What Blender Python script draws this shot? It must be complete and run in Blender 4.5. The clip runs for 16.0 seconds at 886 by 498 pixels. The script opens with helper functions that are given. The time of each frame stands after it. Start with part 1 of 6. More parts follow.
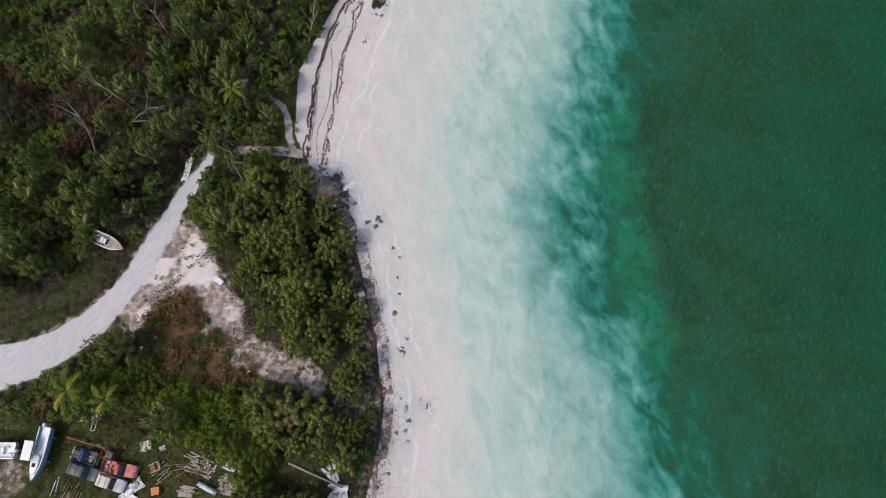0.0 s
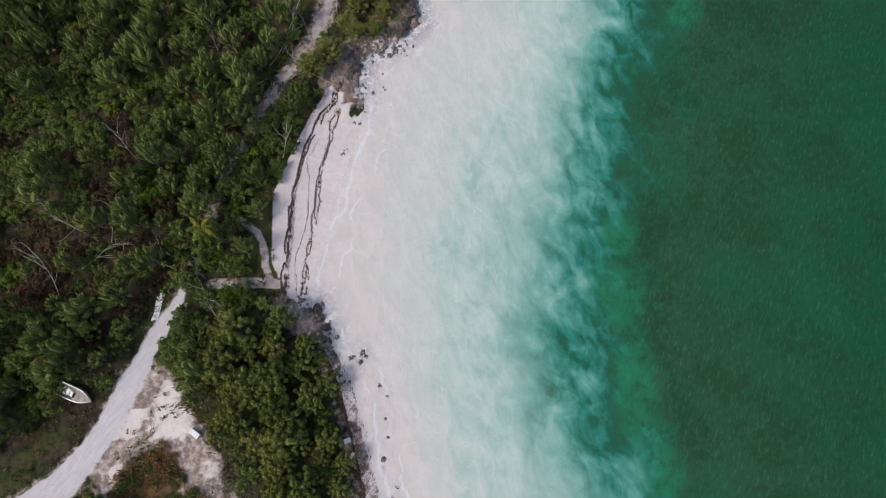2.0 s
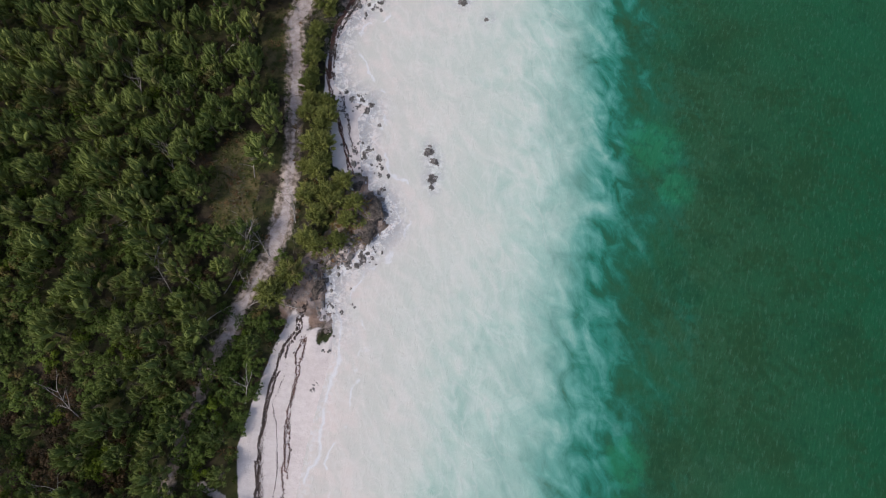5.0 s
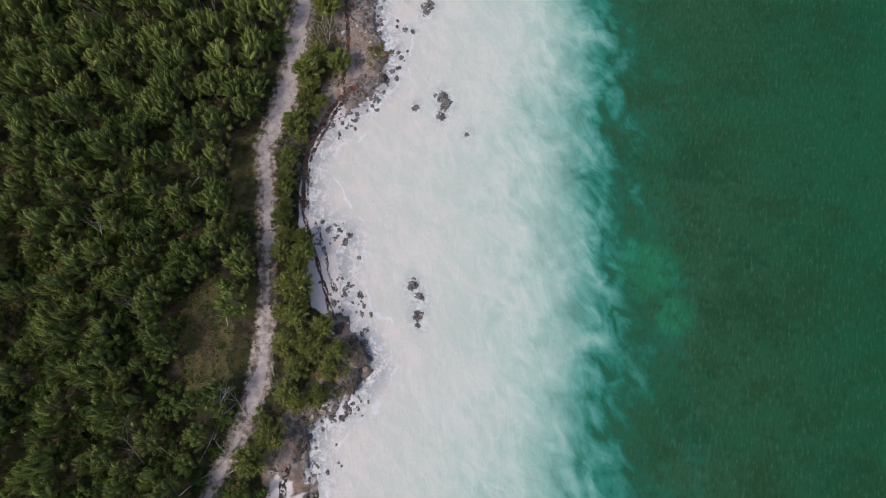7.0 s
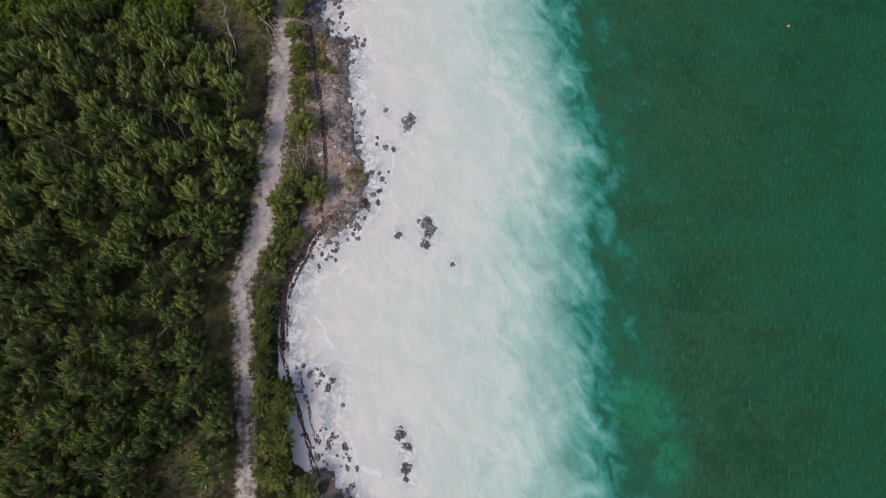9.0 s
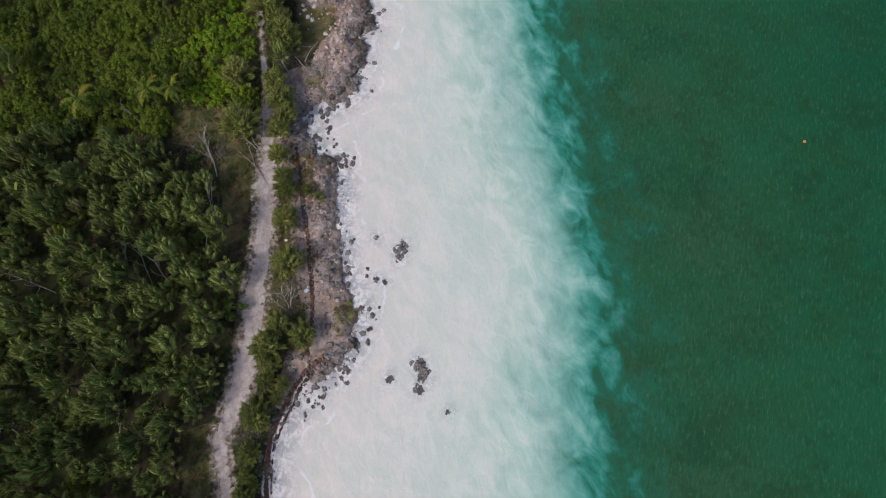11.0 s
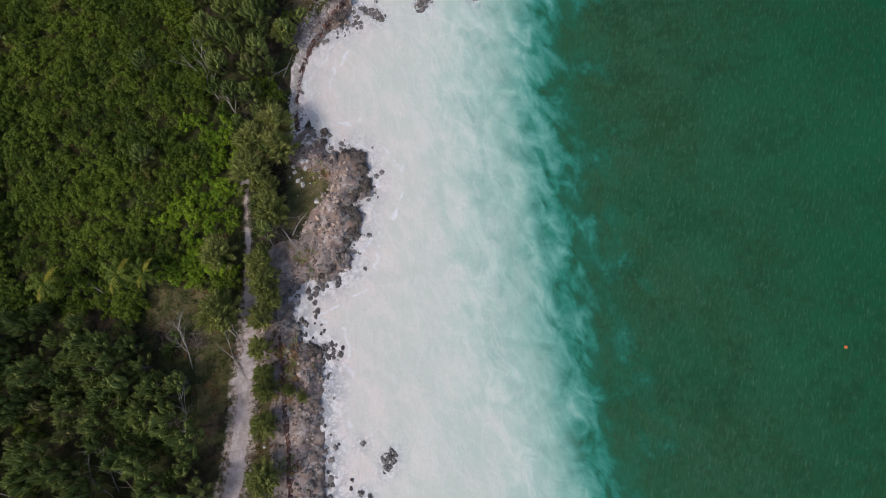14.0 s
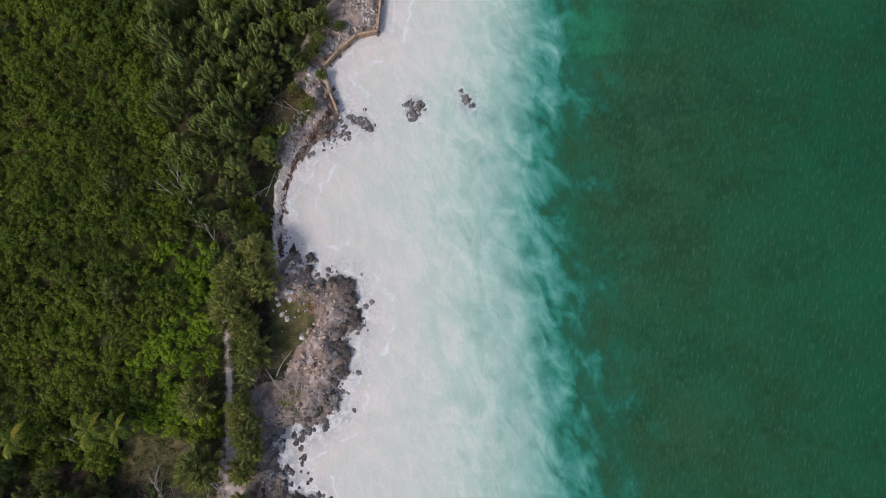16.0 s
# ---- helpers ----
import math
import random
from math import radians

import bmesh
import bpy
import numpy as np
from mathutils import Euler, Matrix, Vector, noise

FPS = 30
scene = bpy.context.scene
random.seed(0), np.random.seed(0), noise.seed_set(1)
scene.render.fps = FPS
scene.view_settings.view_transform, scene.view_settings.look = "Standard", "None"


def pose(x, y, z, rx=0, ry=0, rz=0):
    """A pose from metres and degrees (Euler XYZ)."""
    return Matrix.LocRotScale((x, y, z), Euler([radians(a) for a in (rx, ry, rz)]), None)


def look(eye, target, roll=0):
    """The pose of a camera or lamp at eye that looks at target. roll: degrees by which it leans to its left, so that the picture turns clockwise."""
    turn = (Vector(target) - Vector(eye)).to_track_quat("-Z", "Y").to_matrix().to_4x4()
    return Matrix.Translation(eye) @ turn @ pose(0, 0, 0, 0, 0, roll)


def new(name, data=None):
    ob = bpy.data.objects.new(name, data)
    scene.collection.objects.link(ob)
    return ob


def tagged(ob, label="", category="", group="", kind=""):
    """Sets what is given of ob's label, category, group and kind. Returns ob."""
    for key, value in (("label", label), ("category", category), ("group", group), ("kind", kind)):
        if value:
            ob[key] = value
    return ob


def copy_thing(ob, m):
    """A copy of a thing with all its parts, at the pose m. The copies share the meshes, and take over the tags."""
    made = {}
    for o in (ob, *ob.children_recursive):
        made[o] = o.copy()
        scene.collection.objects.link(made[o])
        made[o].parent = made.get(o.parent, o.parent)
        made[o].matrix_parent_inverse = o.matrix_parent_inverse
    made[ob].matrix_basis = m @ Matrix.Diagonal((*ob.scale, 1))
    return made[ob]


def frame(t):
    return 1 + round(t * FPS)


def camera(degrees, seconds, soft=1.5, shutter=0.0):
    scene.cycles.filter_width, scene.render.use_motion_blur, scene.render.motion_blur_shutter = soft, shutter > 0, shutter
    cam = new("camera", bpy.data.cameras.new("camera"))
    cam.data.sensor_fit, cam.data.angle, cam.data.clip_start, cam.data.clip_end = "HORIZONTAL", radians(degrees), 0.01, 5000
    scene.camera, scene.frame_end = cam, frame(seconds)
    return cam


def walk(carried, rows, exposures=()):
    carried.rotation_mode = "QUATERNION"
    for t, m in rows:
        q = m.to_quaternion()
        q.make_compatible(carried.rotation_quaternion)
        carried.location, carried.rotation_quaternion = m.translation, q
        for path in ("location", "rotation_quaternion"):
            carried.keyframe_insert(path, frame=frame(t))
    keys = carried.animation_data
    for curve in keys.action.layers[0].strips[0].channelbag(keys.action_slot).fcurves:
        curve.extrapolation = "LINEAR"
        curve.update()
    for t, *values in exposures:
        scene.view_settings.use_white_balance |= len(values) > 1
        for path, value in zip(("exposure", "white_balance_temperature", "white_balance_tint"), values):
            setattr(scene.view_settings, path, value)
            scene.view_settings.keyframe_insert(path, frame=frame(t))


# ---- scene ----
cam = camera(73.0, 16.0, soft=1.0)
PATH = [
    (0.0, 0.00, 0.00, 91.48, 15.54, 0.10, -0.00),
    (0.5, 0.28, 5.49, 91.69, 15.24, 0.10, -0.32),
    (1.0, 0.63, 11.03, 91.79, 14.97, 0.13, -1.04),
    (1.5, 1.15, 16.62, 91.73, 14.79, 0.22, -1.55),
    (2.0, 1.86, 22.35, 91.54, 14.70, 0.38, -1.93),
    (2.5, 2.73, 28.13, 91.36, 14.71, 0.65, -2.55),
    (3.0, 3.55, 34.05, 91.08, 14.81, 0.80, -3.11),
    (3.5, 4.30, 39.95, 90.86, 14.99, 0.94, -3.96),
    (4.0, 5.04, 45.69, 90.66, 15.29, 1.02, -4.76),
    (6.5, 8.97, 72.36, 90.58, 16.33, 0.99, -8.65),
    (7.0, 9.70, 77.71, 90.82, 16.37, 0.80, -9.34),
    (7.5, 10.57, 83.38, 91.29, 16.20, 0.57, -9.97),
    (8.0, 11.60, 89.39, 91.85, 15.81, 0.38, -10.50),
    (8.5, 12.75, 95.45, 92.57, 15.42, 0.16, -10.82),
    (9.0, 13.98, 101.46, 93.18, 15.08, -0.10, -10.94),
    (11.5, 20.79, 130.62, 93.37, 14.08, -0.14, -11.03),
    (12.0, 22.29, 136.31, 93.48, 13.73, -0.08, -10.76),
    (12.5, 23.80, 142.06, 93.13, 13.42, 0.14, -10.11),
    (13.0, 25.39, 147.76, 92.82, 13.08, 0.40, -9.43),
    (13.5, 27.03, 153.47, 92.60, 12.69, 0.73, -8.88),
    (14.0, 28.63, 159.24, 92.25, 12.31, 1.05, -8.74),
    (14.5, 30.13, 165.02, 91.90, 11.95, 1.31, -8.84),
    (15.0, 31.46, 170.84, 91.47, 11.57, 1.44, -8.92),
    (15.5, 32.66, 176.70, 90.97, 11.20, 1.50, -8.91),
    (16.0, 33.84, 182.55, 90.50, 10.77, 1.56, -8.95),
]
walk(cam, [(t, pose(x, y, z, rx, ry, rz)) for t, x, y, z, rx, ry, rz in PATH],
     exposures=((0.0, 0.27, 6380, 10), (16.0, 0.27, 6380, 10)))

# ---- world and sun ----
SUN_AZ, SUN_EL = radians(243), radians(48)
world = bpy.data.worlds.new("overcast_sky")
scene.world = world
world.use_nodes = True
wn = world.node_tree
sky = wn.nodes.new("ShaderNodeTexSky")
sky.sky_type, sky.sun_disc, sky.sun_elevation, sky.sun_rotation = "NISHITA", False, SUN_EL, SUN_AZ
sky.dust_density, sky.air_density, sky.ozone_density = 4.0, 1.0, 1.0
wn.links.new(sky.outputs["Color"], wn.nodes["Background"].inputs["Color"])
wn.nodes["Background"].inputs["Strength"].default_value = 0.122
sun = new("sun", bpy.data.lights.new("sun", "SUN"))
sun.data.energy, sun.data.angle, sun.data.color = 1.22, radians(11), (1.0, 0.95, 0.88)
sun.matrix_world = look((200 * math.sin(SUN_AZ) * math.cos(SUN_EL), 200 * math.cos(SUN_AZ) * math.cos(SUN_EL), 200 * math.sin(SUN_EL)), (0, 0, 0))

# ---- plan ----
SHORE_SOUTH = [(-8, -3000), (-7, -60), (-6, -25), (-6.3, -10.8), (-5.9, -5.1), (-6.7, -0.4), (-8.1, 7.8), (-9.2, 14.7), (-11.2, 22.7), (-13.1, 27.8),
               (-15.8, 32.6), (-18.1, 37), (-19.3, 39.1), (-18.2, 44.5), (-16.6, 50.3), (-15.1, 55.7), (-13.3, 61), (-11.5, 66), (-10.4, 71), (-11.4, 75.8),
               (-10.9, 81), (-6.7, 82.8), (-1.2, 87.3), (-1.6, 91.1), (-3.8, 95), (-4.5, 99.3), (-4.2, 103), (-4.2, 106.5), (-2.5, 108.4), (-5.8, 110.6),
               (-7.7, 113.6), (-7.7, 117.4), (-6.8, 122.2), (-5, 125.9), (-2.3, 128.5), (0, 130.7)]
SHORE_NORTH = [(4.5, 133.1), (6.7, 135.4), (8.8, 140.5), (7.6, 146.2), (7.5, 152), (7.6, 157.1), (9, 160.6), (9.1, 166), (6.1, 168.6), (4.9, 174.9),
               (6.2, 177.2), (8.3, 177.0), (9.9, 177.3), (11.8, 177.8), (13.2, 178.8), (14.9, 179.2), (14.9, 180.5), (14.6, 182.0), (16.1, 182.8), (17.1, 184.7), (17.8, 186.9), (17.3, 188.1),
               (16.1, 188.8), (17.9, 189.9), (19.2, 190.3), (20.0, 191.4), (19.9, 192.3), (18.9, 193.4), (19.6, 194.7), (19.5, 196.5), (18.1, 198.2), (16.4, 198.3), (15.7, 197.3), (14.5, 197.9),
               (13.4, 199.4), (13.2, 200.9), (11.6, 202.7), (10.9, 205.8), (10.5, 211), (12.3, 215), (14.5, 218), (16.3, 220.1), (19.9, 221.4), (20.7, 224.7), (19.9, 228.8), (19.5, 232.9),
               (22.1, 234.8), (25.5, 237.8), (29.1, 237.8), (30.5, 242.4), (32, 250), (34, 265), (38, 300), (40, 3000)]
SHORE = np.array(SHORE_SOUTH + SHORE_NORTH, float)
ROAD = np.array([(-90, 1), (-75, 4.5), (-65.7, 6.7), (-61, 8.1), (-57.1, 10.1), (-53.3, 12.8), (-50, 16.6), (-46.8, 21.7), (-44.1, 27.7), (-41.9, 32.6), (-39.3, 37.5), (-37.8, 40.6)])
ROAD_W = np.array([3.6, 3.5, 3.25, 2.85, 2.45, 2.15, 1.85, 1.7, 1.55, 1.35, 0.95, 0.6])
TRACK = np.array([(-38.1, 40.4), (-36, 47), (-34, 53.5), (-32.5, 58.5), (-29.2, 66.2), (-26.1, 71.4), (-23.4, 76.8), (-19.1, 83.4), (-16.8, 89.3), (-15.7, 95.3), (-14.7, 101.5), (-14.3, 108), (-14.0, 113), (-13.6, 118),
                  (-13.5, 126), (-10.4, 131.2), (-7.9, 137.2), (-6.4, 143.8), (-4.8, 150), (-3.3, 155.5), (-2.7, 159.7), (-1.9, 165.2), (-0.7, 170.8), (-0.3, 176.9),
                  (0, 183.1), (0.4, 189.4), (0.6, 194), (1.0, 199)])
TRACK_W = np.array([0.1, 0.1, 0.1, 0.2, 0.42, 0.6, 0.6, 0.75, 1.0, 0.7, 0.5, 0.5, 0.75, 0.85, 0.8, 1.4, 1.55, 1.55, 1.5, 1.4, 1.45, 1.35, 1.15, 0.95, 0.75, 0.7, 0.5, 0.2])
SPUR_A = np.array([(-29.6, 51.7), (-26.9, 49.6), (-25.8, 47.1), (-25.6, 44.4), (-24.5, 41.6)])
SPUR_B = np.array([(-33.4, 41.6), (-26.2, 41.7), (-23.5, 41.5)])
CLEARING = np.array([(-40.7, 28.9), (-35.8, 24.3), (-34, 19.8), (-31.5, 16.2), (-29.4, 11.9), (-24.1, 8.6), (-18.8, 5.3), (-18.7, 3.6), (-23.8, 5.3), (-29, 6.9),
                     (-32.7, 10.2), (-35.7, 14.5), (-38.6, 18), (-42.1, 18), (-46.5, 11.9), (-48.5, 14.5), (-43.7, 24.3)])
RUST = np.array([(-46, 13.0), (-41, 16), (-38.6, 17), (-35, 13.5), (-31.5, 10), (-29.5, 6.5), (-34, 4.2), (-40, 6.2), (-44.5, 8.6)])
GRASS_PLOT = np.array([(-28.4, 53), (-24.4, 54.5), (-23.5, 48), (-23.6, 42.6), (-27.5, 42.8)])
YARD = np.array([(-80, -0.3), (-53.8, -0.3), (-43.6, -2.7), (-31, -5), (-28.4, -11.2), (-28, -30), (-80, -30)])
BARE_WEST = np.array([(-80, 15), (-67.8, 16.2), (-58, 19.8), (-53.3, 23.4), (-48.8, 22.5), (-51, 19.8), (-56.8, 12.8), (-66.7, 11.1), (-80, 9)])
GREEN_SOUTH = np.array([(-50.8, 7.7), (-44.1, 7.7), (-38, 6.1), (-28, 3.0), (-23.5, -4.2), (-22.5, -12), (-28.5, -11), (-34.9, -4.5), (-46.1, 0.4), (-55, 2.8)])
GREEN_NORTH = np.array([(-0.4, 193), (-2.2, 182.4), (-4.2, 180), (-15, 183.2), (-42.6, 187), (-70, 192), (-70, 330), (-2, 330), (-4.1, 248.4), (-3.5, 218.5), (0.0, 206)])
MEADOWS = [np.array([(-18.4, 127.8), (-14.6, 128.1), (-15.2, 114.7), (-18.4, 115.1)]),
           np.array([(-27.9, 102.5), (-21.8, 104.9), (-20.6, 96.9), (-21.1, 89.7), (-27.9, 86.1)]),
           np.array([(-8.5, 169.6), (-3.5, 169.5), (-5.2, 159.3), (-8.9, 161.1)]),
           np.array([(-15.5, 179.9), (-5.4, 178.1), (-4.8, 170.9), (-16, 173.9)]),
           np.array([(-5.0, 134), (0.6, 136), (2.3, 150), (2.8, 165), (3.4, 177), (1.2, 177), (0.2, 168), (-0.9, 160), (-2.9, 150), (-5.6, 140)]),
           np.array([(7.6, 196.9), (10, 195.4), (11.5, 194.4), (13.2, 192.7), (13, 191.6), (10.6, 190), (9.8, 188.7), (7.3, 186.4), (6, 186.3), (6.5, 190)]),
           np.array([(9.6, 225.3), (11.6, 229.6), (14.2, 230.2), (16.2, 227.4), (16.2, 224.2), (13, 223.1), (10.6, 222.8)])]
EDGE_Y = [-60, 0, 15, 27, 36, 45, 56, 62, 70, 78, 84, 88, 94, 98, 106, 112, 120, 126, 132, 138, 150, 160, 170, 176, 184, 192, 200, 206, 214, 220, 226, 232, 240, 260]
EDGE_X = [-12.5, -10.9, -12, -14.8, -20.4, -24.5, -24.5, -22.2, -18.8, -15, -10, -6, -6, -8.5, -9, -9.2, -8.4, -6.0, -1.2, 1.4, 2.2, 2.8, 3.2, 3.6, 5, 6.5, 8, 8.5, 9.5, 13, 17, 18, 21, 26]
WEST_Y, WEST_X = [-60, -15, 10, 72, 124, 170, 214, 255, 300], [-68, -68, -71, -84, -74, -61, -48, -40, -38]
MILK_Y = [-60, -5, 7, 20, 34, 47, 58, 72, 86, 102, 118, 132, 146, 165, 186, 202, 221, 235, 300]
MILK_X = [9, 7, 5, 3.5, 3, 2, 6, 13, 23.6, 27, 30.5, 35.8, 39.5, 37.2, 37.8, 38.5, 43.5, 50.5, 60]
CLEAN_X = [40, 35.5, 32.6, 27.2, 24.5, 29.5, 31.3, 32.9, 35.8, 38.7, 41.6, 46, 48, 48.6, 50, 50.4, 55, 58, 66]
ROCKY_Y = [-60, 30, 36, 39, 42, 66, 72, 76, 91, 99, 108, 112, 128, 132, 136, 178, 182, 200, 204, 216, 222, 226, 260]
ROCKY = [0.1, 0.12, 0.9, 0.7, 0.0, 0.0, 0.5, 0.9, 1.0, 0.22, 0.22, 0.25, 0.4, 0.9, 1.0, 1.0, 1.0, 1.0, 0.3, 0.3, 0.9, 0.9, 0.9]


# ---- arithmetic on arrays ----
def hash2(i, j, seed):
    h = np.sin(i * 127.1 + j * 311.7 + seed * 74.7) * 43758.5453
    return h - np.floor(h)


def vnoise(x, y, seed=0):
    i, j = np.floor(x), np.floor(y)
    u, v = x - i, y - j
    u, v = u * u * (3 - 2 * u), v * v * (3 - 2 * v)
    return (hash2(i, j, seed) * (1 - u) + hash2(i + 1, j, seed) * u) * (1 - v) + (hash2(i, j + 1, seed) * (1 - u) + hash2(i + 1, j + 1, seed) * u) * v


def fbm(x, y, seed=0, octaves=4):
    total, amp = 0 * x, 0.5
    for n in range(octaves):
        total = total + amp * vnoise(x * 2 ** n, y * 2 ** n, seed + n)
        amp *= 0.5
    return total / (1 - 0.5 ** octaves)


def line_distance(x, y, line, widths=None, closed=False):
    """The distance to a polyline, less its half width there."""
    best = np.full(x.shape, 1e9)
    n = len(line)
    for k in range(n if closed else n - 1):
        a, b = line[k], line[(k + 1) % n]
        d = b - a
        u = np.clip(((x - a[0]) * d[0] + (y - a[1]) * d[1]) / (d @ d), 0, 1)
        far = np.hypot(x - a[0] - u * d[0], y - a[1] - u * d[1])
        if widths is not None:
            far = far - (widths[k] * (1 - u) + widths[(k + 1) % n] * u)
        best = np.minimum(best, far)
    return best


def inside(x, y, ring):
    hit = np.zeros(x.shape, bool)
    for (ax, ay), (bx, by) in zip(ring, np.roll(ring, -1, 0)):
        if ay != by:
            hit ^= ((ay > y) != (by > y)) & (x < (bx - ax) * (y - ay) / (by - ay) + ax)
    return hit


def ring_distance(x, y, ring):
    """The distance to a ring's edge, negative inside."""
    far = line_distance(x, y, ring, closed=True)
    return np.where(inside(x, y, ring), -far, far)


LAND = np.vstack([SHORE, [(-4000, 3000), (-4000, -3000)]])


def inland(x, y):
    """Metres behind the waterline; negative out at sea."""
    far = line_distance(x, y, SHORE)
    return np.where(inside(x, y, LAND), far, -far)


def smooth(a, b, v):
    u = np.clip((v - a) / (b - a), 0, 1)
    return u * u * (3 - 2 * u)


def ground_z(x, y, d=None):
    x, y = np.asarray(x, float), np.asarray(y, float)
    d = inland(x, y) if d is None else d
    rocky = np.interp(y, ROCKY_Y, ROCKY)
    d = d + rocky * (1.2 * (fbm(x * 0.5, y * 0.5, 3) - 0.5) + 1.5 * (fbm(x * 1.5, y * 1.5, 4, 3) - 0.5))
    beach = np.where(d > 0, 1.5 * smooth(-1, 11, d) + 0.02 * np.clip(d, 0, 20), 0.085 * d)
    ledge = np.where(d > 0, 0.5 + 0.9 * smooth(0.2, 2.5, d) + 0.5 * smooth(5, 12, d), 0.3 * d)
    ledge = ledge + np.where(d > -2, 0.5, 0.0) * (fbm(x * 0.8, y * 0.8, 9, 3) - 0.5) * smooth(9, 3, d)
    z = beach * (1 - rocky) + ledge * rocky
    z = z + rocky * (0.9 * (fbm(x * 1.1, y * 1.1, 15, 3) - 0.5) + 0.5 * (fbm(x * 2.7, y * 2.7, 16, 2) - 0.5)) * smooth(-3, 0, d) * smooth(10, 4, d)
    return np.clip(z, -6, 3) + 0.12 * (fbm(x * 0.15, y * 0.15, 5) - 0.5) * smooth(0, 6, d)


def zat(x, y):
    return float(ground_z(np.array([float(x)]), np.array([float(y)]))[0])


# ---- meshes ----
def mesh_of(name, verts, faces, material, smoothed=False, attributes=()):
    """A mesh from arrays: verts n x 3, faces m x 3 or m x 4."""
    verts, faces = np.asarray(verts, np.float32), np.asarray(faces, np.int32)
    me = bpy.data.meshes.new(name)
    me.vertices.add(len(verts))
    me.vertices.foreach_set("co", verts.ravel())
    k = faces.shape[1]
    me.loops.add(faces.size)
    me.loops.foreach_set("vertex_index", faces.ravel())
    me.polygons.add(len(faces))
    me.polygons.foreach_set("loop_start", np.arange(0, faces.size, k, dtype=np.int32))
    me.polygons.foreach_set("use_smooth", np.full(len(faces), smoothed))
    me.update(calc_edges=True)
    for key, values in attributes:
        me.attributes.new(key, "FLOAT", "POINT").data.foreach_set("value", np.asarray(values, np.float32).ravel())
    me.materials.append(material)
    return me


def grid(xs, ys):
    gx, gy = np.meshgrid(xs, ys)
    n = len(xs)
    a = (np.arange(len(ys) - 1)[:, None] * n + np.arange(n - 1)[None]).ravel()
    return gx.ravel(), gy.ravel(), np.stack([a, a + 1, a + n + 1, a + n], 1)


def part(name, bm, material, parent, label="", smoothed=False):
    """Links a bmesh as one mesh under a thing or a part."""
    me = bpy.data.meshes.new(name)
    bm.to_mesh(me)
    bm.free()
    for p in me.polygons:
        p.use_smooth = smoothed
    me.materials.append(material)
    ob = new(name, me)
    ob.parent = parent
    if label:
        ob["label"] = label
    return ob


def root(name, m, label, category, group="", kind=""):
    ob = tagged(new(name), label, category, group, kind)
    ob.empty_display_size = 0.3
    ob.matrix_basis = m
    return ob


def box(bm, x, y, z, sx, sy, sz, rz=0.0, bevel=0.0, ry=0.0, rx=0.0, taper=1.0):
    """A bevelled box with its middle at x, y, z; taper narrows its top."""
    made = bmesh.ops.create_cube(bm, size=1.0)["verts"]
    for v in made:
        k = taper if v.co.z > 0 else 1.0
        v.co = Vector((v.co.x * sx * k, v.co.y * sy * k, v.co.z * sz))
    if bevel:
        edges = list({e for v in made for e in v.link_edges})
        made = list({v for f in bmesh.ops.bevel(bm, geom=edges, offset=bevel, segments=2, affect="EDGES", profile=0.5)["faces"] for v in f.verts} | {v for v in made if v.is_valid})
    bmesh.ops.transform(bm, matrix=pose(x, y, z, rx, ry, rz), verts=made)
    return made


def rod(bm, a, b, r1, r2=None, sides=6):
    a, b = Vector(a), Vector(b)
    d = b - a
    m = Matrix.Translation((a + b) / 2) @ d.to_track_quat("Z", "Y").to_matrix().to_4x4()
    bmesh.ops.create_cone(bm, cap_ends=True, segments=sides, radius1=r1, radius2=r1 if r2 is None else r2, depth=d.length, matrix=m)


def loft(bm, rings, cap=True):
    """Skins rings of equal length, each a list of places."""
    rows = [[bm.verts.new(p) for p in ring] for ring in rings]
    n = len(rows[0])
    for a, b in zip(rows, rows[1:]):
        for k in range(n):
            bm.faces.new((a[k], a[(k + 1) % n], b[(k + 1) % n], b[k]))
    if cap:
        bm.faces.new(rows[0][::-1])
        bm.faces.new(rows[-1])
    return rows


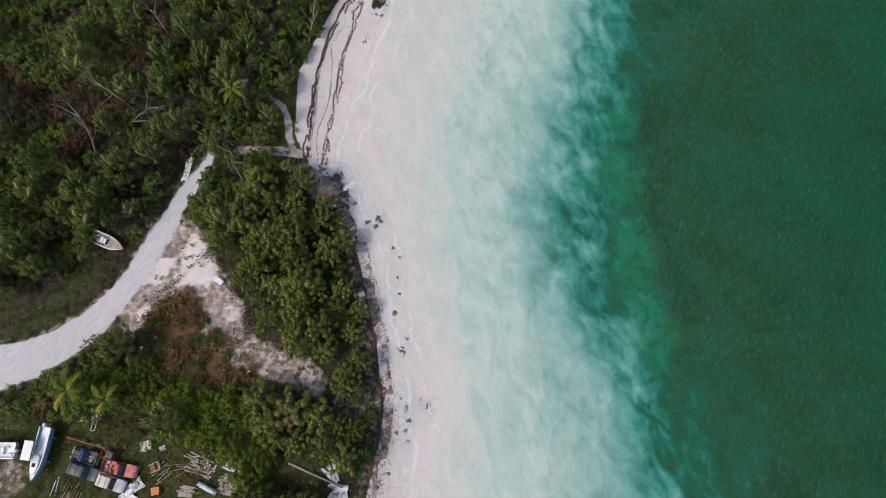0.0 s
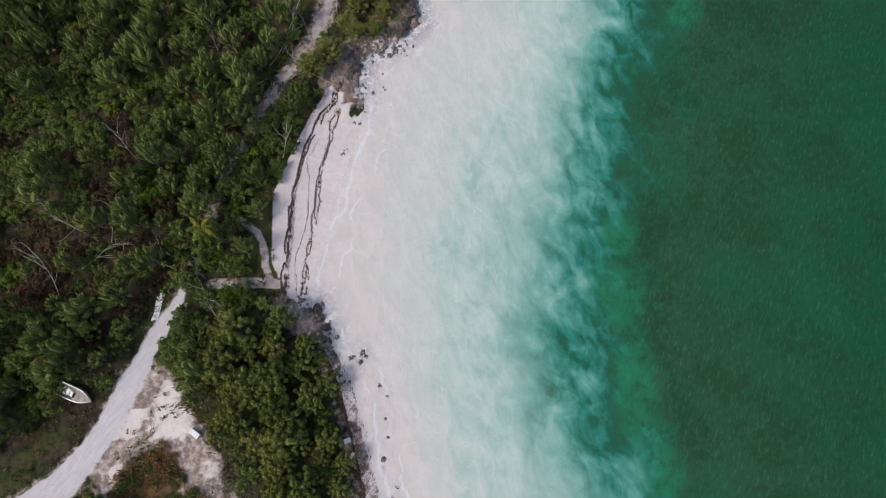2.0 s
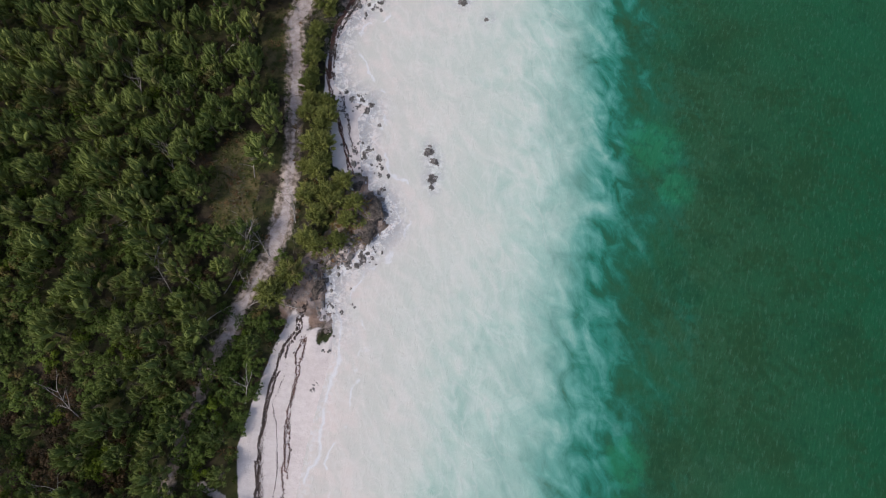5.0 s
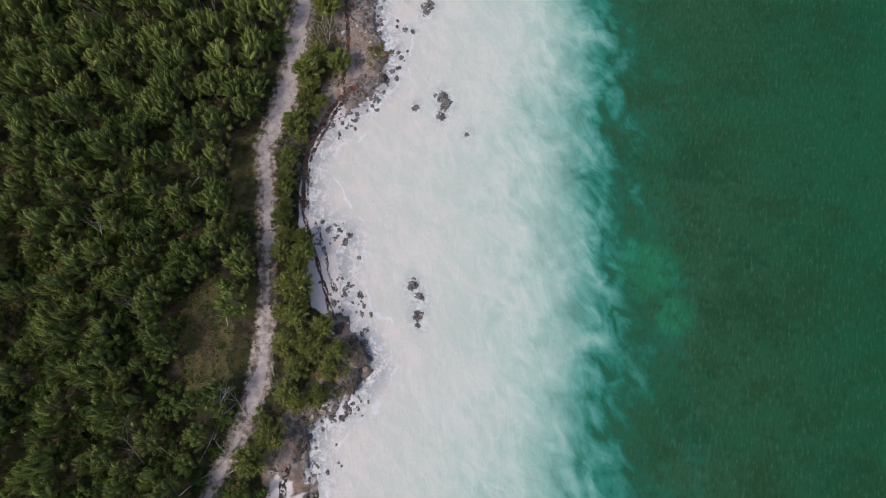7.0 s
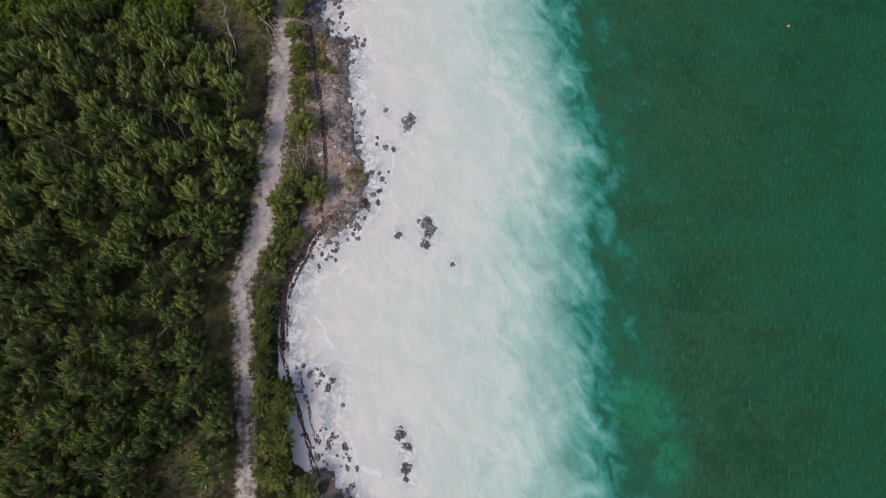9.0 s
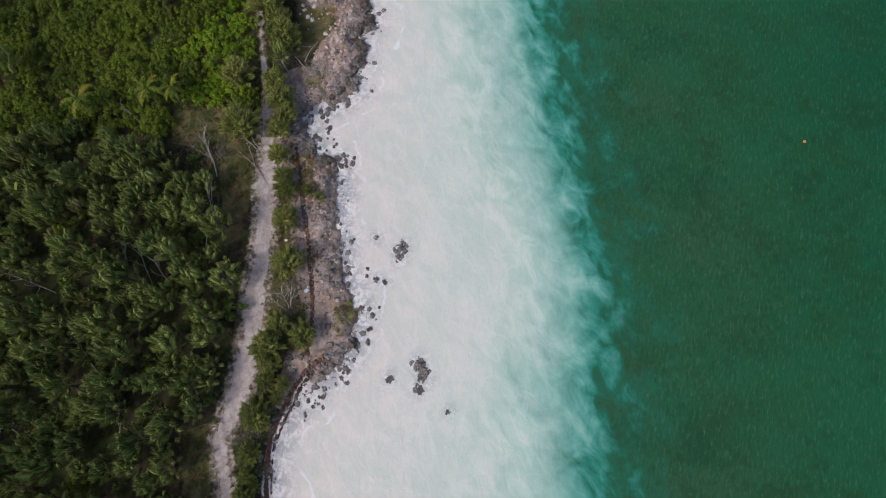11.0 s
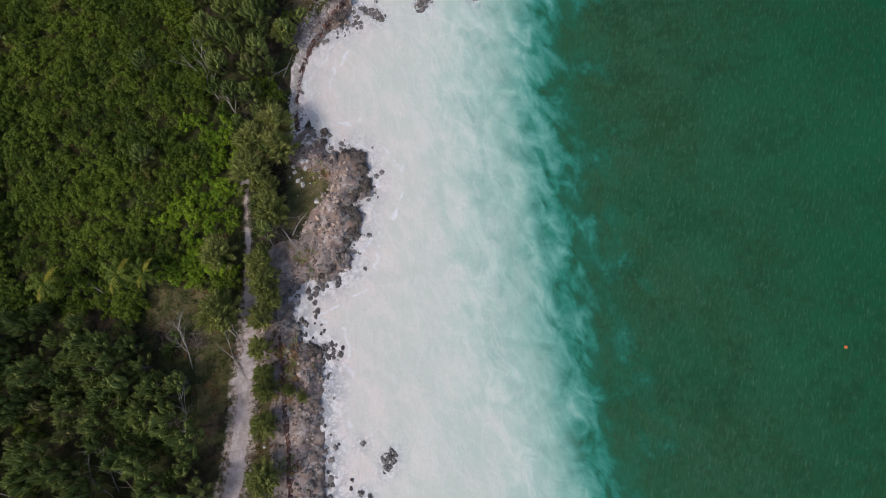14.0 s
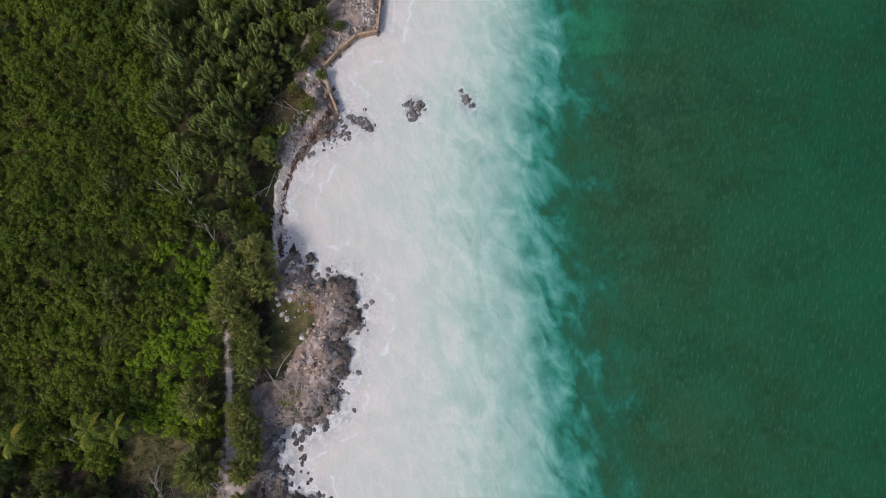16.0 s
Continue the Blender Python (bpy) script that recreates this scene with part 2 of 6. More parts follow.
# ---- materials ----
class Nodes:
    def __init__(self, name):
        self.material = bpy.data.materials.new(name)
        self.material.use_nodes = True
        self.tree = self.material.node_tree
        self.bsdf = self.tree.nodes["Principled BSDF"]
        self.place = self.add("ShaderNodeNewGeometry").outputs["Position"]

    def add(self, kind, **inputs):
        node = self.tree.nodes.new(kind)
        for key, value in inputs.items():
            self.put(node.inputs[key.replace("_", " ")], value)
        return node

    def put(self, socket, value):
        if isinstance(value, bpy.types.NodeSocket):
            self.tree.links.new(value, socket)
        elif isinstance(value, (tuple, list)) and len(value) == 3 and socket.type == "RGBA":
            socket.default_value = (*value, 1)
        else:
            socket.default_value = value

    def noise(self, scale, detail=4.0, rough=0.55, vector=None, distortion=0.0):
        n = self.add("ShaderNodeTexNoise", Scale=scale, Detail=detail, Roughness=rough, Distortion=distortion)
        self.put(n.inputs["Vector"], vector or self.place)
        return n.outputs["Fac"]

    def math(self, op, a, b=0.0, clamp=False):
        n = self.tree.nodes.new("ShaderNodeMath")
        n.operation, n.use_clamp = op, clamp
        self.put(n.inputs[0], a)
        self.put(n.inputs[1], b)
        return n.outputs[0]

    def ramp(self, value, low, high, to_low=0.0, to_high=1.0):
        n = self.add("ShaderNodeMapRange")
        n.interpolation_type = "SMOOTHSTEP"
        for k, v in zip(("Value", "From Min", "From Max", "To Min", "To Max"), (value, low, high, to_low, to_high)):
            self.put(n.inputs[k], v)
        return n.outputs[0]

    def mix(self, factor, a, b):
        n = self.tree.nodes.new("ShaderNodeMix")
        n.data_type = "RGBA"
        self.put(n.inputs[0], factor)
        self.put(n.inputs[6], a)
        self.put(n.inputs[7], b)
        return n.outputs[2]

    def ramp_colours(self, value, stops):
        n = self.tree.nodes.new("ShaderNodeValToRGB")
        e = n.color_ramp.elements
        while len(e) < len(stops):
            e.new(0.5)
        for k, (at, colour) in enumerate(stops):
            e[k].position, e[k].color = at, (*colour, 1)
        self.put(n.inputs[0], value)
        return n.outputs[0]

    def attribute(self, name):
        n = self.tree.nodes.new("ShaderNodeAttribute")
        n.attribute_name = name
        return n.outputs["Fac"]

    def stretched(self, sx, sy, sz=1.0, turn=0.0):
        n = self.tree.nodes.new("ShaderNodeMapping")
        n.vector_type = "TEXTURE"
        n.inputs["Scale"].default_value = (sx, sy, sz)
        n.inputs["Rotation"].default_value = (0, 0, radians(turn))
        self.put(n.inputs["Vector"], self.place)
        return n.outputs[0]

    def done(self, colour, rough=0.8, bump=None, depth=0.1, specular=0.3, metal=0.0):
        self.put(self.bsdf.inputs["Base Color"], colour)
        self.put(self.bsdf.inputs["Roughness"], rough)
        self.put(self.bsdf.inputs["Specular IOR Level"], specular)
        self.put(self.bsdf.inputs["Metallic"], metal)
        if bump is not None:
            b = self.add("ShaderNodeBump", Height=bump, Distance=depth)
            self.put(self.bsdf.inputs["Normal"], b.outputs[0])
        return self.material


def worn(name, a, b, scale=3.0, rough=0.6, bump=0.02, specular=0.4, metal=0.0):
    """A painted, weathered or raw surface that wanders between two colours at two scales."""
    m = Nodes(name)
    f = m.math("ADD", m.math("MULTIPLY", m.noise(scale), 0.6), m.math("MULTIPLY", m.noise(scale * 7), 0.4))
    return m.done(m.mix(m.ramp(f, 0.35, 0.65), a, b), rough, m.noise(scale * 12), bump, specular, metal)


def leafy(name, dark, light, dry, dry_share=0.04, gloss=0.10, macro=0.6):
    m = Nodes(name)
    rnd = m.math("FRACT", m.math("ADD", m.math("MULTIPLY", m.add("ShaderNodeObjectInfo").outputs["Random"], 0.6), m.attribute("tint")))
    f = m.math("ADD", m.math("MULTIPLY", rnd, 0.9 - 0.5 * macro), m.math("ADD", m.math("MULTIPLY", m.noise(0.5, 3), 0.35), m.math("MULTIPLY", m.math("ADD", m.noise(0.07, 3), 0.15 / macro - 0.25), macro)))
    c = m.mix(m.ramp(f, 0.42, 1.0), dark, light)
    c = m.mix(m.ramp(m.math("ADD", m.noise(0.25, 3), m.math("MULTIPLY", rnd, 0.25)), 0.78 - dry_share, 0.9 - dry_share), c, dry)
    m.done(c, 0.6, specular=gloss)
    out = m.tree.nodes["Material Output"]
    thin = m.add("ShaderNodeBsdfTranslucent", Color=m.mix(0.7, c, (0.0, 0.0, 0.0)))
    both = m.add("ShaderNodeAddShader")
    m.put(both.inputs[0], m.bsdf.outputs[0])
    m.put(both.inputs[1], thin.outputs[0])
    m.put(out.inputs["Surface"], both.outputs[0])
    return m.material


def ground_material():
    m = Nodes("ground")
    fine, mid, large = m.noise(6.0, 5), m.noise(1.3, 5), m.noise(0.22, 4)
    def patch(key, spread=0.6, soft=0.12):
        return m.ramp(m.math("ADD", m.attribute(key), m.math("MULTIPLY", m.math("SUBTRACT", m.math("ADD", m.math("MULTIPLY", mid, 0.6), m.math("MULTIPLY", fine, 0.4)), 0.5), spread)), 0.5 - soft, 0.5 + soft)
    litter = m.mix(m.ramp(mid, 0.35, 0.65), (0.018, 0.014, 0.009), (0.055, 0.041, 0.028))
    weeds = m.mix(m.ramp(mid, 0.35, 0.65), (0.020, 0.030, 0.008), (0.055, 0.056, 0.018))
    c = m.mix(m.ramp(m.math("ADD", large, m.math("MULTIPLY", fine, 0.3)), 0.5, 0.75), litter, weeds)
    grass = m.mix(m.ramp(m.math("ADD", m.math("MULTIPLY", m.noise(0.45, 6, 0.65), 0.6), m.math("MULTIPLY", fine, 0.4)), 0.40, 0.62), (0.040, 0.048, 0.013), (0.145, 0.115, 0.056))
    c = m.mix(patch("grass"), c, grass)
    lawn = m.mix(m.ramp(m.math("ADD", m.math("MULTIPLY", m.noise(0.5, 5), 0.6), m.math("MULTIPLY", fine, 0.4)), 0.38, 0.62), (0.026, 0.036, 0.008), (0.066, 0.062, 0.022))
    c = m.mix(patch("lawn"), c, lawn)
    c = m.mix(patch("rust", 0.9, 0.25), c, m.mix(m.ramp(mid, 0.3, 0.7), (0.075, 0.050, 0.028), (0.15, 0.078, 0.038)))
    rock = m.mix(m.ramp(m.math("ADD", m.math("MULTIPLY", mid, 0.5), m.math("MULTIPLY", m.noise(0.4, 5), 0.5)), 0.36, 0.64), (0.165, 0.128, 0.112), (0.40, 0.32, 0.288))
    rock = m.mix(m.ramp(m.noise(0.55, 4), 0.48, 0.64, 0, 0.7), rock, (0.29, 0.185, 0.135))
    rock = m.mix(m.ramp(m.noise(1.1, 8, 0.75, None, 0.6), 0.54, 0.64, 0, 0.45), rock, (0.075, 0.060, 0.050))
    rock = m.mix(m.math("MULTIPLY", patch("tide", 0.9, 0.25), 0.3), rock, m.mix(m.ramp(mid, 0.3, 0.7), (0.045, 0.036, 0.028), (0.125, 0.10, 0.08)))
    c = m.mix(patch("rock", 0.5, 0.08), c, rock)
    sand = m.mix(m.ramp(m.math("ADD", m.math("MULTIPLY", mid, 0.5), m.math("MULTIPLY", large, 0.5)), 0.35, 0.65), (0.61, 0.54, 0.52), (0.69, 0.625, 0.605))
    c = m.mix(patch("dirt", 0.9, 0.2), c, m.mix(m.ramp(mid, 0.35, 0.7), (0.20, 0.155, 0.13), (0.52, 0.43, 0.385)))
    c = m.mix(patch("sand", 0.55, 0.1), c, sand)
    trail = m.mix(m.ramp(m.math("ADD", m.math("MULTIPLY", mid, 0.6), m.math("MULTIPLY", fine, 0.4)), 0.35, 0.62), (0.31, 0.255, 0.24), (0.50, 0.435, 0.425))
    trail = m.mix(m.ramp(m.noise(0.35, 5, 0.6), 0.5, 0.66, 0, 0.4), trail, (0.19, 0.15, 0.125))
    c = m.mix(patch("trail", 0.9, 0.15), c, trail)
    ruts = m.noise(1.0, 5, 0.6, m.stretched(0.5, 2.5, 1, -35))
    road = m.mix(m.ramp(ruts, 0.35, 0.7), (0.50, 0.475, 0.495), (0.575, 0.55, 0.565))
    c = m.mix(patch("road", 0.5, 0.22), c, road)
    wet = m.ramp(m.attribute("wet"), 0.2, 0.8)
    return m.done(c, m.ramp(wet, 0, 1, 0.9, 0.5), m.math("ADD", m.math("MULTIPLY", mid, 0.7), m.math("MULTIPLY", fine, 0.3)), 0.12, 0.2)


def water_material():
    m = Nodes("sea_water")
    reach, shore = m.attribute("reach"), m.attribute("shore")
    streak = m.noise(1.0, 5, 0.5, m.stretched(3.2, 8, 1, 16), 0.7)
    billow = m.noise(0.10, 6, 0.58, None, 0.8)
    swirl = m.noise(1.0, 6, 0.52, m.stretched(3.0, 5.0, 1, 22), 1.0)
    # how far the milky water has thinned out, 0 at the beach to 1 in clean deep water
    near = m.ramp(reach, 0.02, 0.34, 0.12, 0.34)
    edge = m.ramp(reach, 0.60, 0.8, 1.0, 0.2)
    w = m.math("MULTIPLY", near, edge)
    wander = m.math("ADD", m.math("MULTIPLY", m.math("SUBTRACT", streak, 0.5), 0.75), m.math("ADD", m.math("MULTIPLY", m.math("SUBTRACT", billow, 0.5), 0.9), m.math("MULTIPLY", m.math("SUBTRACT", swirl, 0.5), 0.9)))
    s = m.math("ADD", reach, m.math("MULTIPLY", wander, w), True)
    c = m.ramp_colours(s, [(0.0, (0.625, 0.560, 0.535)), (0.07, (0.585, 0.562, 0.535)), (0.26, (0.495, 0.557, 0.514)), (0.36, (0.39, 0.525, 0.475)), (0.46, (0.235, 0.42, 0.37)), (0.54, (0.10, 0.30, 0.255)),
                           (0.61, (0.030, 0.185, 0.142)), (0.655, (0.019, 0.112, 0.070)), (0.72, (0.025, 0.079, 0.039)), (0.86, (0.013, 0.075, 0.034)), (1.0, (0.007, 0.067, 0.031))])
    cloud = m.ramp(m.math("ADD", m.math("MULTIPLY", swirl, 0.6), m.math("MULTIPLY", streak, 0.4)), 0.40, 0.58, 0.0, 0.28)
    c = m.mix(m.math("MULTIPLY", cloud, m.ramp(reach, 0.45, 0.58, 1, 0)), c, (0.41, 0.455, 0.42))
    # low wave backs, pale along their crests
    ridge = m.math("ABSOLUTE", m.math("SUBTRACT", m.noise(1.0, 3, 0.45, m.stretched(3.2, 7.5, 1, 14), 0.9), 0.5))
    c = m.mix(m.math("MULTIPLY", m.ramp(ridge, 0.0, 0.060, 0.20, 0.0), m.ramp(reach, 0.36, 0.52, 1, 0)), c, (0.66, 0.65, 0.64))
    # sea grass on the bottom, and pale sand holes in it
    deep = m.ramp(reach, 0.6, 0.72)
    weed = m.math("MULTIPLY", m.ramp(m.math("ADD", m.math("MULTIPLY", m.noise(0.11, 5, 0.6), 0.6), m.math("MULTIPLY", m.noise(0.9, 4, 0.6), 0.4)), 0.45, 0.58), m.math("MULTIPLY", deep, m.ramp(reach, 0.75, 1.0, 0.66, 0.42)))
    c = m.mix(weed, c, (0.018, 0.052, 0.021))
    field = m.math("MULTIPLY", m.ramp(m.noise(0.04, 6, 0.62), 0.46, 0.62, 0, 0.55), deep)
    c = m.mix(field, c, (0.015, 0.090, 0.042))
    dark_grass = m.math("MULTIPLY", m.ramp(m.math("ADD", m.math("MULTIPLY", m.noise(0.075, 6, 0.65), 0.7), m.math("MULTIPLY", m.noise(0.5, 5, 0.65), 0.3)), 0.38, 0.5, 0.55, 0), deep)
    c = m.mix(dark_grass, c, (0.012, 0.050, 0.024))
    bare = m.math("MULTIPLY", m.attribute("bare"), m.ramp(m.math("ADD", m.noise(0.4, 6, 0.65), m.math("MULTIPLY", m.attribute("bare"), 0.25)), 0.5, 0.8))
    c = m.mix(m.math("MULTIPLY", bare, 0.55), c, (0.022, 0.19, 0.095))
    # wavelets painted into the colour: shaded troughs and pale glints
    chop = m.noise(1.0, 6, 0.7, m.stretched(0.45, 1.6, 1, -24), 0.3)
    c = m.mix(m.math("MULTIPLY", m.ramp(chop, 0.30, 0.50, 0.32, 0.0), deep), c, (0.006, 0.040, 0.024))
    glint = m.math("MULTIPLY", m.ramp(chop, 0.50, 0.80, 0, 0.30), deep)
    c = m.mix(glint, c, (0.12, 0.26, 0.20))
    # foam where the wash runs over sand and rock
    wash = m.math("MULTIPLY", m.ramp(shore, 0.0, 3.4, 1.0, 0.0), m.ramp(m.noise(1.2, 6, 0.65, None, 1.0), 0.44, 0.60))
    foam = m.math("MAXIMUM", m.math("MULTIPLY", wash, 0.45), m.math("MULTIPLY", m.attribute("foam"), m.ramp(m.noise(1.6, 6, 0.7, None, 0.8), 0.40, 0.58)))
    for at, reach_out, cut in ((1.6, 7.0, 0.40), (4.5, 9.0, 0.47)):
        crest = m.math("ABSOLUTE", m.math("SUBTRACT", shore, m.math("ADD", m.math("MULTIPLY", m.math("SUBTRACT", m.noise(0.09 + 0.01 * at, 4, 0.5), 0.5), reach_out), at)))
        foam = m.math("MAXIMUM", foam, m.math("MULTIPLY", m.ramp(crest, 0.05, 0.38, 0.8, 0.0), m.ramp(m.noise(0.16 + 0.02 * at, 3), cut, cut + 0.1)))
    c = m.mix(foam, c, (0.66, 0.67, 0.70))
    grey = m.math("MULTIPLY", m.attribute("foam"), m.ramp(m.math("ADD", m.math("MULTIPLY", m.noise(0.5, 6, 0.7, None, 0.6), 0.6), m.math("MULTIPLY", m.noise(1.9, 5, 0.7, None, 0.5), 0.4)), 0.44, 0.54, 0, 0.75))
    c = m.mix(grey, c, (0.18, 0.19, 0.225))
    ripples = m.math("ADD", m.noise(1.0, 6, 0.65, m.stretched(1.0, 2.0, 1, -24), 1.2), m.math("MULTIPLY", m.noise(0.28, 4), 0.8))
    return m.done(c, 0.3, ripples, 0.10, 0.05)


GROUND, WATER = ground_material(), water_material()
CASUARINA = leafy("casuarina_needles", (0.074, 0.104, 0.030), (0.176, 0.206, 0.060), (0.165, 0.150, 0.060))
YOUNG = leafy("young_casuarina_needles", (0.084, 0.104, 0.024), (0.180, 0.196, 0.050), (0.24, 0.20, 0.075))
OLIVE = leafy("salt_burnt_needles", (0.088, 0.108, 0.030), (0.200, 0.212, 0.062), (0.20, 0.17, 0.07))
DRY_LEAF = leafy("withered_leaves", (0.022, 0.017, 0.010), (0.068, 0.044, 0.022), (0.11, 0.055, 0.018), 0.05)
BROADLEAF = leafy("broad_leaves", (0.029, 0.049, 0.006), (0.088, 0.122, 0.011), (0.090, 0.085, 0.020), 0.04, 0.10, 1.1)
CREEPER = leafy("bright_creeper_leaves", (0.056, 0.104, 0.006), (0.145, 0.215, 0.012), (0.11, 0.13, 0.02), 0.03, 0.10, 0.9)
THICKET = leafy("dull_thicket_leaves", (0.030, 0.050, 0.010), (0.088, 0.122, 0.026), (0.11, 0.085, 0.03), 0.06, 0.10, 1.0)
SCRUB = leafy("low_scrub", (0.034, 0.050, 0.012), (0.088, 0.096, 0.026), (0.12, 0.068, 0.032), 0.16)
YARD_WEED = leafy("yard_weeds", (0.028, 0.050, 0.006), (0.080, 0.105, 0.014), (0.13, 0.075, 0.03), 0.10)
PALM_LEAF = leafy("palm_leaf", (0.050, 0.078, 0.010), (0.115, 0.140, 0.018), (0.16, 0.15, 0.02), 0.08, 0.12)
PALM_DRY = leafy("yellowed_palm_leaf", (0.12, 0.125, 0.016), (0.23, 0.20, 0.025), (0.22, 0.17, 0.022), 0.1, 0.12)
BARK = worn("bark", (0.10, 0.085, 0.07), (0.22, 0.19, 0.165), 2.0, 0.9)
DEADWOOD = worn("dead_wood", (0.22, 0.195, 0.185), (0.40, 0.37, 0.35), 2.0, 0.9)
WEED = worn("seaweed", (0.050, 0.036, 0.031), (0.15, 0.110, 0.095), 1.5, 0.85)
RED_WEED = worn("red_brown_seaweed", (0.052, 0.028, 0.023), (0.19, 0.098, 0.075), 1.1, 0.85)
DRY_GRASS = leafy("rusty_dry_grass", (0.095, 0.062, 0.028), (0.22, 0.125, 0.055), (0.17, 0.13, 0.06), 0.1)
ROCK = worn("weathered_limestone", (0.050, 0.042, 0.037), (0.19, 0.155, 0.135), 1.6, 0.9, 0.25)
PALE_ROCK = worn("pale_limestone", (0.29, 0.21, 0.16), (0.54, 0.42, 0.335), 1.2, 0.9, 0.08)


def stones_material(name, pale=0.0):
    m = Nodes(name)
    rnd = m.add("ShaderNodeNewGeometry").outputs["Random Per Island"]
    c = m.ramp_colours(rnd, [(0.0, (0.12, 0.098, 0.085)), (0.3, (0.20, 0.155, 0.135)), (0.6, (0.30, 0.25, 0.23)), (0.85, (0.40, 0.29, 0.235)), (1.0, (0.58, 0.50, 0.45))])
    c = m.mix(pale, c, (0.55, 0.52, 0.50))
    return m.done(m.mix(m.ramp(m.noise(5.0), 0.35, 0.7, 0, 0.5 - 0.4 * pale), c, (0.09, 0.075, 0.065)), 0.9, m.noise(12.0), 0.03, 0.2)


STONES, PALE_RUBBLE = stones_material("ledge_stone"), stones_material("pale_rubble_stone", 0.6)


def litter_material():
    m = Nodes("drift_litter")
    rnd = m.add("ShaderNodeNewGeometry").outputs["Random Per Island"]
    return m.done(m.ramp_colours(rnd, [(0.0, (0.05, 0.034, 0.028)), (0.5, (0.16, 0.105, 0.085)), (0.8, (0.30, 0.22, 0.185)), (0.93, (0.40, 0.31, 0.27)), (1.0, (0.68, 0.66, 0.65))]), 0.9, specular=0.1)


LITTER = litter_material()
WET_ROCK = worn("wet_dark_rock", (0.080, 0.073, 0.070), (0.25, 0.225, 0.215), 1.2, 0.5, 0.12)


# ---- ground and sea ----
DRIFT = [(-12.0, -24), (-11.3, -11.1), (-10.5, -7.3), (-9.5, -2.5), (-9.2, 1.5), (-9.7, 4.7), (-10.3, 8.4), (-10.7, 11.4), (-11.4, 14.3), (-12.4, 18.3), (-13.5, 22.8), (-14.6, 26.2), (-16.8, 31.5)]


def build_ground():
    xs = np.r_[-4000, -1500, -500, -200, -130, np.arange(-96, -30, 1.0), np.arange(-30, 34.1, 0.4), 38, 44, 50, 60, 80, 120, 200, 500, 1500, 4000]
    ys = np.r_[-3000, -1000, -300, -120, -60, np.arange(-32, 268.1, 0.45), 280, 320, 500, 1000, 3000]
    x, y, faces = grid(xs, ys)
    d = inland(x, y)
    z = ground_z(x, y, d)
    edge = np.interp(y, EDGE_Y, EDGE_X)
    rocky = np.interp(y, ROCKY_Y, ROCKY)
    wob = fbm(x * 0.25, y * 0.25, 21) - 0.5
    sand = smooth(-1.2, 0.8, x - edge) * (1 - rocky * 0.55)
    south = np.interp(y, [q[1] for q in DRIFT], [q[0] for q in DRIFT])
    sand = np.where(y < 32, smooth(-0.4, 0.5, x - south), sand)
    rock = rocky * smooth(9, 5, d) * smooth(-4, 0.5, x - edge + 1.5)
    worn_off = smooth(0.45, 0.95, rocky + wob * 1.6)
    sand = sand * (1 - worn_off + worn_off * smooth(0.52, 0.7, fbm(x * 0.3, y * 0.3, 44)))
    road = smooth(0.5, -0.4, line_distance(x, y, ROAD, ROAD_W) + wob * 0.8)
    track = smooth(0.5, -0.4, line_distance(x, y, TRACK, TRACK_W * 0.88) + wob * 2.2) * np.interp(y, [88, 93, 107, 111], [1, 0.72, 0.72, 1])
    spur = np.maximum(smooth(1.0, 0.3, line_distance(x, y, SPUR_A)), smooth(1.4, 0.5, line_distance(x, y, SPUR_B)))
    clearing = smooth(2.4, -1.2, ring_distance(x, y, CLEARING) + wob * 4)
    tan_patch = smooth(6.0, 2.5, np.hypot(x + 37.3, (y - 23.5) * 0.75)) + 0.66 * smooth(3.0, 0.7, line_distance(x, y, np.array([(-34.5, 15.0), (-30.5, 10.5), (-24, 7), (-19, 4.6)])))
    sandy_clear = clearing * np.maximum(0.62 * np.clip(tan_patch, 0, 1), 0.62 * smooth(0.50, 0.68, fbm(x * 0.35, y * 0.35, 31)))
    grass = np.zeros_like(x)
    for ring in MEADOWS:
        grass = np.maximum(grass, smooth(1.5, -1.0, ring_distance(x, y, ring) + wob * 3))
    rock = rock * (1 - 0.9 * grass * (y > 184))
    lawn = 0.8 * np.maximum(smooth(2, -1, ring_distance(x, y, YARD)), smooth(0.8, -0.5, ring_distance(x, y, GRASS_PLOT)))
    lawn = np.maximum(lawn, 0.75 * np.maximum(smooth(1, -1, ring_distance(x, y, GREEN_NORTH)), smooth(1, -1, ring_distance(x, y, GREEN_SOUTH))))
    dirt = np.maximum(0.9 * clearing, 0.2 * smooth(2, -2, ring_distance(x, y, BARE_WEST) + wob * 4))
    dirt = np.maximum(dirt, 0.5 * smooth(1, -2, ring_distance(x, y, YARD)) * np.maximum(0.8 * smooth(0.55, 0.66, fbm(x * 0.2, y * 0.2, 61)), np.maximum(smooth(4.5, 2, np.hypot(x + 61.5, y + 8.5)), smooth(4.5, 2, np.hypot(x + 62, y - 0.5)))))
    dirt = np.maximum(dirt, 0.44 * np.maximum(smooth(4.5, 2, np.hypot(x + 13.4, y - 2.2)), smooth(3.5, 1.5, np.hypot(x + 16.5, y + 2.5))))
    dirt = np.maximum(dirt, 0.42 * smooth(-3.5, -1.0, x - south) * (y < 31))
    dirt = np.maximum(dirt, 0.6 * smooth(2.2, 0.2, line_distance(x, y, TRACK, TRACK_W) + np.interp(y, [174, 180], [0, 1.1])))
    dirt = np.maximum(dirt, 0.47 * smooth(1.8, 0.0, line_distance(x, y, ROAD, ROAD_W) + wob * 2.5))
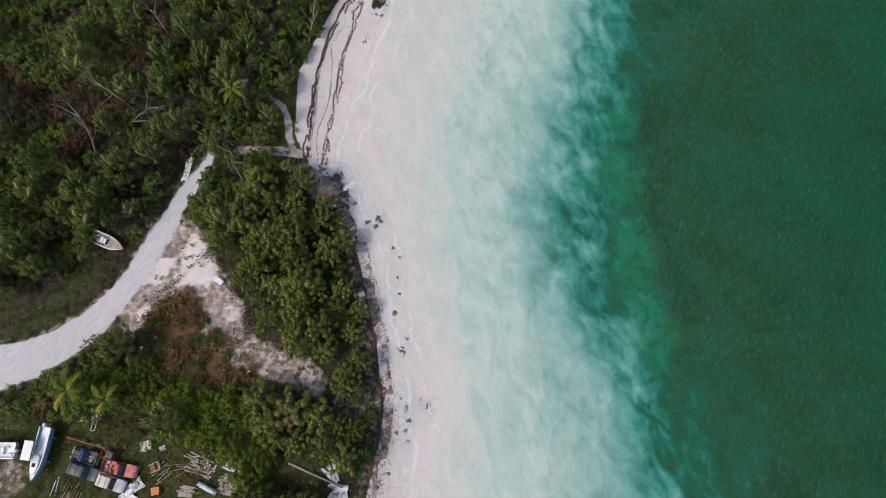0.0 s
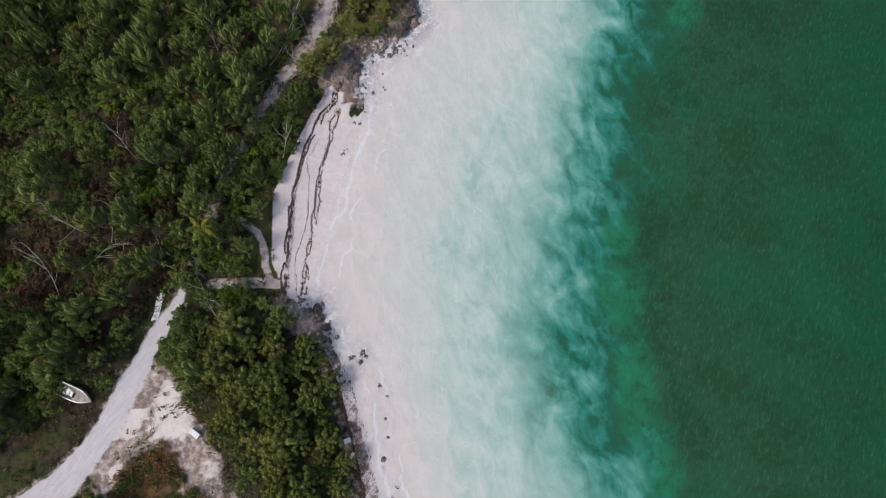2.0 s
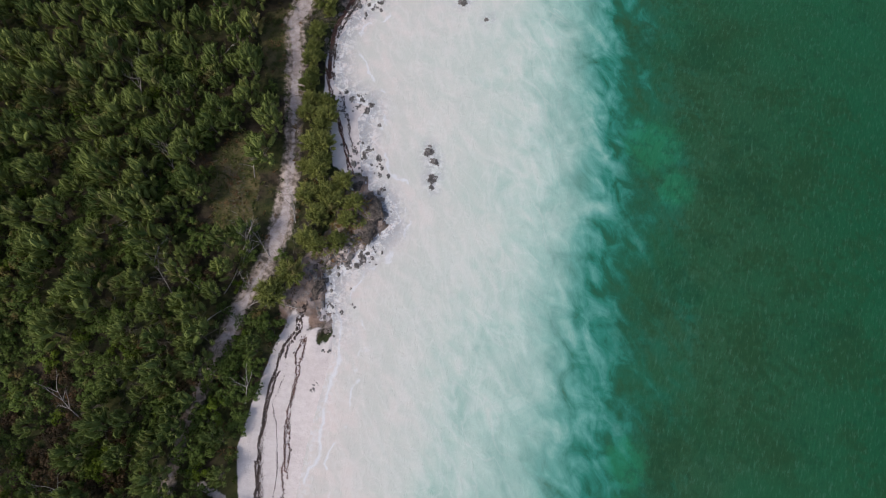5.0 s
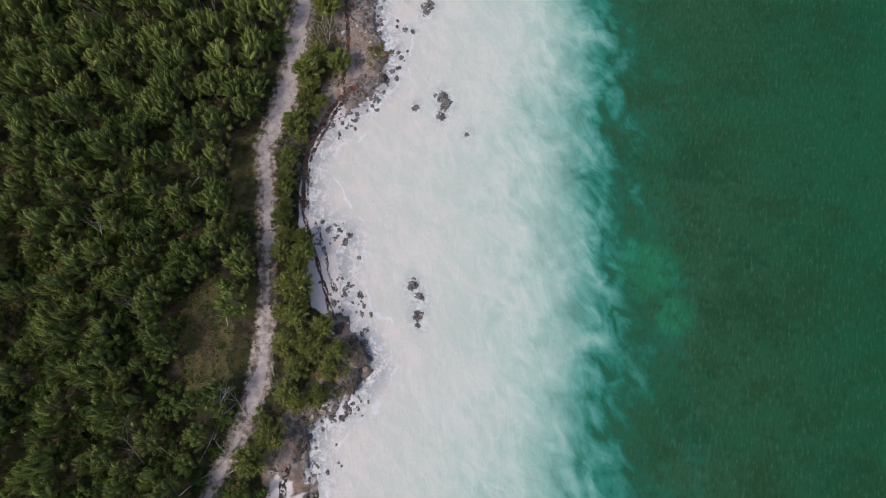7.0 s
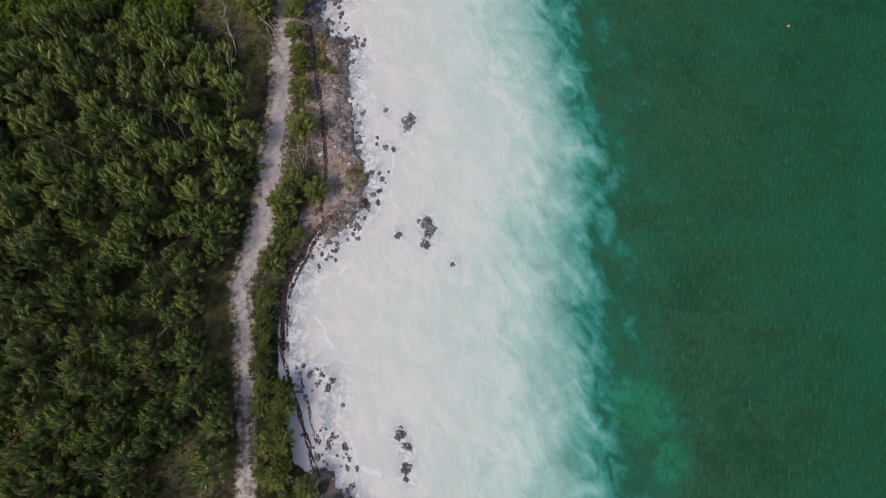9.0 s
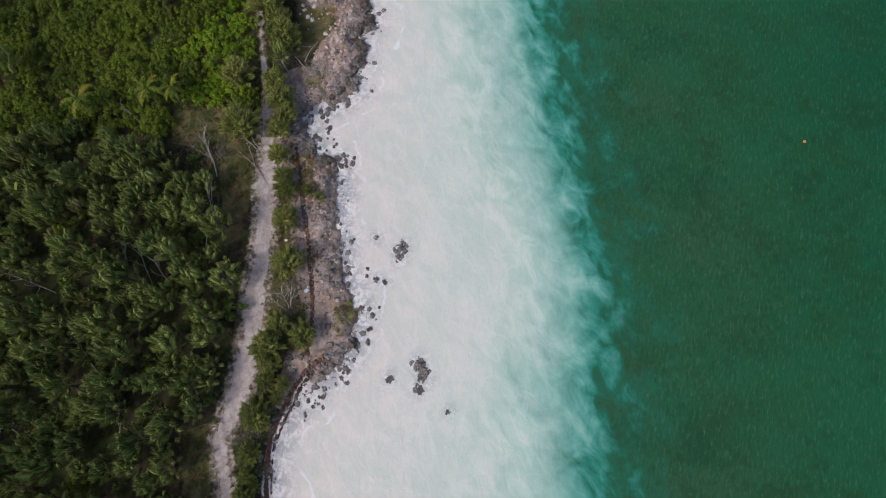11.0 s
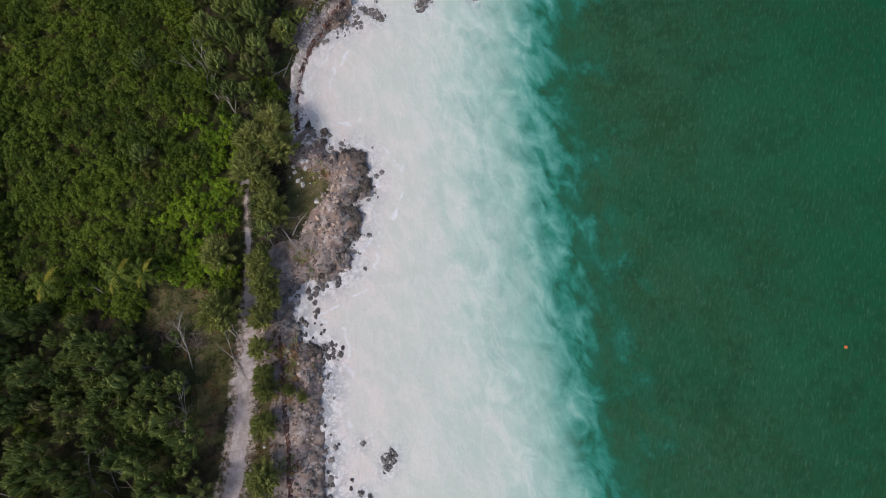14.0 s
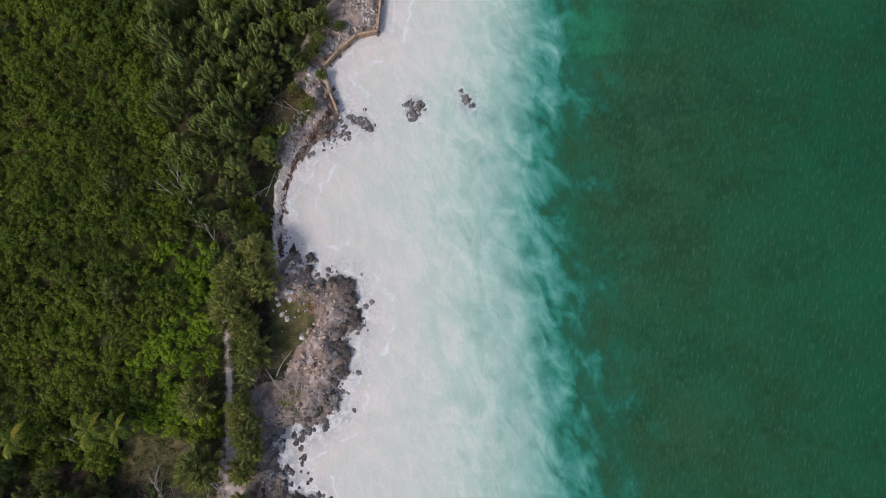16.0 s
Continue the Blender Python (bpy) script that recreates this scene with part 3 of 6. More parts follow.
    rust = 0.72 * smooth(2, -2, ring_distance(x, y, RUST) + wob * 6) * smooth(0.34, 0.5, fbm(x * 0.28, y * 0.28, 67))
    rust = np.maximum(rust, 0.36 * smooth(8, 3, np.hypot((x + 58) / 1.4, y - 52) + wob * 8))
    strewn = smooth(1.5, 0.5, line_distance(x, y, np.array(DRIFT) + (1.1, 0))) * smooth(0.36, 0.5, fbm(x * 0.9, y * 0.9, 69))
    sand, dirt = sand * (1 - 0.62 * strewn), np.maximum(dirt, 0.62 * strewn)
    me = mesh_of("ground", np.stack([x, y, z], 1), faces, GROUND, True,
                 (("sand", np.maximum(sand, sandy_clear)), ("trail", np.maximum(0.82 * track, 0.75 * spur)), ("rock", rock), ("road", road), ("grass", grass), ("lawn", lawn),
                  ("dirt", dirt), ("tide", rocky * smooth(2.4, 0.3, d)), ("rust", rust), ("wet", smooth(2.5, 0.3, d) * (1 - rocky))))
    tagged(new("ground", me), "pale sandy coastal ground with leaf litter, beach and rock ledge", "ground", kind="structure")


SEA_ROCKS = [(-5.6, 1.0, 0.6), (-5.3, -0.6, 0.65), (-5.6, -2.1, 0.5), (-5.3, -3.6, 0.5), (-2.4, 1.4, 0.6), (-3.4, 2.3, 0.35), (-7.0, 24.1, 0.3), (-7.3, 20.8, 0.3), (-6.9, 18.2, 0.28), (-7.6, 14.1, 0.28),
             (-6.4, 9.5, 0.75), (-5.6, 11.3, 0.5), (-10.7, 30.6, 0.55), (-10.1, 30.0, 0.4), (-10.9, 29.2, 0.45), (-8.1, 25.6, 0.4), (-12.3, 29.9, 0.5),
             (7.2, 99.3, 1.0), (7.9, 97.3, 0.8), (7.3, 94.4, 0.9), (7.0, 92.9, 0.5), (-13.9, 63.2, 0.8), (-13.3, 64.0, 0.5),
             (17.0, 130.8, 1.3), (17.4, 129.2, 1.1), (16.2, 127.4, 0.9), (12.2, 129.7, 0.7), (12.8, 145.4, 0.6), (17.6, 149.4, 1.1), (17.0, 148.2, 0.8), (18.1, 150.3, 0.7),
             (13.9, 152.2, 0.5), (14.0, 144.7, 0.5), (19.9, 123.3, 0.5), (33.0, 223.0, 1.4), (34.2, 223.8, 1.0), (32.3, 224.5, 0.9), (41.6, 223.6, 0.9), (42.4, 222.4, 0.6), (41.0, 225.2, 0.5), (24.4, 222.6, 1.2),
             (25.6, 221.4, 0.9), (23.0, 223.4, 0.8), (-3.6, 108.6, 0.9), (-2.4, 108.0, 0.7), (-1.5, 108.9, 0.6), (-4.8, 110.4, 0.6), (-5.6, 112.0, 0.5), (-3.0, 110.0, 0.4)]
SEA_PATCHES = [(28.6, 38, 6, 7), (30.0, 24, 4.5, 11), (32.0, 12, 4, 8), (43.8, 96, 6, 6), (46, 88, 4, 4), (64, 232, 6, 7), (30, 48, 4, 5)]


def build_water():
    xs = np.r_[-4000, -1000, -200, -60, np.arange(-26, 121, 1.0), 150, 250, 600, 1500, 4000]
    ys = np.r_[-3000, -800, -200, -80, np.arange(-36, 272, 1.0), 300, 400, 800, 3000]
    x, y, faces = grid(xs, ys)
    d = -inland(x, y)
    spread = np.maximum(d + np.interp(y, [30, 70], [9.0, 0.0]) * (fbm(x * 0.075, y * 0.075, 57, 3) - 0.5) * smooth(0, 5, d), 0)
    far = smooth(60, 100, y)
    milk, clean = np.interp(y, MILK_Y, MILK_X) - 2.0 - 3.5 * far, np.interp(y, MILK_Y, CLEAN_X) + 0.6 + 2.2 * far
    reach = np.where(x < milk, 0.30 * np.clip(spread / np.maximum(d + milk - x, 1), 0, 1) ** np.interp(y, [25, 45, 80], [2.3, 1.7, 1.0]), np.where(x < clean, 0.30 + 0.36 * np.clip((x - milk) / (clean - milk), 0, 1) ** np.interp(y, [0, 18, 40, 60, 90], [1.3, 0.92, 1.0, 1.12, 1.0]), 0.66 + 0.34 * np.clip((x - clean) / 60, 0, 1)))
    foam = np.interp(y, [176, 180, 202, 206, 224, 230], [1, 0.5, 0.5, 1, 1, 0.3]) * smooth(5.4, 0.3, np.abs(d)) * np.maximum(np.interp(y, ROCKY_Y, ROCKY), 0.85 * smooth(94, 98, y) * smooth(132, 126, y))
    for rx, ry, r in SEA_ROCKS:
        foam = np.maximum(foam, (0.6 if ry > 30 else 0.35) * smooth(r + 2.0, r - 0.2, np.hypot((x - rx) * 1.25, y - ry) + 2.0 * (fbm(x * 0.5, y * 0.5, 88) - 0.5)))
    bare = np.zeros_like(x)
    for px, py, ax, ay in SEA_PATCHES:
        bare = np.maximum(bare, smooth(1.3, 0.4, np.hypot((x - px) / ax, (y - py) / ay)))
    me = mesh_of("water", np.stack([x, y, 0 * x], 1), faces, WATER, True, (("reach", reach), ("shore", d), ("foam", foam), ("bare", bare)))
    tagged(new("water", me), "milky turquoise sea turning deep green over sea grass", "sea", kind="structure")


build_ground()
build_water()


# ---- plants ----
RNG = np.random.default_rng(7)


def unit(v):
    return v / np.maximum(np.linalg.norm(v, axis=-1, keepdims=True), 1e-6)


def blades(base, way, length, width, rng):
    """Narrow pointed leaves, one triangle each."""
    side = unit(np.cross(way, np.array([0, 0, 1.0]) + rng.normal(0, 0.45, base.shape)))
    half = side * (width / 2)[:, None]
    v = np.stack([base - half, base + half, base + way * length[:, None]], 1)
    return v.reshape(-1, 3), np.arange(3 * len(base)).reshape(-1, 3)


def leaves(middle, normal, size, rng):
    """Broad pointed leaves, one triangle each."""
    a = unit(np.cross(normal, rng.normal(size=middle.shape)))
    b = np.cross(unit(normal), a)
    s = size[:, None]
    v = np.stack([middle - a * s * 0.7 - b * s * 0.62, middle - a * s * 0.7 + b * s * 0.62, middle + a * s], 1).reshape(-1, 3)
    return v, np.arange(len(v)).reshape(-1, 3)


def tubes(paths, sides=5):
    """Tapered limbs: each a list of (place, radius)."""
    verts, faces, n = [], [], 0
    for path in paths:
        p = np.array([q for q, _ in path], float)
        ahead = unit(np.gradient(p, axis=0))
        one = unit(np.cross(ahead, np.array([0.31, 0.17, 0.93]) + 0 * ahead) + 1e-6)
        two = np.cross(ahead, one)
        for k, (q, r) in enumerate(path):
            for j in range(sides):
                a = 2 * math.pi * j / sides
                verts.append(p[k] + r * (math.cos(a) * one[k] + math.sin(a) * two[k]))
        for k in range(len(path) - 1):
            for j in range(sides):
                a, b = n + k * sides + j, n + k * sides + (j + 1) % sides
                faces += [(a, b, b + sides), (a, b + sides, a + sides)]
        n += len(path) * sides
    return np.array(verts), np.array(faces)


def casuarina_arrays(seed, tall=6.5, wide=2.2, plumes=22, per=42, spread=0.5, fat=0.42, long=(0.27, 0.40), needle=0.06, fill=1.0):
    """Shaggy tapering plumes that rise and fan out round a thin trunk. The tint climbs to the tips: fresh growth, and
    plume shading put into colour.
    """
    rng = np.random.default_rng(seed)
    lean = rng.normal(0, 0.25, 2)
    top = np.array([lean[0], lean[1], tall * 0.8])
    base, way, face, size, shade, cores, core_shade = [], [], [], [], [], [], []
    paths = [[((0, 0, -0.4), 0.15), (tuple(top * 0.5 + (0.08, -0.06, 0)), 0.10), (tuple(top), 0.03)]]
    for k in range(plumes):
        u = (k + 0.3) / plumes
        a = k * 2.4 + rng.normal(0, 0.25)
        out = wide * u ** 0.55 * rng.uniform(0.85, 1.15)
        tip = np.array([top[0] + out * math.cos(a), top[1] + out * math.sin(a), tall * (1.0 - 0.52 * u ** 1.2) * rng.uniform(0.88, 1.1)])
        d = unit(np.array([math.cos(a) * (0.15 + u) * spread, math.sin(a) * (0.15 + u) * spread, 0.85]) + rng.normal(0, 0.13, 3))
        reach = tall * rng.uniform(*long)
        start = tip - d * reach
        fork = top * np.clip(start[2] / top[2] - 0.12, 0.2, 0.9)
        paths.append([(tuple(fork), 0.035), (tuple(start), 0.025), (tuple(tip), 0.008)])
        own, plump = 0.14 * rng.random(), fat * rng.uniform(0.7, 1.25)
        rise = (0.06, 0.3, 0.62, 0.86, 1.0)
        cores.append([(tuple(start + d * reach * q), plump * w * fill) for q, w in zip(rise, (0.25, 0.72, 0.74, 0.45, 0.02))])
        # paler up the plume: lit tip and shaded base painted into the tint
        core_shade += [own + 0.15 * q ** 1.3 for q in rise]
        t = rng.uniform(0, 1, per) ** 0.8
        ring = unit(np.cross(d + np.zeros((per, 3)), rng.normal(size=(per, 3))))
        round_ = plump * np.sin(np.clip(0.45 + 2.5 * t, 0, 2.9)) ** 0.8
        base.append(start + d * (reach * t)[:, None] + ring * (round_ * rng.uniform(0.6, 0.95, per))[:, None])
        way.append(unit(d * 0.9 + ring * 0.5 + rng.normal(0, 0.16, (per, 3))))
        face.append(unit(ring + d * 0.5 + rng.normal(0, 0.35, (per, 3))))
        size.append(rng.uniform(0.26, 0.5, per))
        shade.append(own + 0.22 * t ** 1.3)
    base, way, face, size = np.concatenate(base), np.concatenate(way), np.concatenate(face), np.concatenate(size)
    half = unit(np.cross(way, face)) * needle
    v = np.stack([base - half, base + half, base + way * size[:, None]], 1).reshape(-1, 3)
    cv, cf = tubes(cores, 5)
    cv = cv + rng.normal(0, 0.035, cv.shape)
    needles = np.arange(len(v)).reshape(-1, 3)
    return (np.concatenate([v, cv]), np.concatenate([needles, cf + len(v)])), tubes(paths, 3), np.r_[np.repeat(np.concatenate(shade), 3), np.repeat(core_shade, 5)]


def bush_arrays(seed, wide=1.5, tall=1.7, balls=14, per=33, leaf=0.18):
    rng = np.random.default_rng(seed)
    middle, normal = [], []
    stems = []
    for k in range(balls):
        a, r = k * 2.4 + rng.normal(0, 0.4), wide * math.sqrt((k + 0.3) / balls)
        c = np.array([r * math.cos(a), r * math.sin(a), tall * (1 - 0.55 * (r / wide) ** 2) * rng.uniform(0.7, 1.2)])
        stems.append([((0, 0, -0.3), 0.04), (tuple(c * (0.5, 0.5, 0.6)), 0.03), (tuple(c), 0.01)])
        n = unit(rng.normal(size=(per, 3)) + (0, 0, 0.75))
        middle.append(c + n * (rng.uniform(0.6, 1.05, per) * rng.uniform(0.42, 0.72))[:, None])
        normal.append(unit(n + (0, 0, 0.3) + rng.normal(0, 0.35, (per, 3))))
    middle, normal = np.concatenate(middle), np.concatenate(normal)
    return leaves(middle, normal, rng.uniform(0.7, 1.3, len(middle)) * leaf, rng), tubes(stems[::2], 3), np.repeat(rng.uniform(0, 0.4, balls), per * 3)


def plant(name, arrays, leaf, wood, label, category, group):
    """A plant at the origin: an Empty with its trunk and crown."""
    (cv, cf), (tv, tf), shade = arrays
    ob = root(name, Matrix(), label, category, group)
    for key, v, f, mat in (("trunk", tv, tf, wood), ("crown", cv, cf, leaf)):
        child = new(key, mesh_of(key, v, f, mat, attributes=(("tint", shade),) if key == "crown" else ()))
        child.parent = ob
    return ob


def spots(cell, seed, x0=-96, x1=30, y0=-22, y1=266):
    """Jittered places over the land, one in each cell."""
    rng = np.random.default_rng(seed)
    gx, gy = np.meshgrid(np.arange(x0, x1, cell), np.arange(y0, y1, cell * 0.87))
    gx = gx + (np.arange(gx.shape[0])[:, None] % 2) * cell / 2
    x = (gx + rng.uniform(-0.38, 0.38, gx.shape) * cell).ravel()
    y = (gy + rng.uniform(-0.38, 0.38, gx.shape) * cell).ravel()
    keep = (x > np.interp(y, WEST_Y, WEST_X)) & (x < np.interp(y, EDGE_Y, EDGE_X))
    return x[keep], y[keep]


def track_x(y):
    return np.interp(y, TRACK[:, 1], TRACK[:, 0])


DEAD = [(-51.5, 49.0, 6, 60, 130), (-46.5, 62, 4.5, 65, 120), (-36.8, 44.4, 5.5, 70, 140), (-37.4, 43.4, 5.0, 72, 165), (-55.5, 38.6, 6.5, 60, 105), (-31.4, 34.8, 5, 65, 125), (-70.9, 45, 4, 50, 90), (-23.4, 62, 3.5, 45, 60),
        (-42.4, 70.4, 5, 75, 10), (-49.3, 47.6, 5, 60, 80), (-54, 44.6, 6, 70, 20), (-20, 78, 3, 60, 140), (-24.6, 75.2, 5, 78, 20), (-24.3, 81, 4.5, 65, 60), (-34, 79.4, 4.5, 60, 95), (-14.8, 88.3, 2.5, 50, 95),
        (-32.8, 98, 4, 65, 110), (-21.1, 97, 3.5, 50, 80), (-15.1, 75.2, 3.2, 65, 150), (-41, 131, 5, 50, 100), (-28, 128.6, 4.5, 55, 60), (-26, 120.4, 4, 65, 35), (-1.1, 143.0, 3.6, 22, 90), (-0.9, 143.1, 3.4, 25, 60),
        (-1.4, 143.0, 3.2, 28, 130), (-15.1, 89, 3.4, 60, 90), (-19, 83.5, 4.5, 70, 115), (-23.5, 83.6, 5, 55, 70), (-9.1, 92, 3, 60, 120), (-21.2, 150.6, 5, 60, 110), (-12.7, 155.4, 4, 55, 75), (-2.6, 170.0, 4.5, 70, 135),
        (-19.6, 176.5, 4.5, 72, 125), (8.8, 178.4, 3.6, 65, 80), (9.0, 179.4, 3.4, 68, 60), (-0.8, 209.5, 6, 70, 120), (1.4, 203.6, 5, 68, 120), (0.2, 240.6, 5, 65, 110),
        (14, 226, 3.6, 78, 155), (9.4, 214.4, 3.4, 65, 215), (-2.6, 209.6, 5, 65, 110), (-46, 90.6, 5, 75, 5), (-10.2, 169.0, 3.4, 55, 85),
        (-1.8, 168.8, 3.2, 75, 120), (-1.2, 163.0, 5.0, 80, 112), (7.9, 177.2, 3.0, 80, 70),
        (-9.7, 166.5, 4.5, 65, 95), (-10.6, 157, 5, 60, 90), (-12, 156.2, 5, 65, 70), (-20.8, 148.8, 5, 70, 120), (-18, 148.9, 4.5, 65, 100), (-35.8, 152.2, 4, 60, 140), (-30, 138, 4.5, 60, 100), (-40, 112, 5, 65, 80)]


def open_ground(x, y, margin):
    """Where nothing tall grows."""
    bare = line_distance(x, y, ROAD, ROAD_W) < margin + 0.5
    bare |= line_distance(x, y, TRACK[4:], TRACK_W[4:]) < margin * np.interp(y, [84, 92], [0.5, 1.0])
    bare |= line_distance(x, y, SPUR_A) < margin + 0.4
    bare |= line_distance(x, y, SPUR_B) < margin + 0.5
    for ring, more in [(CLEARING, 0.65 * margin), (RUST, -0.3), (YARD, 0.3), (BARE_WEST, 0.2)] + [(r, 0.0) for r in MEADOWS]:
        bare |= ring_distance(x, y, ring) < margin * 0.6 + more
    for bx, by, r in ((-40.9, 38.3, 2.2), (-51.8, 25.9, 2.6), (-34.3, 19.8, 1.2), (-18, -8, 3.0), (-14.8, -10, 3.0), (-25.5, 47, 1.8), (-35.6, 45.2, 1.6), (-30.2, -9.4, 2.0), (-30.0, -6.9, 1.4), (-35.9, -10.0, 1.4)):
        bare |= np.hypot(x - bx, y - by) < r + margin * 0.4
    for bx, by, tall, tilt, toward in DEAD:
        reach = 0.5 * tall * math.sin(radians(tilt))
        bare |= np.hypot(x - bx - reach * math.cos(radians(toward)), y - by - reach * math.sin(radians(toward))) < 0.8 + margin * 0.35
    return bare


def casuarina_share(x, y):
    """Which part of the woods is casuarina, by stretch."""
    share = np.interp(y, [-30, 30, 60, 85, 112, 122, 176, 180, 300], [0.5, 0.5, 0.5, 0.55, 0.65, 0.93, 0.95, 0.04, 0.03])
    share = np.where((y < 36) & (x > -33) & ~inside(x, y, GREEN_SOUTH), 0.97, share)
    share = np.where((y > 20) & (y < 40) & (x < -44), 0.75, share)
    share = np.where((y > 38) & (y < 82) & (x < -48), 0.25, share)
    share = np.where(inside(x, y, GREEN_SOUTH), 0.1, share)
    share = np.where((y > 84) & (y < 178) & (x > track_x(y) - 8), 0.95, share)
    share = np.where((y > 176) & (x > 0.5), 0.95, share)
    share = np.where((y > 202) & (x > np.interp(y, [202, 215, 230, 250, 272], [-1, -3, -6, -6, -4])), 0.97, share)
    return share


STRIP = [(-0.4, 149.7, 0.75), (-4.2, 137.8, 0.75), (0.4, 138.3, 0.65), (-2.9, 140.6, 0.55), (-3.3, 131.7, 0.4), (-8.0, 128.5, 0.7), (-9.5, 123.3, 0.5), (-11.0, 117.8, 0.5), (-11.2, 112.7, 0.5),
         (-10.9, 97.2, 0.6), (-11.2, 101.2, 0.6), (-10.2, 98.8, 0.5), (-7.3, 94.6, 0.55), (-10.9, 89.6, 0.55), (1.0, 156.9, 0.62), (1.2, 162.3, 0.55), (1.5, 164.0, 0.5), (1.1, 168.4, 0.55), (2.6, 175.0, 0.6),
         (-4.6, 134.9, 0.55), (-7.2, 126.6, 0.34), (-4.6, 130.0, 0.36), (-9.2, 118.6, 0.3), (-5.8, 132.7, 0.45), (-12.2, 107.1, 0.5), (-9.0, 106.4, 0.6), (-9.4, 102.0, 0.6), (-12.0, 93.0, 0.6), (-5.0, 90.5, 0.5), (-13.2, 85.6, 0.55), (-16.0, 80.5, 0.7), (-18.6, 77.0, 0.7), (-11.4, 110.2, 0.45), (-9.6, 104.4, 0.5),
         (-7.8, 91.4, 0.5), (-12.6, 97.6, 0.4), (-10.4, 115.2, 0.4), (-10.2, 120.4, 0.42), (-8.7, 109.2, 0.5),
         (-4.5, 174.4, 0.95), (-3.4, 183.5, 0.8), (1.2, 172.2, 0.6), (2.4, 178.2, 0.7), (2.5, 181.0, 0.65), (4.8, 189.5, 0.8), (5.6, 188.2, 0.55), (3.2, 195.1, 0.95), (2.0, 197.0, 0.8), (6.5, 199.2, 0.9), (6.8, 202.2, 0.9), (3.6, 200.6, 0.9), (4.6, 192.4, 0.6),
         (-9.5, 93.3, 0.55), (-9.0, 90.8, 0.5), (-8.2, 84.5, 0.5), (-6.5, 88.4, 0.45), (-11.5, 84.2, 0.5), (4.5, 161.3, 0.28), (6.0, 160.2, 0.24),
         (17.0, 225.7, 0.42), (19.0, 230.9, 0.28), (18.5, 235.0, 0.4), (19.4, 236.8, 0.4), (16.4, 233.4, 0.4), (23.3, 238.6, 0.3), (14.7, 228.9, 0.3), (20.6, 240.0, 0.5), (17.4, 239.0, 0.55), (11.4, 231.6, 0.7), (9.5, 228.4, 0.6), (9.0, 219.6, 0.6)]


def plants():
    x, y = spots(3.6, 11)
    patchy = fbm(x * 0.09, y * 0.09, 71)
    want = np.clip(casuarina_share(x, y) + (patchy - 0.5) * 1.1 * (casuarina_share(x, y) < 0.9) * (casuarina_share(x, y) > 0.1), 0, 1)
    cas = (RNG.random(len(x)) < want) & ~open_ground(x, y, 1.9)
    strip = (y > 74) & (y < 178)
    cas &= ~((x > track_x(y)) & strip)
    cx, cy = np.r_[x[cas], [p[0] for p in STRIP]], np.r_[y[cas], [p[1] for p in STRIP]]
    x, y = spots(2.25, 12)
    near = np.array([np.hypot(cx - a, cy - b).min() if len(cx) else 9 for a, b in zip(x, y)])
    bush = (near > 1.9) & ~open_ground(x, y, 0.9) & (x < np.interp(y, EDGE_Y, EDGE_X) - 0.5)
    bush &= ~((x > track_x(y)) & (y > 74) & (y < 200) & (RNG.random(len(x)) < 0.9))
    bush &= RNG.random(len(x)) < np.where(casuarina_share(x, y) > 0.9, np.where(y < 40, 0.3, np.where(y > 200, 0.55, 0.2)), 0.97)
    bush &= ~((np.hypot((x + 58) / 1.4, y - 52) < 6) & (RNG.random(len(x)) < 0.25))
    bx, by = x[bush], y[bush]
    sea = np.interp(cy, EDGE_Y, EDGE_X) - cx
    size = RNG.uniform(0.68, 1.2, len(cx)) * np.interp(sea, [0, 4, 9], [0.6, 0.8, 1.0])
    size[-len(STRIP):] = [-2.0 * p[2] for p in STRIP]
    kinds = [casuarina_arrays(s, t, w) for s, t, w in ((101, 6.8, 2.35), (102, 7.4, 2.5), (103, 6.0, 2.5), (104, 6.6, 2.25))]
    clump = casuarina_arrays(105, 3.3, 1.75, 44, 64, 0.95, 0.25, (0.32, 0.48), 0.04, 1.25)
    young = [casuarina_arrays(s, t, w, 34, 52, 0.14, 0.42, (0.22, 0.28), 0.045, 1.2) for s, t, w in ((111, 4.8, 2.5), (112, 5.2, 2.7), (113, 4.4, 2.6))]
    bushes = [bush_arrays(s, w, t) for s, w, t in ((201, 1.6, 1.7), (202, 1.8, 2.1), (203, 1.5, 1.5))]
    fresh = (cy < 36) & (cx > -33) & (size > 0)
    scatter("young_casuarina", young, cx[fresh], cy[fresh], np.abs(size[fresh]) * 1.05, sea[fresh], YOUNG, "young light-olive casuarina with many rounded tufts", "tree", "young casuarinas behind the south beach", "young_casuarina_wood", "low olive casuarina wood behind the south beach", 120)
    strip = size < 0
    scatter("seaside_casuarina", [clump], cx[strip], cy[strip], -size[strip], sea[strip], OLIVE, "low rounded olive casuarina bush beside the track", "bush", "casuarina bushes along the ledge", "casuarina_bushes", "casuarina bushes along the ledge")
    fresh |= strip
    cx, cy, size, sea = cx[~fresh], cy[~fresh], size[~fresh], sea[~fresh]
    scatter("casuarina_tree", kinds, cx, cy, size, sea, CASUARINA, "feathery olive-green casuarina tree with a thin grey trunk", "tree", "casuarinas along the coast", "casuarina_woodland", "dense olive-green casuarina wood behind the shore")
    small = RNG.uniform((-47, 3), (-29, 18), (80, 2))
    small = small[(ring_distance(small[:, 0], small[:, 1], RUST) < 0) & (fbm(small[:, 0] * 0.3, small[:, 1] * 0.3, 83) > 0.46)]
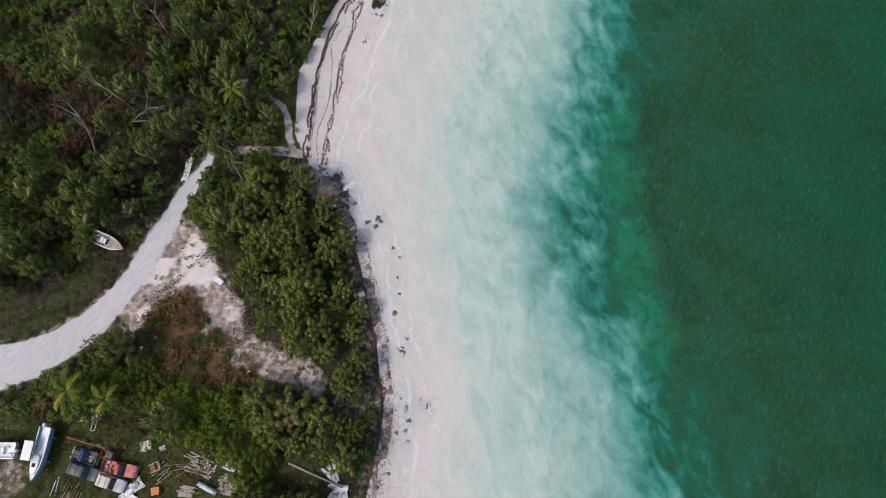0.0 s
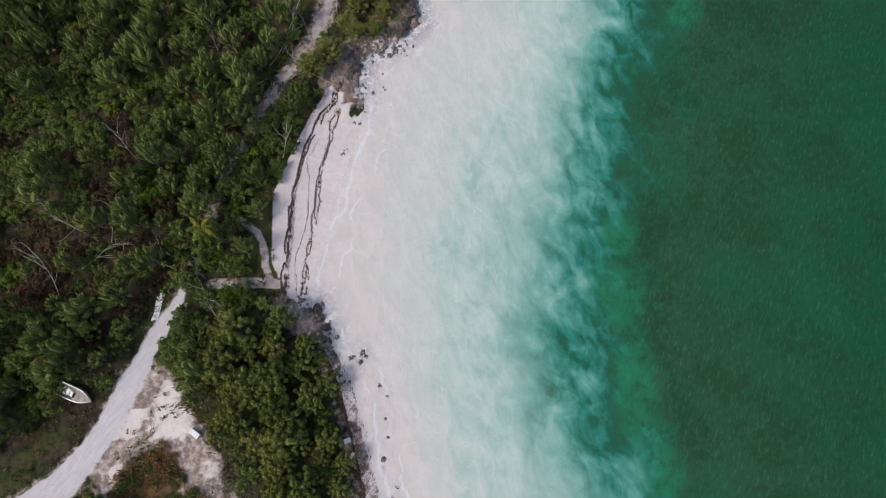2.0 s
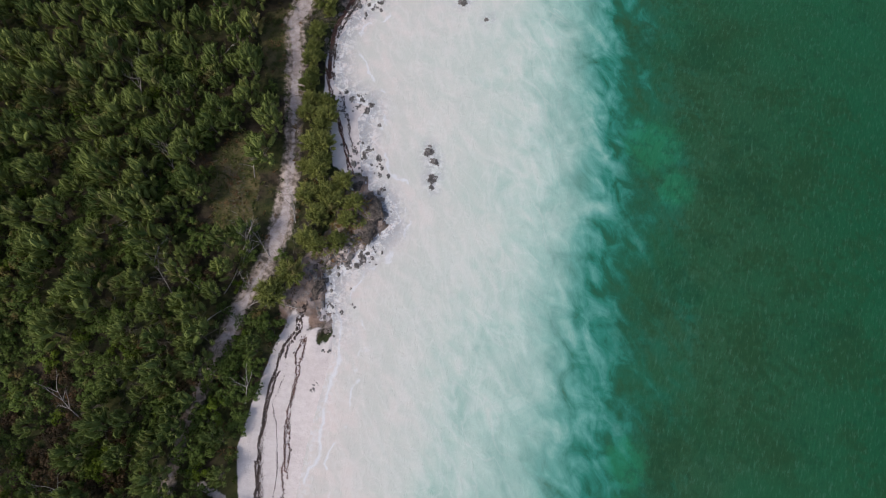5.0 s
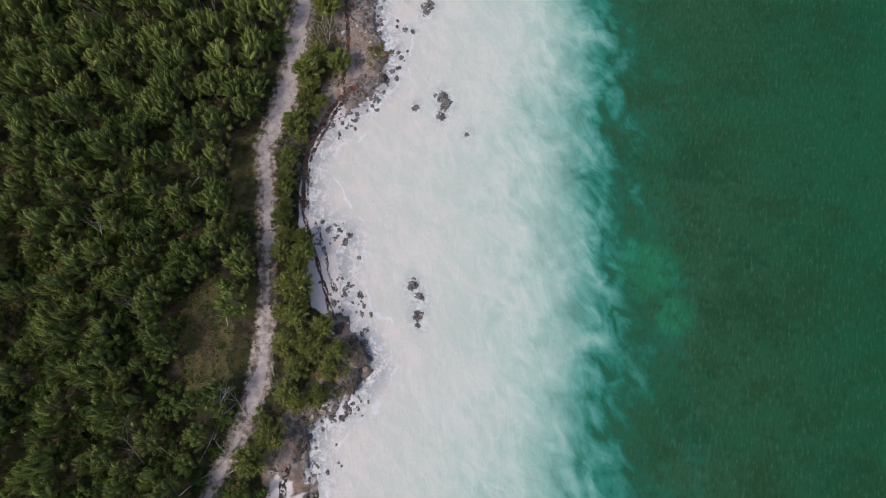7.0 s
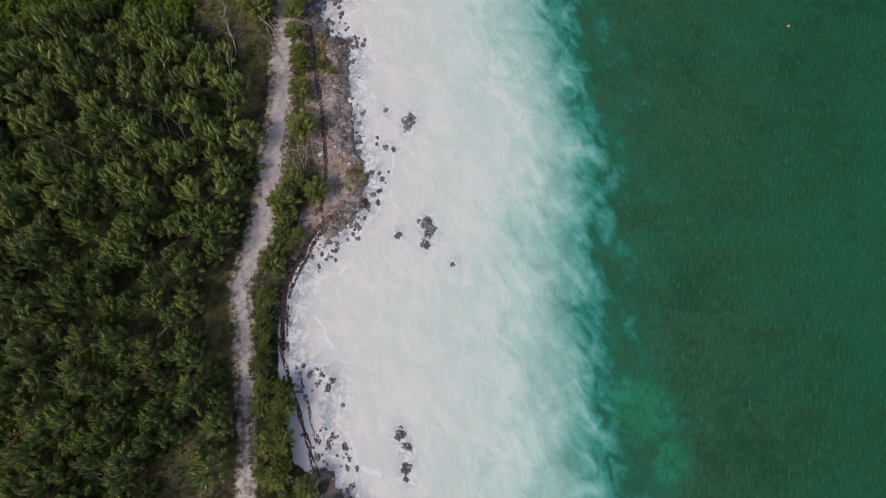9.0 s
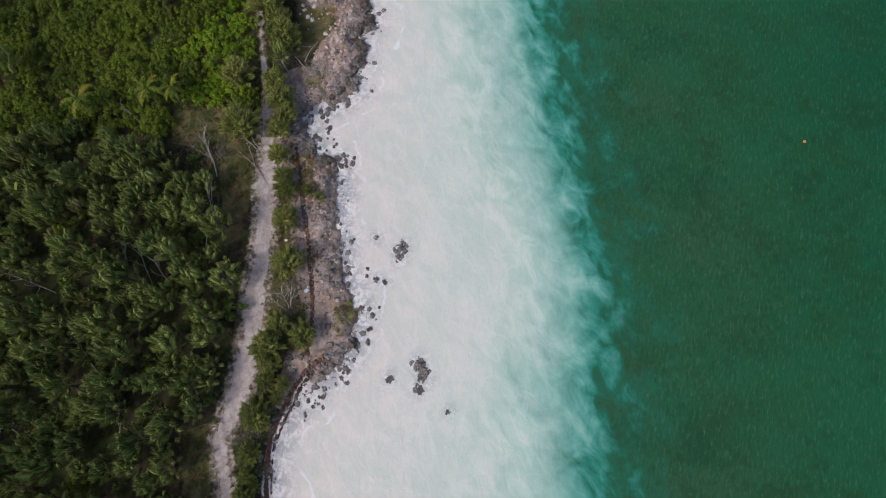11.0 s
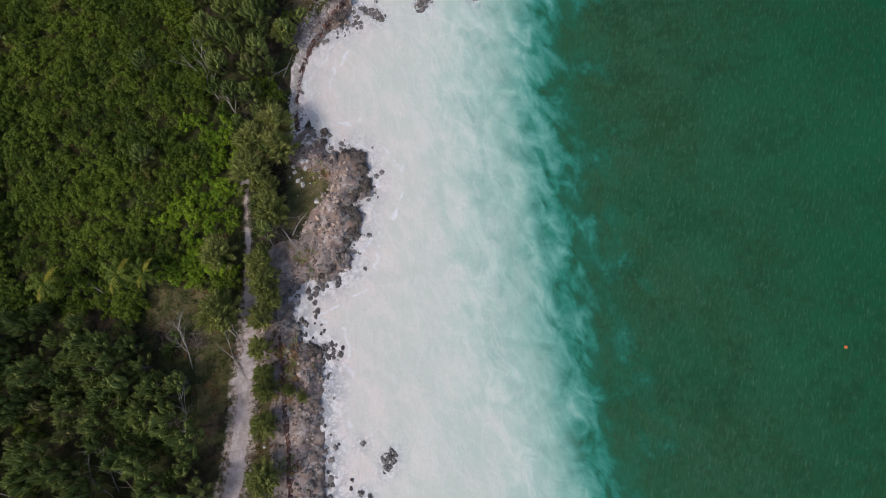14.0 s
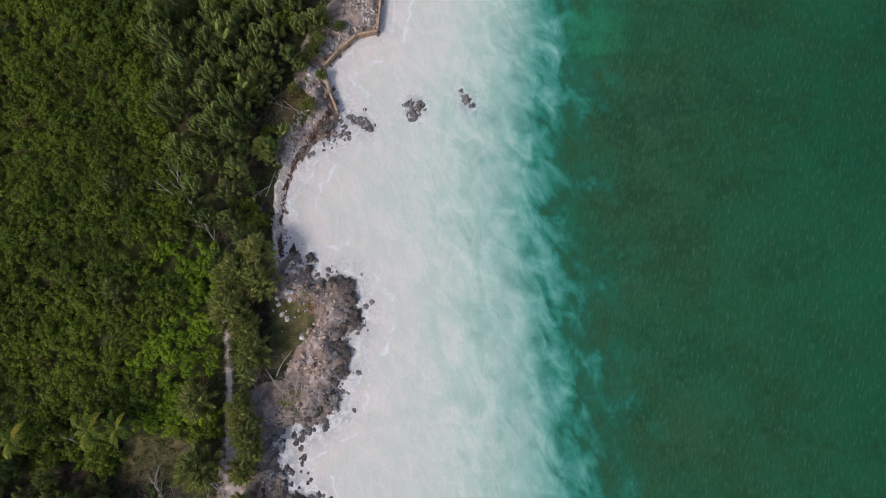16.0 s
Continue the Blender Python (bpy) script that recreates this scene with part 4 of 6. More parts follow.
    low = np.r_[RNG.uniform(0.62, 1.2, len(bx)) + 0.7 * (fbm(bx * 0.22, by * 0.22, 89) - 0.45), RNG.uniform(0.3, 0.55, len(small))]
    bx, by = np.r_[bx, small[:, 0]], np.r_[by, small[:, 1]]
    brown = (fbm(bx * 0.16, by * 0.16, 87) > np.where((by > 40) & (by < 66) & (bx < -40), 0.50, np.where((by < 40) & (bx < -36), 0.63, 0.68))) & (low > 0.6) & (by < 125) & ~inside(bx, by, GREEN_SOUTH)
    sea = np.interp(by, EDGE_Y, EDGE_X) - bx
    scatter("dry_shrub", bushes, bx[brown], by[brown], low[brown] * 0.85, sea[brown], DRY_LEAF, "half-dead brown shrub with withered leaves", "shrub", "withered shrubs in the thicket", "withered_scrub", "brown withered scrub between green trees", 60)
    bx, by, sea, low = bx[~brown], by[~brown], sea[~brown], low[~brown]
    dull = (by < 176) & ~inside(bx, by, GREEN_SOUTH) & (RNG.random(len(bx)) < 0.85)
    scatter("thicket_shrub", bushes, bx[dull], by[dull], low[dull], sea[dull], THICKET, "dull green shrub in mixed coastal thicket", "shrub", "shrubs of the mixed thicket", "mixed_thicket", "dull green thicket of shrubs between casuarinas", 180)
    bx, by, sea, low = bx[~dull], by[~dull], sea[~dull], low[~dull]
    vivid = (by > 180) & (by < 206) & (bx > -14) & (bx < 1) & (fbm(bx * 0.15, by * 0.15, 92) + 0.03 * (bx + 8) > 0.45)
    scatter("creeper_mound", bushes, bx[vivid], by[vivid], 0.85 * low[vivid], sea[vivid], CREEPER, "vivid green mound of creeper beside the track", "shrub", "creeper mounds beside the track", "creeper_cover", "vivid green creeper cover beside the track", 120)
    bx, by, sea, low = bx[~vivid], by[~vivid], sea[~vivid], low[~vivid]
    scatter("broadleaf_shrub", bushes, bx, by, low, sea, BROADLEAF, "dense bright-green shrub with broad rounded leaves", "shrub", "shrubs of the coastal thicket", "broadleaf_thicket", "unbroken green thicket of broad-leaved shrubs", 200)


def scatter(name, kinds, x, y, size, order, leaf, label, category, group, rest_name, rest_label, single=290):
    """Plants as things of their own next to the shore, and the wood behind them as one."""
    z = ground_z(x, y) - 0.03
    turn = RNG.uniform(0, 2 * math.pi, len(x))
    kind = RNG.integers(0, min(len(kinds), 4), len(x))
    rank = np.argsort(order)
    protos = [plant(name, k, leaf, BARK, label, category, group) for k in kinds]
    first = {}
    for n in rank[:single]:
        m = Matrix.Translation((x[n], y[n], z[n])) @ Matrix.Rotation(turn[n], 4, "Z") @ Matrix.Scale(size[n], 4)
        if kind[n] not in first:
            first[kind[n]] = m
        else:
            copy_thing(protos[kind[n]], m)
    for k, m in first.items():
        protos[k].matrix_basis = m
    verts, faces, tint, index, count = [], [], [], [], 0
    rest = rank[single:]
    if not len(rest):
        return
    for k, ((cv, cf), (tv, tf), shade) in enumerate(kinds):
        own = rest[kind[rest] == k]
        tv, tf = tv[:9], tf[:12]
        v0, f0 = np.concatenate([cv, tv]), np.concatenate([cf, tf + len(cv)])
        c, s = np.cos(turn[own])[:, None], np.sin(turn[own])[:, None]
        g = size[own][:, None]
        v = np.stack([(v0[:, 0] * c - v0[:, 1] * s) * g + x[own][:, None], (v0[:, 0] * s + v0[:, 1] * c) * g + y[own][:, None], v0[:, 2] * g + z[own][:, None]], -1)
        f = f0[None] + (np.arange(len(own)) * len(v0))[:, None, None] + count
        verts.append(v.reshape(-1, 3)), faces.append(f.reshape(-1, 3))
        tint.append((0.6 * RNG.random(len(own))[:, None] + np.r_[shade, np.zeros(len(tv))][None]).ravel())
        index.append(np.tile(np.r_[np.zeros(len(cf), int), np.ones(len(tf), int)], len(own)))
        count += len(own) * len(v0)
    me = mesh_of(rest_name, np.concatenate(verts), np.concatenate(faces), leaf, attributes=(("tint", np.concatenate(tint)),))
    me.materials.append(BARK)
    me.polygons.foreach_set("material_index", np.concatenate(index).astype(np.int32))
    tagged(new(rest_name, me), rest_label, "woodland", kind="stuff")


def low_growth():
    """Weeds and seedlings between the trees, along the track and on the bare ground."""
    rng = np.random.default_rng(31)
    x, y = spots(0.95, 33)
    d = inland(x, y)
    free = (line_distance(x, y, ROAD, ROAD_W) > 0.4) & (line_distance(x, y, TRACK[4:], TRACK_W[4:]) > 0.1) & (line_distance(x, y, SPUR_A) > 0.6)
    bare = (ring_distance(x, y, CLEARING) < 0.3) | (ring_distance(x, y, BARE_WEST) < 0) | (ring_distance(x, y, YARD) < 0)
    wood = ~open_ground(x, y, 0.5)
    cover = fbm(x * 0.3, y * 0.3, 77)
    keep = free & (d > np.where((cover > 0.53) & (y > 84), 0.9, 2.5)) & (rng.random(len(x)) < np.where(bare, np.where(ring_distance(x, y, YARD) < 0, 0.85 * (cover > 0.44), 0.35 * (cover > 0.54)), np.where(ring_distance(x, y, RUST) < 1, 0.55, np.where(wood, np.where(casuarina_share(x, y) > 0.9, 0.12, 0.3), 0.75))))
    x_all, y_all = x[keep], y[keep]
    yard = (ring_distance(x_all, y_all, YARD) < 0.5) | (ring_distance(x_all, y_all, RUST) < 1) | (ring_distance(x_all, y_all, GRASS_PLOT) < 0.4)
    grow(rng, x_all[~yard], y_all[~yard], SCRUB, "undergrowth", "low green and rust-brown scrub between the trees")
    grow(rng, x_all[yard], y_all[yard], YARD_WEED, "yard_weeds", "fresh green weeds over the yard and clearing")
    x, y = rng.uniform((-50, 1), (-26, 22), (2600, 2)).T
    keep = (ring_distance(x, y, RUST) + 5 * (fbm(x * 0.3, y * 0.3, 101) - 0.5) < 1.0) & (fbm(x * 0.5, y * 0.5, 102) > 0.44)
    grow(rng, x[keep], y[keep], DRY_GRASS, "dry_grass", "rust-orange withered grass and weeds in the clearing")
    tufts = np.array([(7.5, 140.4), (8.0, 141.6), (6.6, 139.2), (3.4, 162.1), (4.6, 164.6), (5.4, 160.8), (4.9, 167.5), (8.4, 181.0), (12.0, 194.2), (-9.0, 86.5), (3.6, 150.5), (-7, 86), (-5.5, 88.4), (-8, 89), (-6.4, 92), (-9, 94.4), (-10, 84.6), (-4.4, 91.5), (-11.5, 82.5)])
    pick = tufts[rng.integers(0, len(tufts), 420)] + rng.normal(0, 0.95, (420, 2))
    grow(rng, pick[:210, 0], pick[:210, 1], OLIVE, "ledge_herbs", "low olive mats of herbs on the rock ledge", 0.25)
    grow(rng, pick[210:, 0], pick[210:, 1], DRY_GRASS, "ledge_grass", "tufts of brown dry grass on the rock ledge", 0.3)


def grow(rng, x, y, leaf, name, label, tall=1.0):
    n, per = len(x), 16
    z = ground_z(x, y)
    big = rng.uniform(0.5, 1.2, n) * np.where(rng.random(n) < 0.15, 1.6, 1.0)
    base = np.repeat(np.stack([x, y, z], 1), per, 0)
    a = rng.uniform(0, 2 * math.pi, n * per)
    out = rng.uniform(0.05, 0.42, n * per) * np.repeat(big, per)
    up = rng.uniform(0.05, 0.5, n * per) * np.repeat(big, per) * tall
    spot = base + np.stack([np.cos(a) * out, np.sin(a) * out, up], 1)
    way = unit(np.stack([np.cos(a), np.sin(a), rng.uniform(0.2, 1.5, n * per) * tall], 1))
    v, f = blades(spot, way, rng.uniform(0.22, 0.45, n * per) * np.repeat(big, per), np.full(n * per, 0.17), rng)
    me = mesh_of(name, v, f, leaf, attributes=(("tint", np.repeat(rng.random(n), per * 3)),))
    tagged(new(name, me), label, "undergrowth", kind="stuff")


plants()
low_growth()


# ---- palms and dead wood ----
def palm(x, y, tall, seed, size=1.0, lean=(0.3, 0.2)):
    rng = np.random.default_rng(seed)
    ob = root("coconut_palm", Matrix.Translation((x, y, zat(x, y) - 0.05)), "coconut palm with yellowing arched fronds on a slim trunk", "palm tree", "coconut palms")
    top = np.array([lean[0], lean[1], tall])
    tv, tf = tubes([[(tuple(top * (u, u, 1) * (u, u, u)), 0.17 - 0.07 * u) for u in np.linspace(0, 1, 8)]], 8)
    child = new("trunk", mesh_of("trunk", tv, tf, BARK, True))
    child.parent = ob
    meshes = []
    for k in range(3):
        u = np.repeat(np.linspace(0.12, 0.97, 22), 2)
        side = np.tile([-1.0, 1.0], 22)
        spine = np.stack([3.0 * u, 0 * u, 0.75 * np.sin(u * 2.2) - 1.3 * u ** 2.2], 1)
        way = unit(np.stack([0.55 + 0.3 * u, side * 0.8, -0.25 + 0 * u], 1) + rng.normal(0, 0.08, (44, 3)))
        v, f = blades(spine, way, 0.62 * np.sin(np.clip(u * 2.7 + 0.35, 0, 3.0)) + 0.12, np.full(44, 0.21), np.random.default_rng(seed + k))
        sv, sf = tubes([[((3.0 * q, 0, 0.75 * math.sin(q * 2.2) - 1.3 * q ** 2.2), 0.045 * (1.1 - q)) for q in np.linspace(0, 1, 7)]], 4)
        meshes.append(mesh_of("frond", np.concatenate([v, sv]), np.concatenate([f, sf + len(v)]), PALM_LEAF if k < 2 else PALM_DRY))
    for k in range(13):
        old = k in (3, 7, 11) or seed == 305 and k % 2
        frond = tagged(new("frond", meshes[2 if old else k % 2]), "yellowed old frond" if old else "")
        frond.parent = ob
        frond.matrix_basis = pose(*top, 0, -28 + 62 * (k / 13) + rng.normal(0, 6), k * 137.5) @ Matrix.Scale(size * rng.uniform(0.72, 1.0), 4)
    bm = bmesh.new()
    for k in range(5):
        bmesh.ops.create_icosphere(bm, subdivisions=1, radius=0.13, matrix=pose(top[0] + 0.2 * math.cos(k * 1.3), top[1] + 0.2 * math.sin(k * 1.3), top[2] - 0.15))
    part("coconut_cluster", bm, BARK, ob, "bunch of green-brown coconuts")


for k, (px, py, tall, size) in enumerate(((-28.6, 181.6, 5.2, 1.0), (-17.8, 181.4, 5.3, 1.05), (-14.2, 181.0, 5.0, 0.9), (-52.6, 3.1, 4.6, 1.25), (-47.1, 1.9, 4.4, 0.95), (-33.0, 48.2, 7.4, 0.85))):
    palm(px, py, tall, 300 + k, size)


def dead_tree(x, y, tall, tilt, toward, seed):
    """A bare grey trunk with forked limbs, leaning by tilt degrees."""
    rng = np.random.default_rng(seed)
    d0 = np.array([math.sin(radians(tilt)) * math.cos(radians(toward)), math.sin(radians(tilt)) * math.sin(radians(toward)), math.cos(radians(tilt))])
    paths = []

    def limb(start, d, length, r, depth):
        pts, p = [(tuple(start), r)], np.array(start, float)
        for k in range(1, 5):
            d = unit(d + rng.normal(0, 0.10, 3))
            p = p + d * length / 4
            pts.append((tuple(p), r * (1 - 0.2 * k)))
            if depth and k > 1:
                for _ in range(1 if depth == 1 else 2):
                    limb(p, unit(d + rng.normal(0, 0.55, 3)), length * rng.uniform(0.3, 0.55), r * 0.5, depth - 1)
        paths.append(pts)

    limb((0, 0, -0.2), d0, tall * 1.3, 0.10, 2)
    v, f = tubes(paths, 4)
    me = mesh_of("dead_tree", v, f, DEADWOOD)
    tagged(new("dead_tree", me), "leafless bleached grey dead tree among green shrubs", "dead tree", "dead trees in the thicket").matrix_basis = Matrix.Translation((x, y, zat(x, y)))


for k, row in enumerate(DEAD):
    dead_tree(*row, 400 + k)


def brush(spots_at, count, seed):
    """Heaps of bare grey twigs on the ground."""
    rng = np.random.default_rng(seed)
    p = np.array(spots_at, float)[rng.integers(0, len(spots_at), count)]
    xy = p[:, :2] + rng.normal(0, 0.5, (count, 2)) * p[:, 2:]
    base = np.column_stack([xy, ground_z(xy[:, 0], xy[:, 1]) + rng.uniform(0.03, 0.5, count)])
    a = rng.uniform(0, 2 * math.pi, count)
    way = unit(np.stack([np.cos(a), np.sin(a), rng.uniform(-0.1, 0.45, count)], 1))
    v, f = blades(base, way, rng.uniform(0.5, 1.7, count), np.full(count, 0.05), rng)
    tagged(new("dead_brush", mesh_of("dead_brush", v, f, BARK)), "heaps of bare grey-brown twigs and brush", "dead brush", kind="stuff")


brush([(-13.8, 2.8, 2.6), (-12.6, 6.9, 2.2), (-14.5, -1.5, 2.6), (-18.5, -1.9, 2.4), (-26.7, 19.8, 3), (-29.5, 27.5, 3), (-30, 12.5, 3.5), (-24, 9, 3.5), (-7.5, 126.5, 2), (-4.8, 129.8, 2), (-8.2, 120, 1.5), (-42.9, 77, 2.5), (-37.8, 75.2, 3), (-40.5, 66.7, 2.5), (-48.7, 63.8, 2.5),
       (-34.9, 82.7, 2), (-18, 82, 2), (-14, 87, 2), (-27, 70, 2), (-24, 94, 3), (-24.5, 99, 3), (-12, 174, 3), (-9, 171, 2.5), (-6, 178, 2.5), (6.5, 183, 3), (4.5, 186, 2.5), (1.5, 201, 3), (1, 206, 3), (13, 226, 3), (10, 224, 2.5), (-11, 126, 2), (0.5, 146, 2), (-0.5, 143, 1.5)], 4600, 61)


def driftwood(ax, ay, bx, by, r, seed):
    """A fallen trunk that lies from a to b, with the stubs of its limbs."""
    rng = np.random.default_rng(seed)
    a, b = np.array((ax, ay, zat(ax, ay) + 0.2)), np.array((bx, by, zat(bx, by) + 0.35))
    side = unit(np.array((ay - by, bx - ax, 0.0)))
    far = math.dist(a[:2], b[:2])
    spine = [(tuple((a + (b - a) * u + side * 0.05 * far * math.sin(3.3 * u + seed) + (0, 0, 0.12 * math.sin(3.1 * u))) - a), 0.75 * r * (1.1 - 0.8 * u)) for u in np.linspace(0, 1, 8)]
    paths = [spine]
    for k in range(2):
        q, rr = spine[4 + k]
        d = unit((b - a) / far + side * rng.choice([-1, 1]) * rng.uniform(0.4, 1.0) + (0, 0, rng.uniform(0.0, 0.4)))
        ends = [np.array(q) + d * far * w * rng.uniform(0.14, 0.3) for w in (0.5, 1.0)]
        paths.append([(q, rr * 0.6), (tuple(ends[0]), rr * 0.45), (tuple(ends[1] + rng.normal(0, 0.1, 3)), rr * 0.15)])
    v, f = tubes(paths, 6)
    ob = tagged(new("driftwood_log", mesh_of("driftwood_log", v, f, DEADWOOD, True)), "bleached grey fallen trunk with broken limbs", "fallen tree", "fallen trunks")
    ob.matrix_basis = Matrix.Translation(a)


for k, row in enumerate(((5.5, 186.1, 9.0, 181.4, 0.14), (7.9, 177.2, 8.9, 181.4, 0.10), (6.1, 188.2, 8.4, 187.2, 0.08), (3.2, 186.3, 4.7, 179.7, 0.11), (7.2, 184.8, 9.8, 188.3, 0.12), (8.6, 199.8, 9.4, 197.2, 0.10), (12.6, 227.4, 15.9, 224.6, 0.11), (18.3, 222.0, 19.0, 225.2, 0.09),
                         (7.8, 212.6, 10.2, 216.2, 0.09), (12.0, 226.4, 13.2, 231.6, 0.07), (-31.4, 72.7, -23.0, 77.5, 0.16), (-43.5, 68.9, -32.6, 70.2, 0.14), (-28.7, 79.5, -35.8, 84.2, 0.13), (-26.0, 78.6, -23.2, 84.0, 0.10), (-42.9, 79.6, -42.8, 84.6, 0.08), (16.4, 231.2, 17.4, 227.9, 0.09), (16.9, 231.0, 17.9, 228.0, 0.08), (-37.6, 48.6, -33.6, 46.2, 0.15), (-37.4, 46.4, -33.4, 43.6, 0.14), (-37.0, 45.0, -34.2, 42.4, 0.13))):
    driftwood(*row, 700 + k)


# ---- seaweed on the beach ----
def wrack(line, width, count, seed, swing_share=1.0, share=0.40, piece=0.13, material=WEED, label="dark brown band of dried seaweed washed up on sand"):
    """Tangled strands of weed that meander, thin out and break off."""
    rng = np.random.default_rng(seed)
    line, count = np.array(line, float), int(count * 2.3)
    far = np.r_[0, np.cumsum(np.hypot(*np.diff(line, axis=0).T))]
    s = rng.uniform(0, far[-1], count)
    strand = rng.integers(0, 3, count)
    x, y = np.interp(s, far, line[:, 0]), np.interp(s, far, line[:, 1])
    swing = (fbm(s * 0.14, strand * 9.0 + seed, 5) - 0.5) * 3.4 + (fbm(s * 0.9, strand * 7.0 + seed, 6) - 0.5) * 1.5 + (strand - 1) * 0.35
    swing = swing * swing_share
    x, y = x + swing * width + rng.normal(0, width * 0.16, count), y + rng.normal(0, 0.12, count)
    keep = fbm(s * 0.5, strand * 5.0 + seed, seed + 3) > share
    x, y = x[keep], y[keep]
    z = ground_z(x, y)
    n, sides = len(x), 5
    a = np.linspace(0, 2 * math.pi, sides, endpoint=False)[None]
    r = rng.uniform(0.4, 1.2, (n, 1)) * piece * rng.uniform(0.6, 1.4, (n, sides))
    rim = np.stack([x[:, None] + r * np.cos(a) * 0.8, y[:, None] + r * np.sin(a) * 1.6, z[:, None] - 0.05 + 0 * r], -1)
    top = np.stack([x, y, z + rng.uniform(0.03, 0.11, n)], -1)[:, None]
    v = np.concatenate([rim, top], 1).reshape(-1, 3)
    k = np.arange(n)[:, None, None] * (sides + 1)
    tri = np.array([(j, (j + 1) % sides, sides) for j in range(sides)])[None]
    me = mesh_of("seaweed_wrack", v, (k + tri).reshape(-1, 3), material)
    tagged(new("seaweed_wrack", me), label, "seaweed", kind="stuff")


wrack([(a + 0.1, b) for a, b in DRIFT], 0.4, 3200, 1, 0.3, 0.2, 0.14, RED_WEED)
wrack([(a + 1.1, b) for a, b in DRIFT], 3.6, 1900, 2, 0.1, 0.2, 0.10, LITTER, "scattered brown seaweed scraps and litter on pale sand")
wrack([(a + 2.6, b) for a, b in DRIFT], 3.0, 260, 12, 0.25, 0.4, 0.09, LITTER, "few brown seaweed scraps on pale sand")
wrack([(-22.8, 39.6), (-22.5, 44), (-22.2, 48.1), (-21.8, 52.5), (-21.5, 56.6), (-20.9, 60.1), (-19.9, 64.1), (-18.6, 66.3), (-17.2, 69.9), (-15.2, 72.1), (-13.8, 76.0)], 0.5, 3000, 3, 0.75, 0.33, 0.12)
wrack([(-22.4, 39.6), (-22.2, 44), (-21.9, 48.1), (-21.5, 52.5), (-21.2, 56.6), (-20.6, 60.1), (-19.6, 64.1)], 1.1, 900, 9, 0.2, 0.30, 0.075, LITTER, "grey-brown band of seaweed litter under the shrubs")
wrack([(-20.9, 39.7), (-21.2, 46), (-20.2, 48.8), (-19.4, 53), (-19.2, 59.1), (-19.7, 61.9), (-17.6, 65.4)], 0.16, 420, 13, 0.8, 0.40, 0.085)
wrack([(-19.8, 39.6), (-19.7, 45.1), (-18.7, 50.9), (-17.9, 56.4), (-17.0, 60.8), (-15.8, 65.3), (-15.2, 68.5), (-14.2, 71)], 0.55, 1500, 4, 0.8, 0.38, 0.11, RED_WEED)
BAY = [(-8.2, 115), (-8.1, 117.4), (-7.8, 119.3), (-7.3, 121.9), (-6.6, 124.5), (-5.1, 127.0), (-3.0, 130.0), (-1.4, 131.9), (0.8, 133.8), (3.2, 134.8)]
wrack(BAY, 0.75, 3600, 5, 0.12, 0.12, 0.16, RED_WEED, "thick mat of red-brown seaweed heaped along the bay")
wrack([(a + 0.7, b - 0.5) for a, b in BAY], 0.5, 1200, 10, 0.4, 0.3, 0.12)
wrack([(-8.6, 117), (-8.3, 112.2), (-7.6, 107.8), (-6.8, 103.9), (-6.1, 99.3), (-5.7, 96.1)], 0.45, 1500, 8, 0.7, 0.32, 0.11, RED_WEED)
wrack([(-6.4, 112), (-6.0, 107.8), (-5.5, 103.9), (-5.2, 100)], 0.5, 500, 11, 0.9, 0.40, 0.09)
wrack([(0.6, 135.5), (2, 139.9), (2.7, 145), (3.2, 152.1), (3.2, 156.7), (3.4, 163), (3.6, 170)], 0.6, 3600, 6, 0.25, 0.14, 0.14, RED_WEED, "dark red-brown bank of seaweed above the ledge")
wrack([(9.4, 202.5), (9.6, 207.0), (10.9, 213.0), (12.2, 216.3), (13.9, 218.8), (16.1, 220.7), (18.2, 223.1), (19.6, 224.7)], 0.75, 3400, 14, 0.3, 0.16, 0.14, RED_WEED, "dark red-brown seaweed and driftwood along the bay's edge")
wrack([(22.4, 231.8), (22.1, 230.4), (21.3, 229.2), (20.3, 229.0)], 0.4, 260, 15, 0.2, 0.05, 0.14)


# ---- rocks ----
def rock_mesh(name, seed, wide, long, tall, material, rounds=2, rough=0.35):
    bm = bmesh.new()
    bmesh.ops.create_icosphere(bm, subdivisions=rounds, radius=1.0)
    for v in bm.verts:
        n = noise.fractal(v.co * 1.3 + Vector((seed * 7.1, seed * 3.3, 0)), 0.9, 2.1, 4) * rough + noise.noise(v.co * 4 + Vector((seed, 0, 0))) * rough * 0.35
        v.co = Vector((v.co.x * wide, v.co.y * long, v.co.z * tall)) * (1 + n)
    me = bpy.data.meshes.new(name)
    bm.to_mesh(me)
    bm.free()
    me.materials.append(material)
    return me


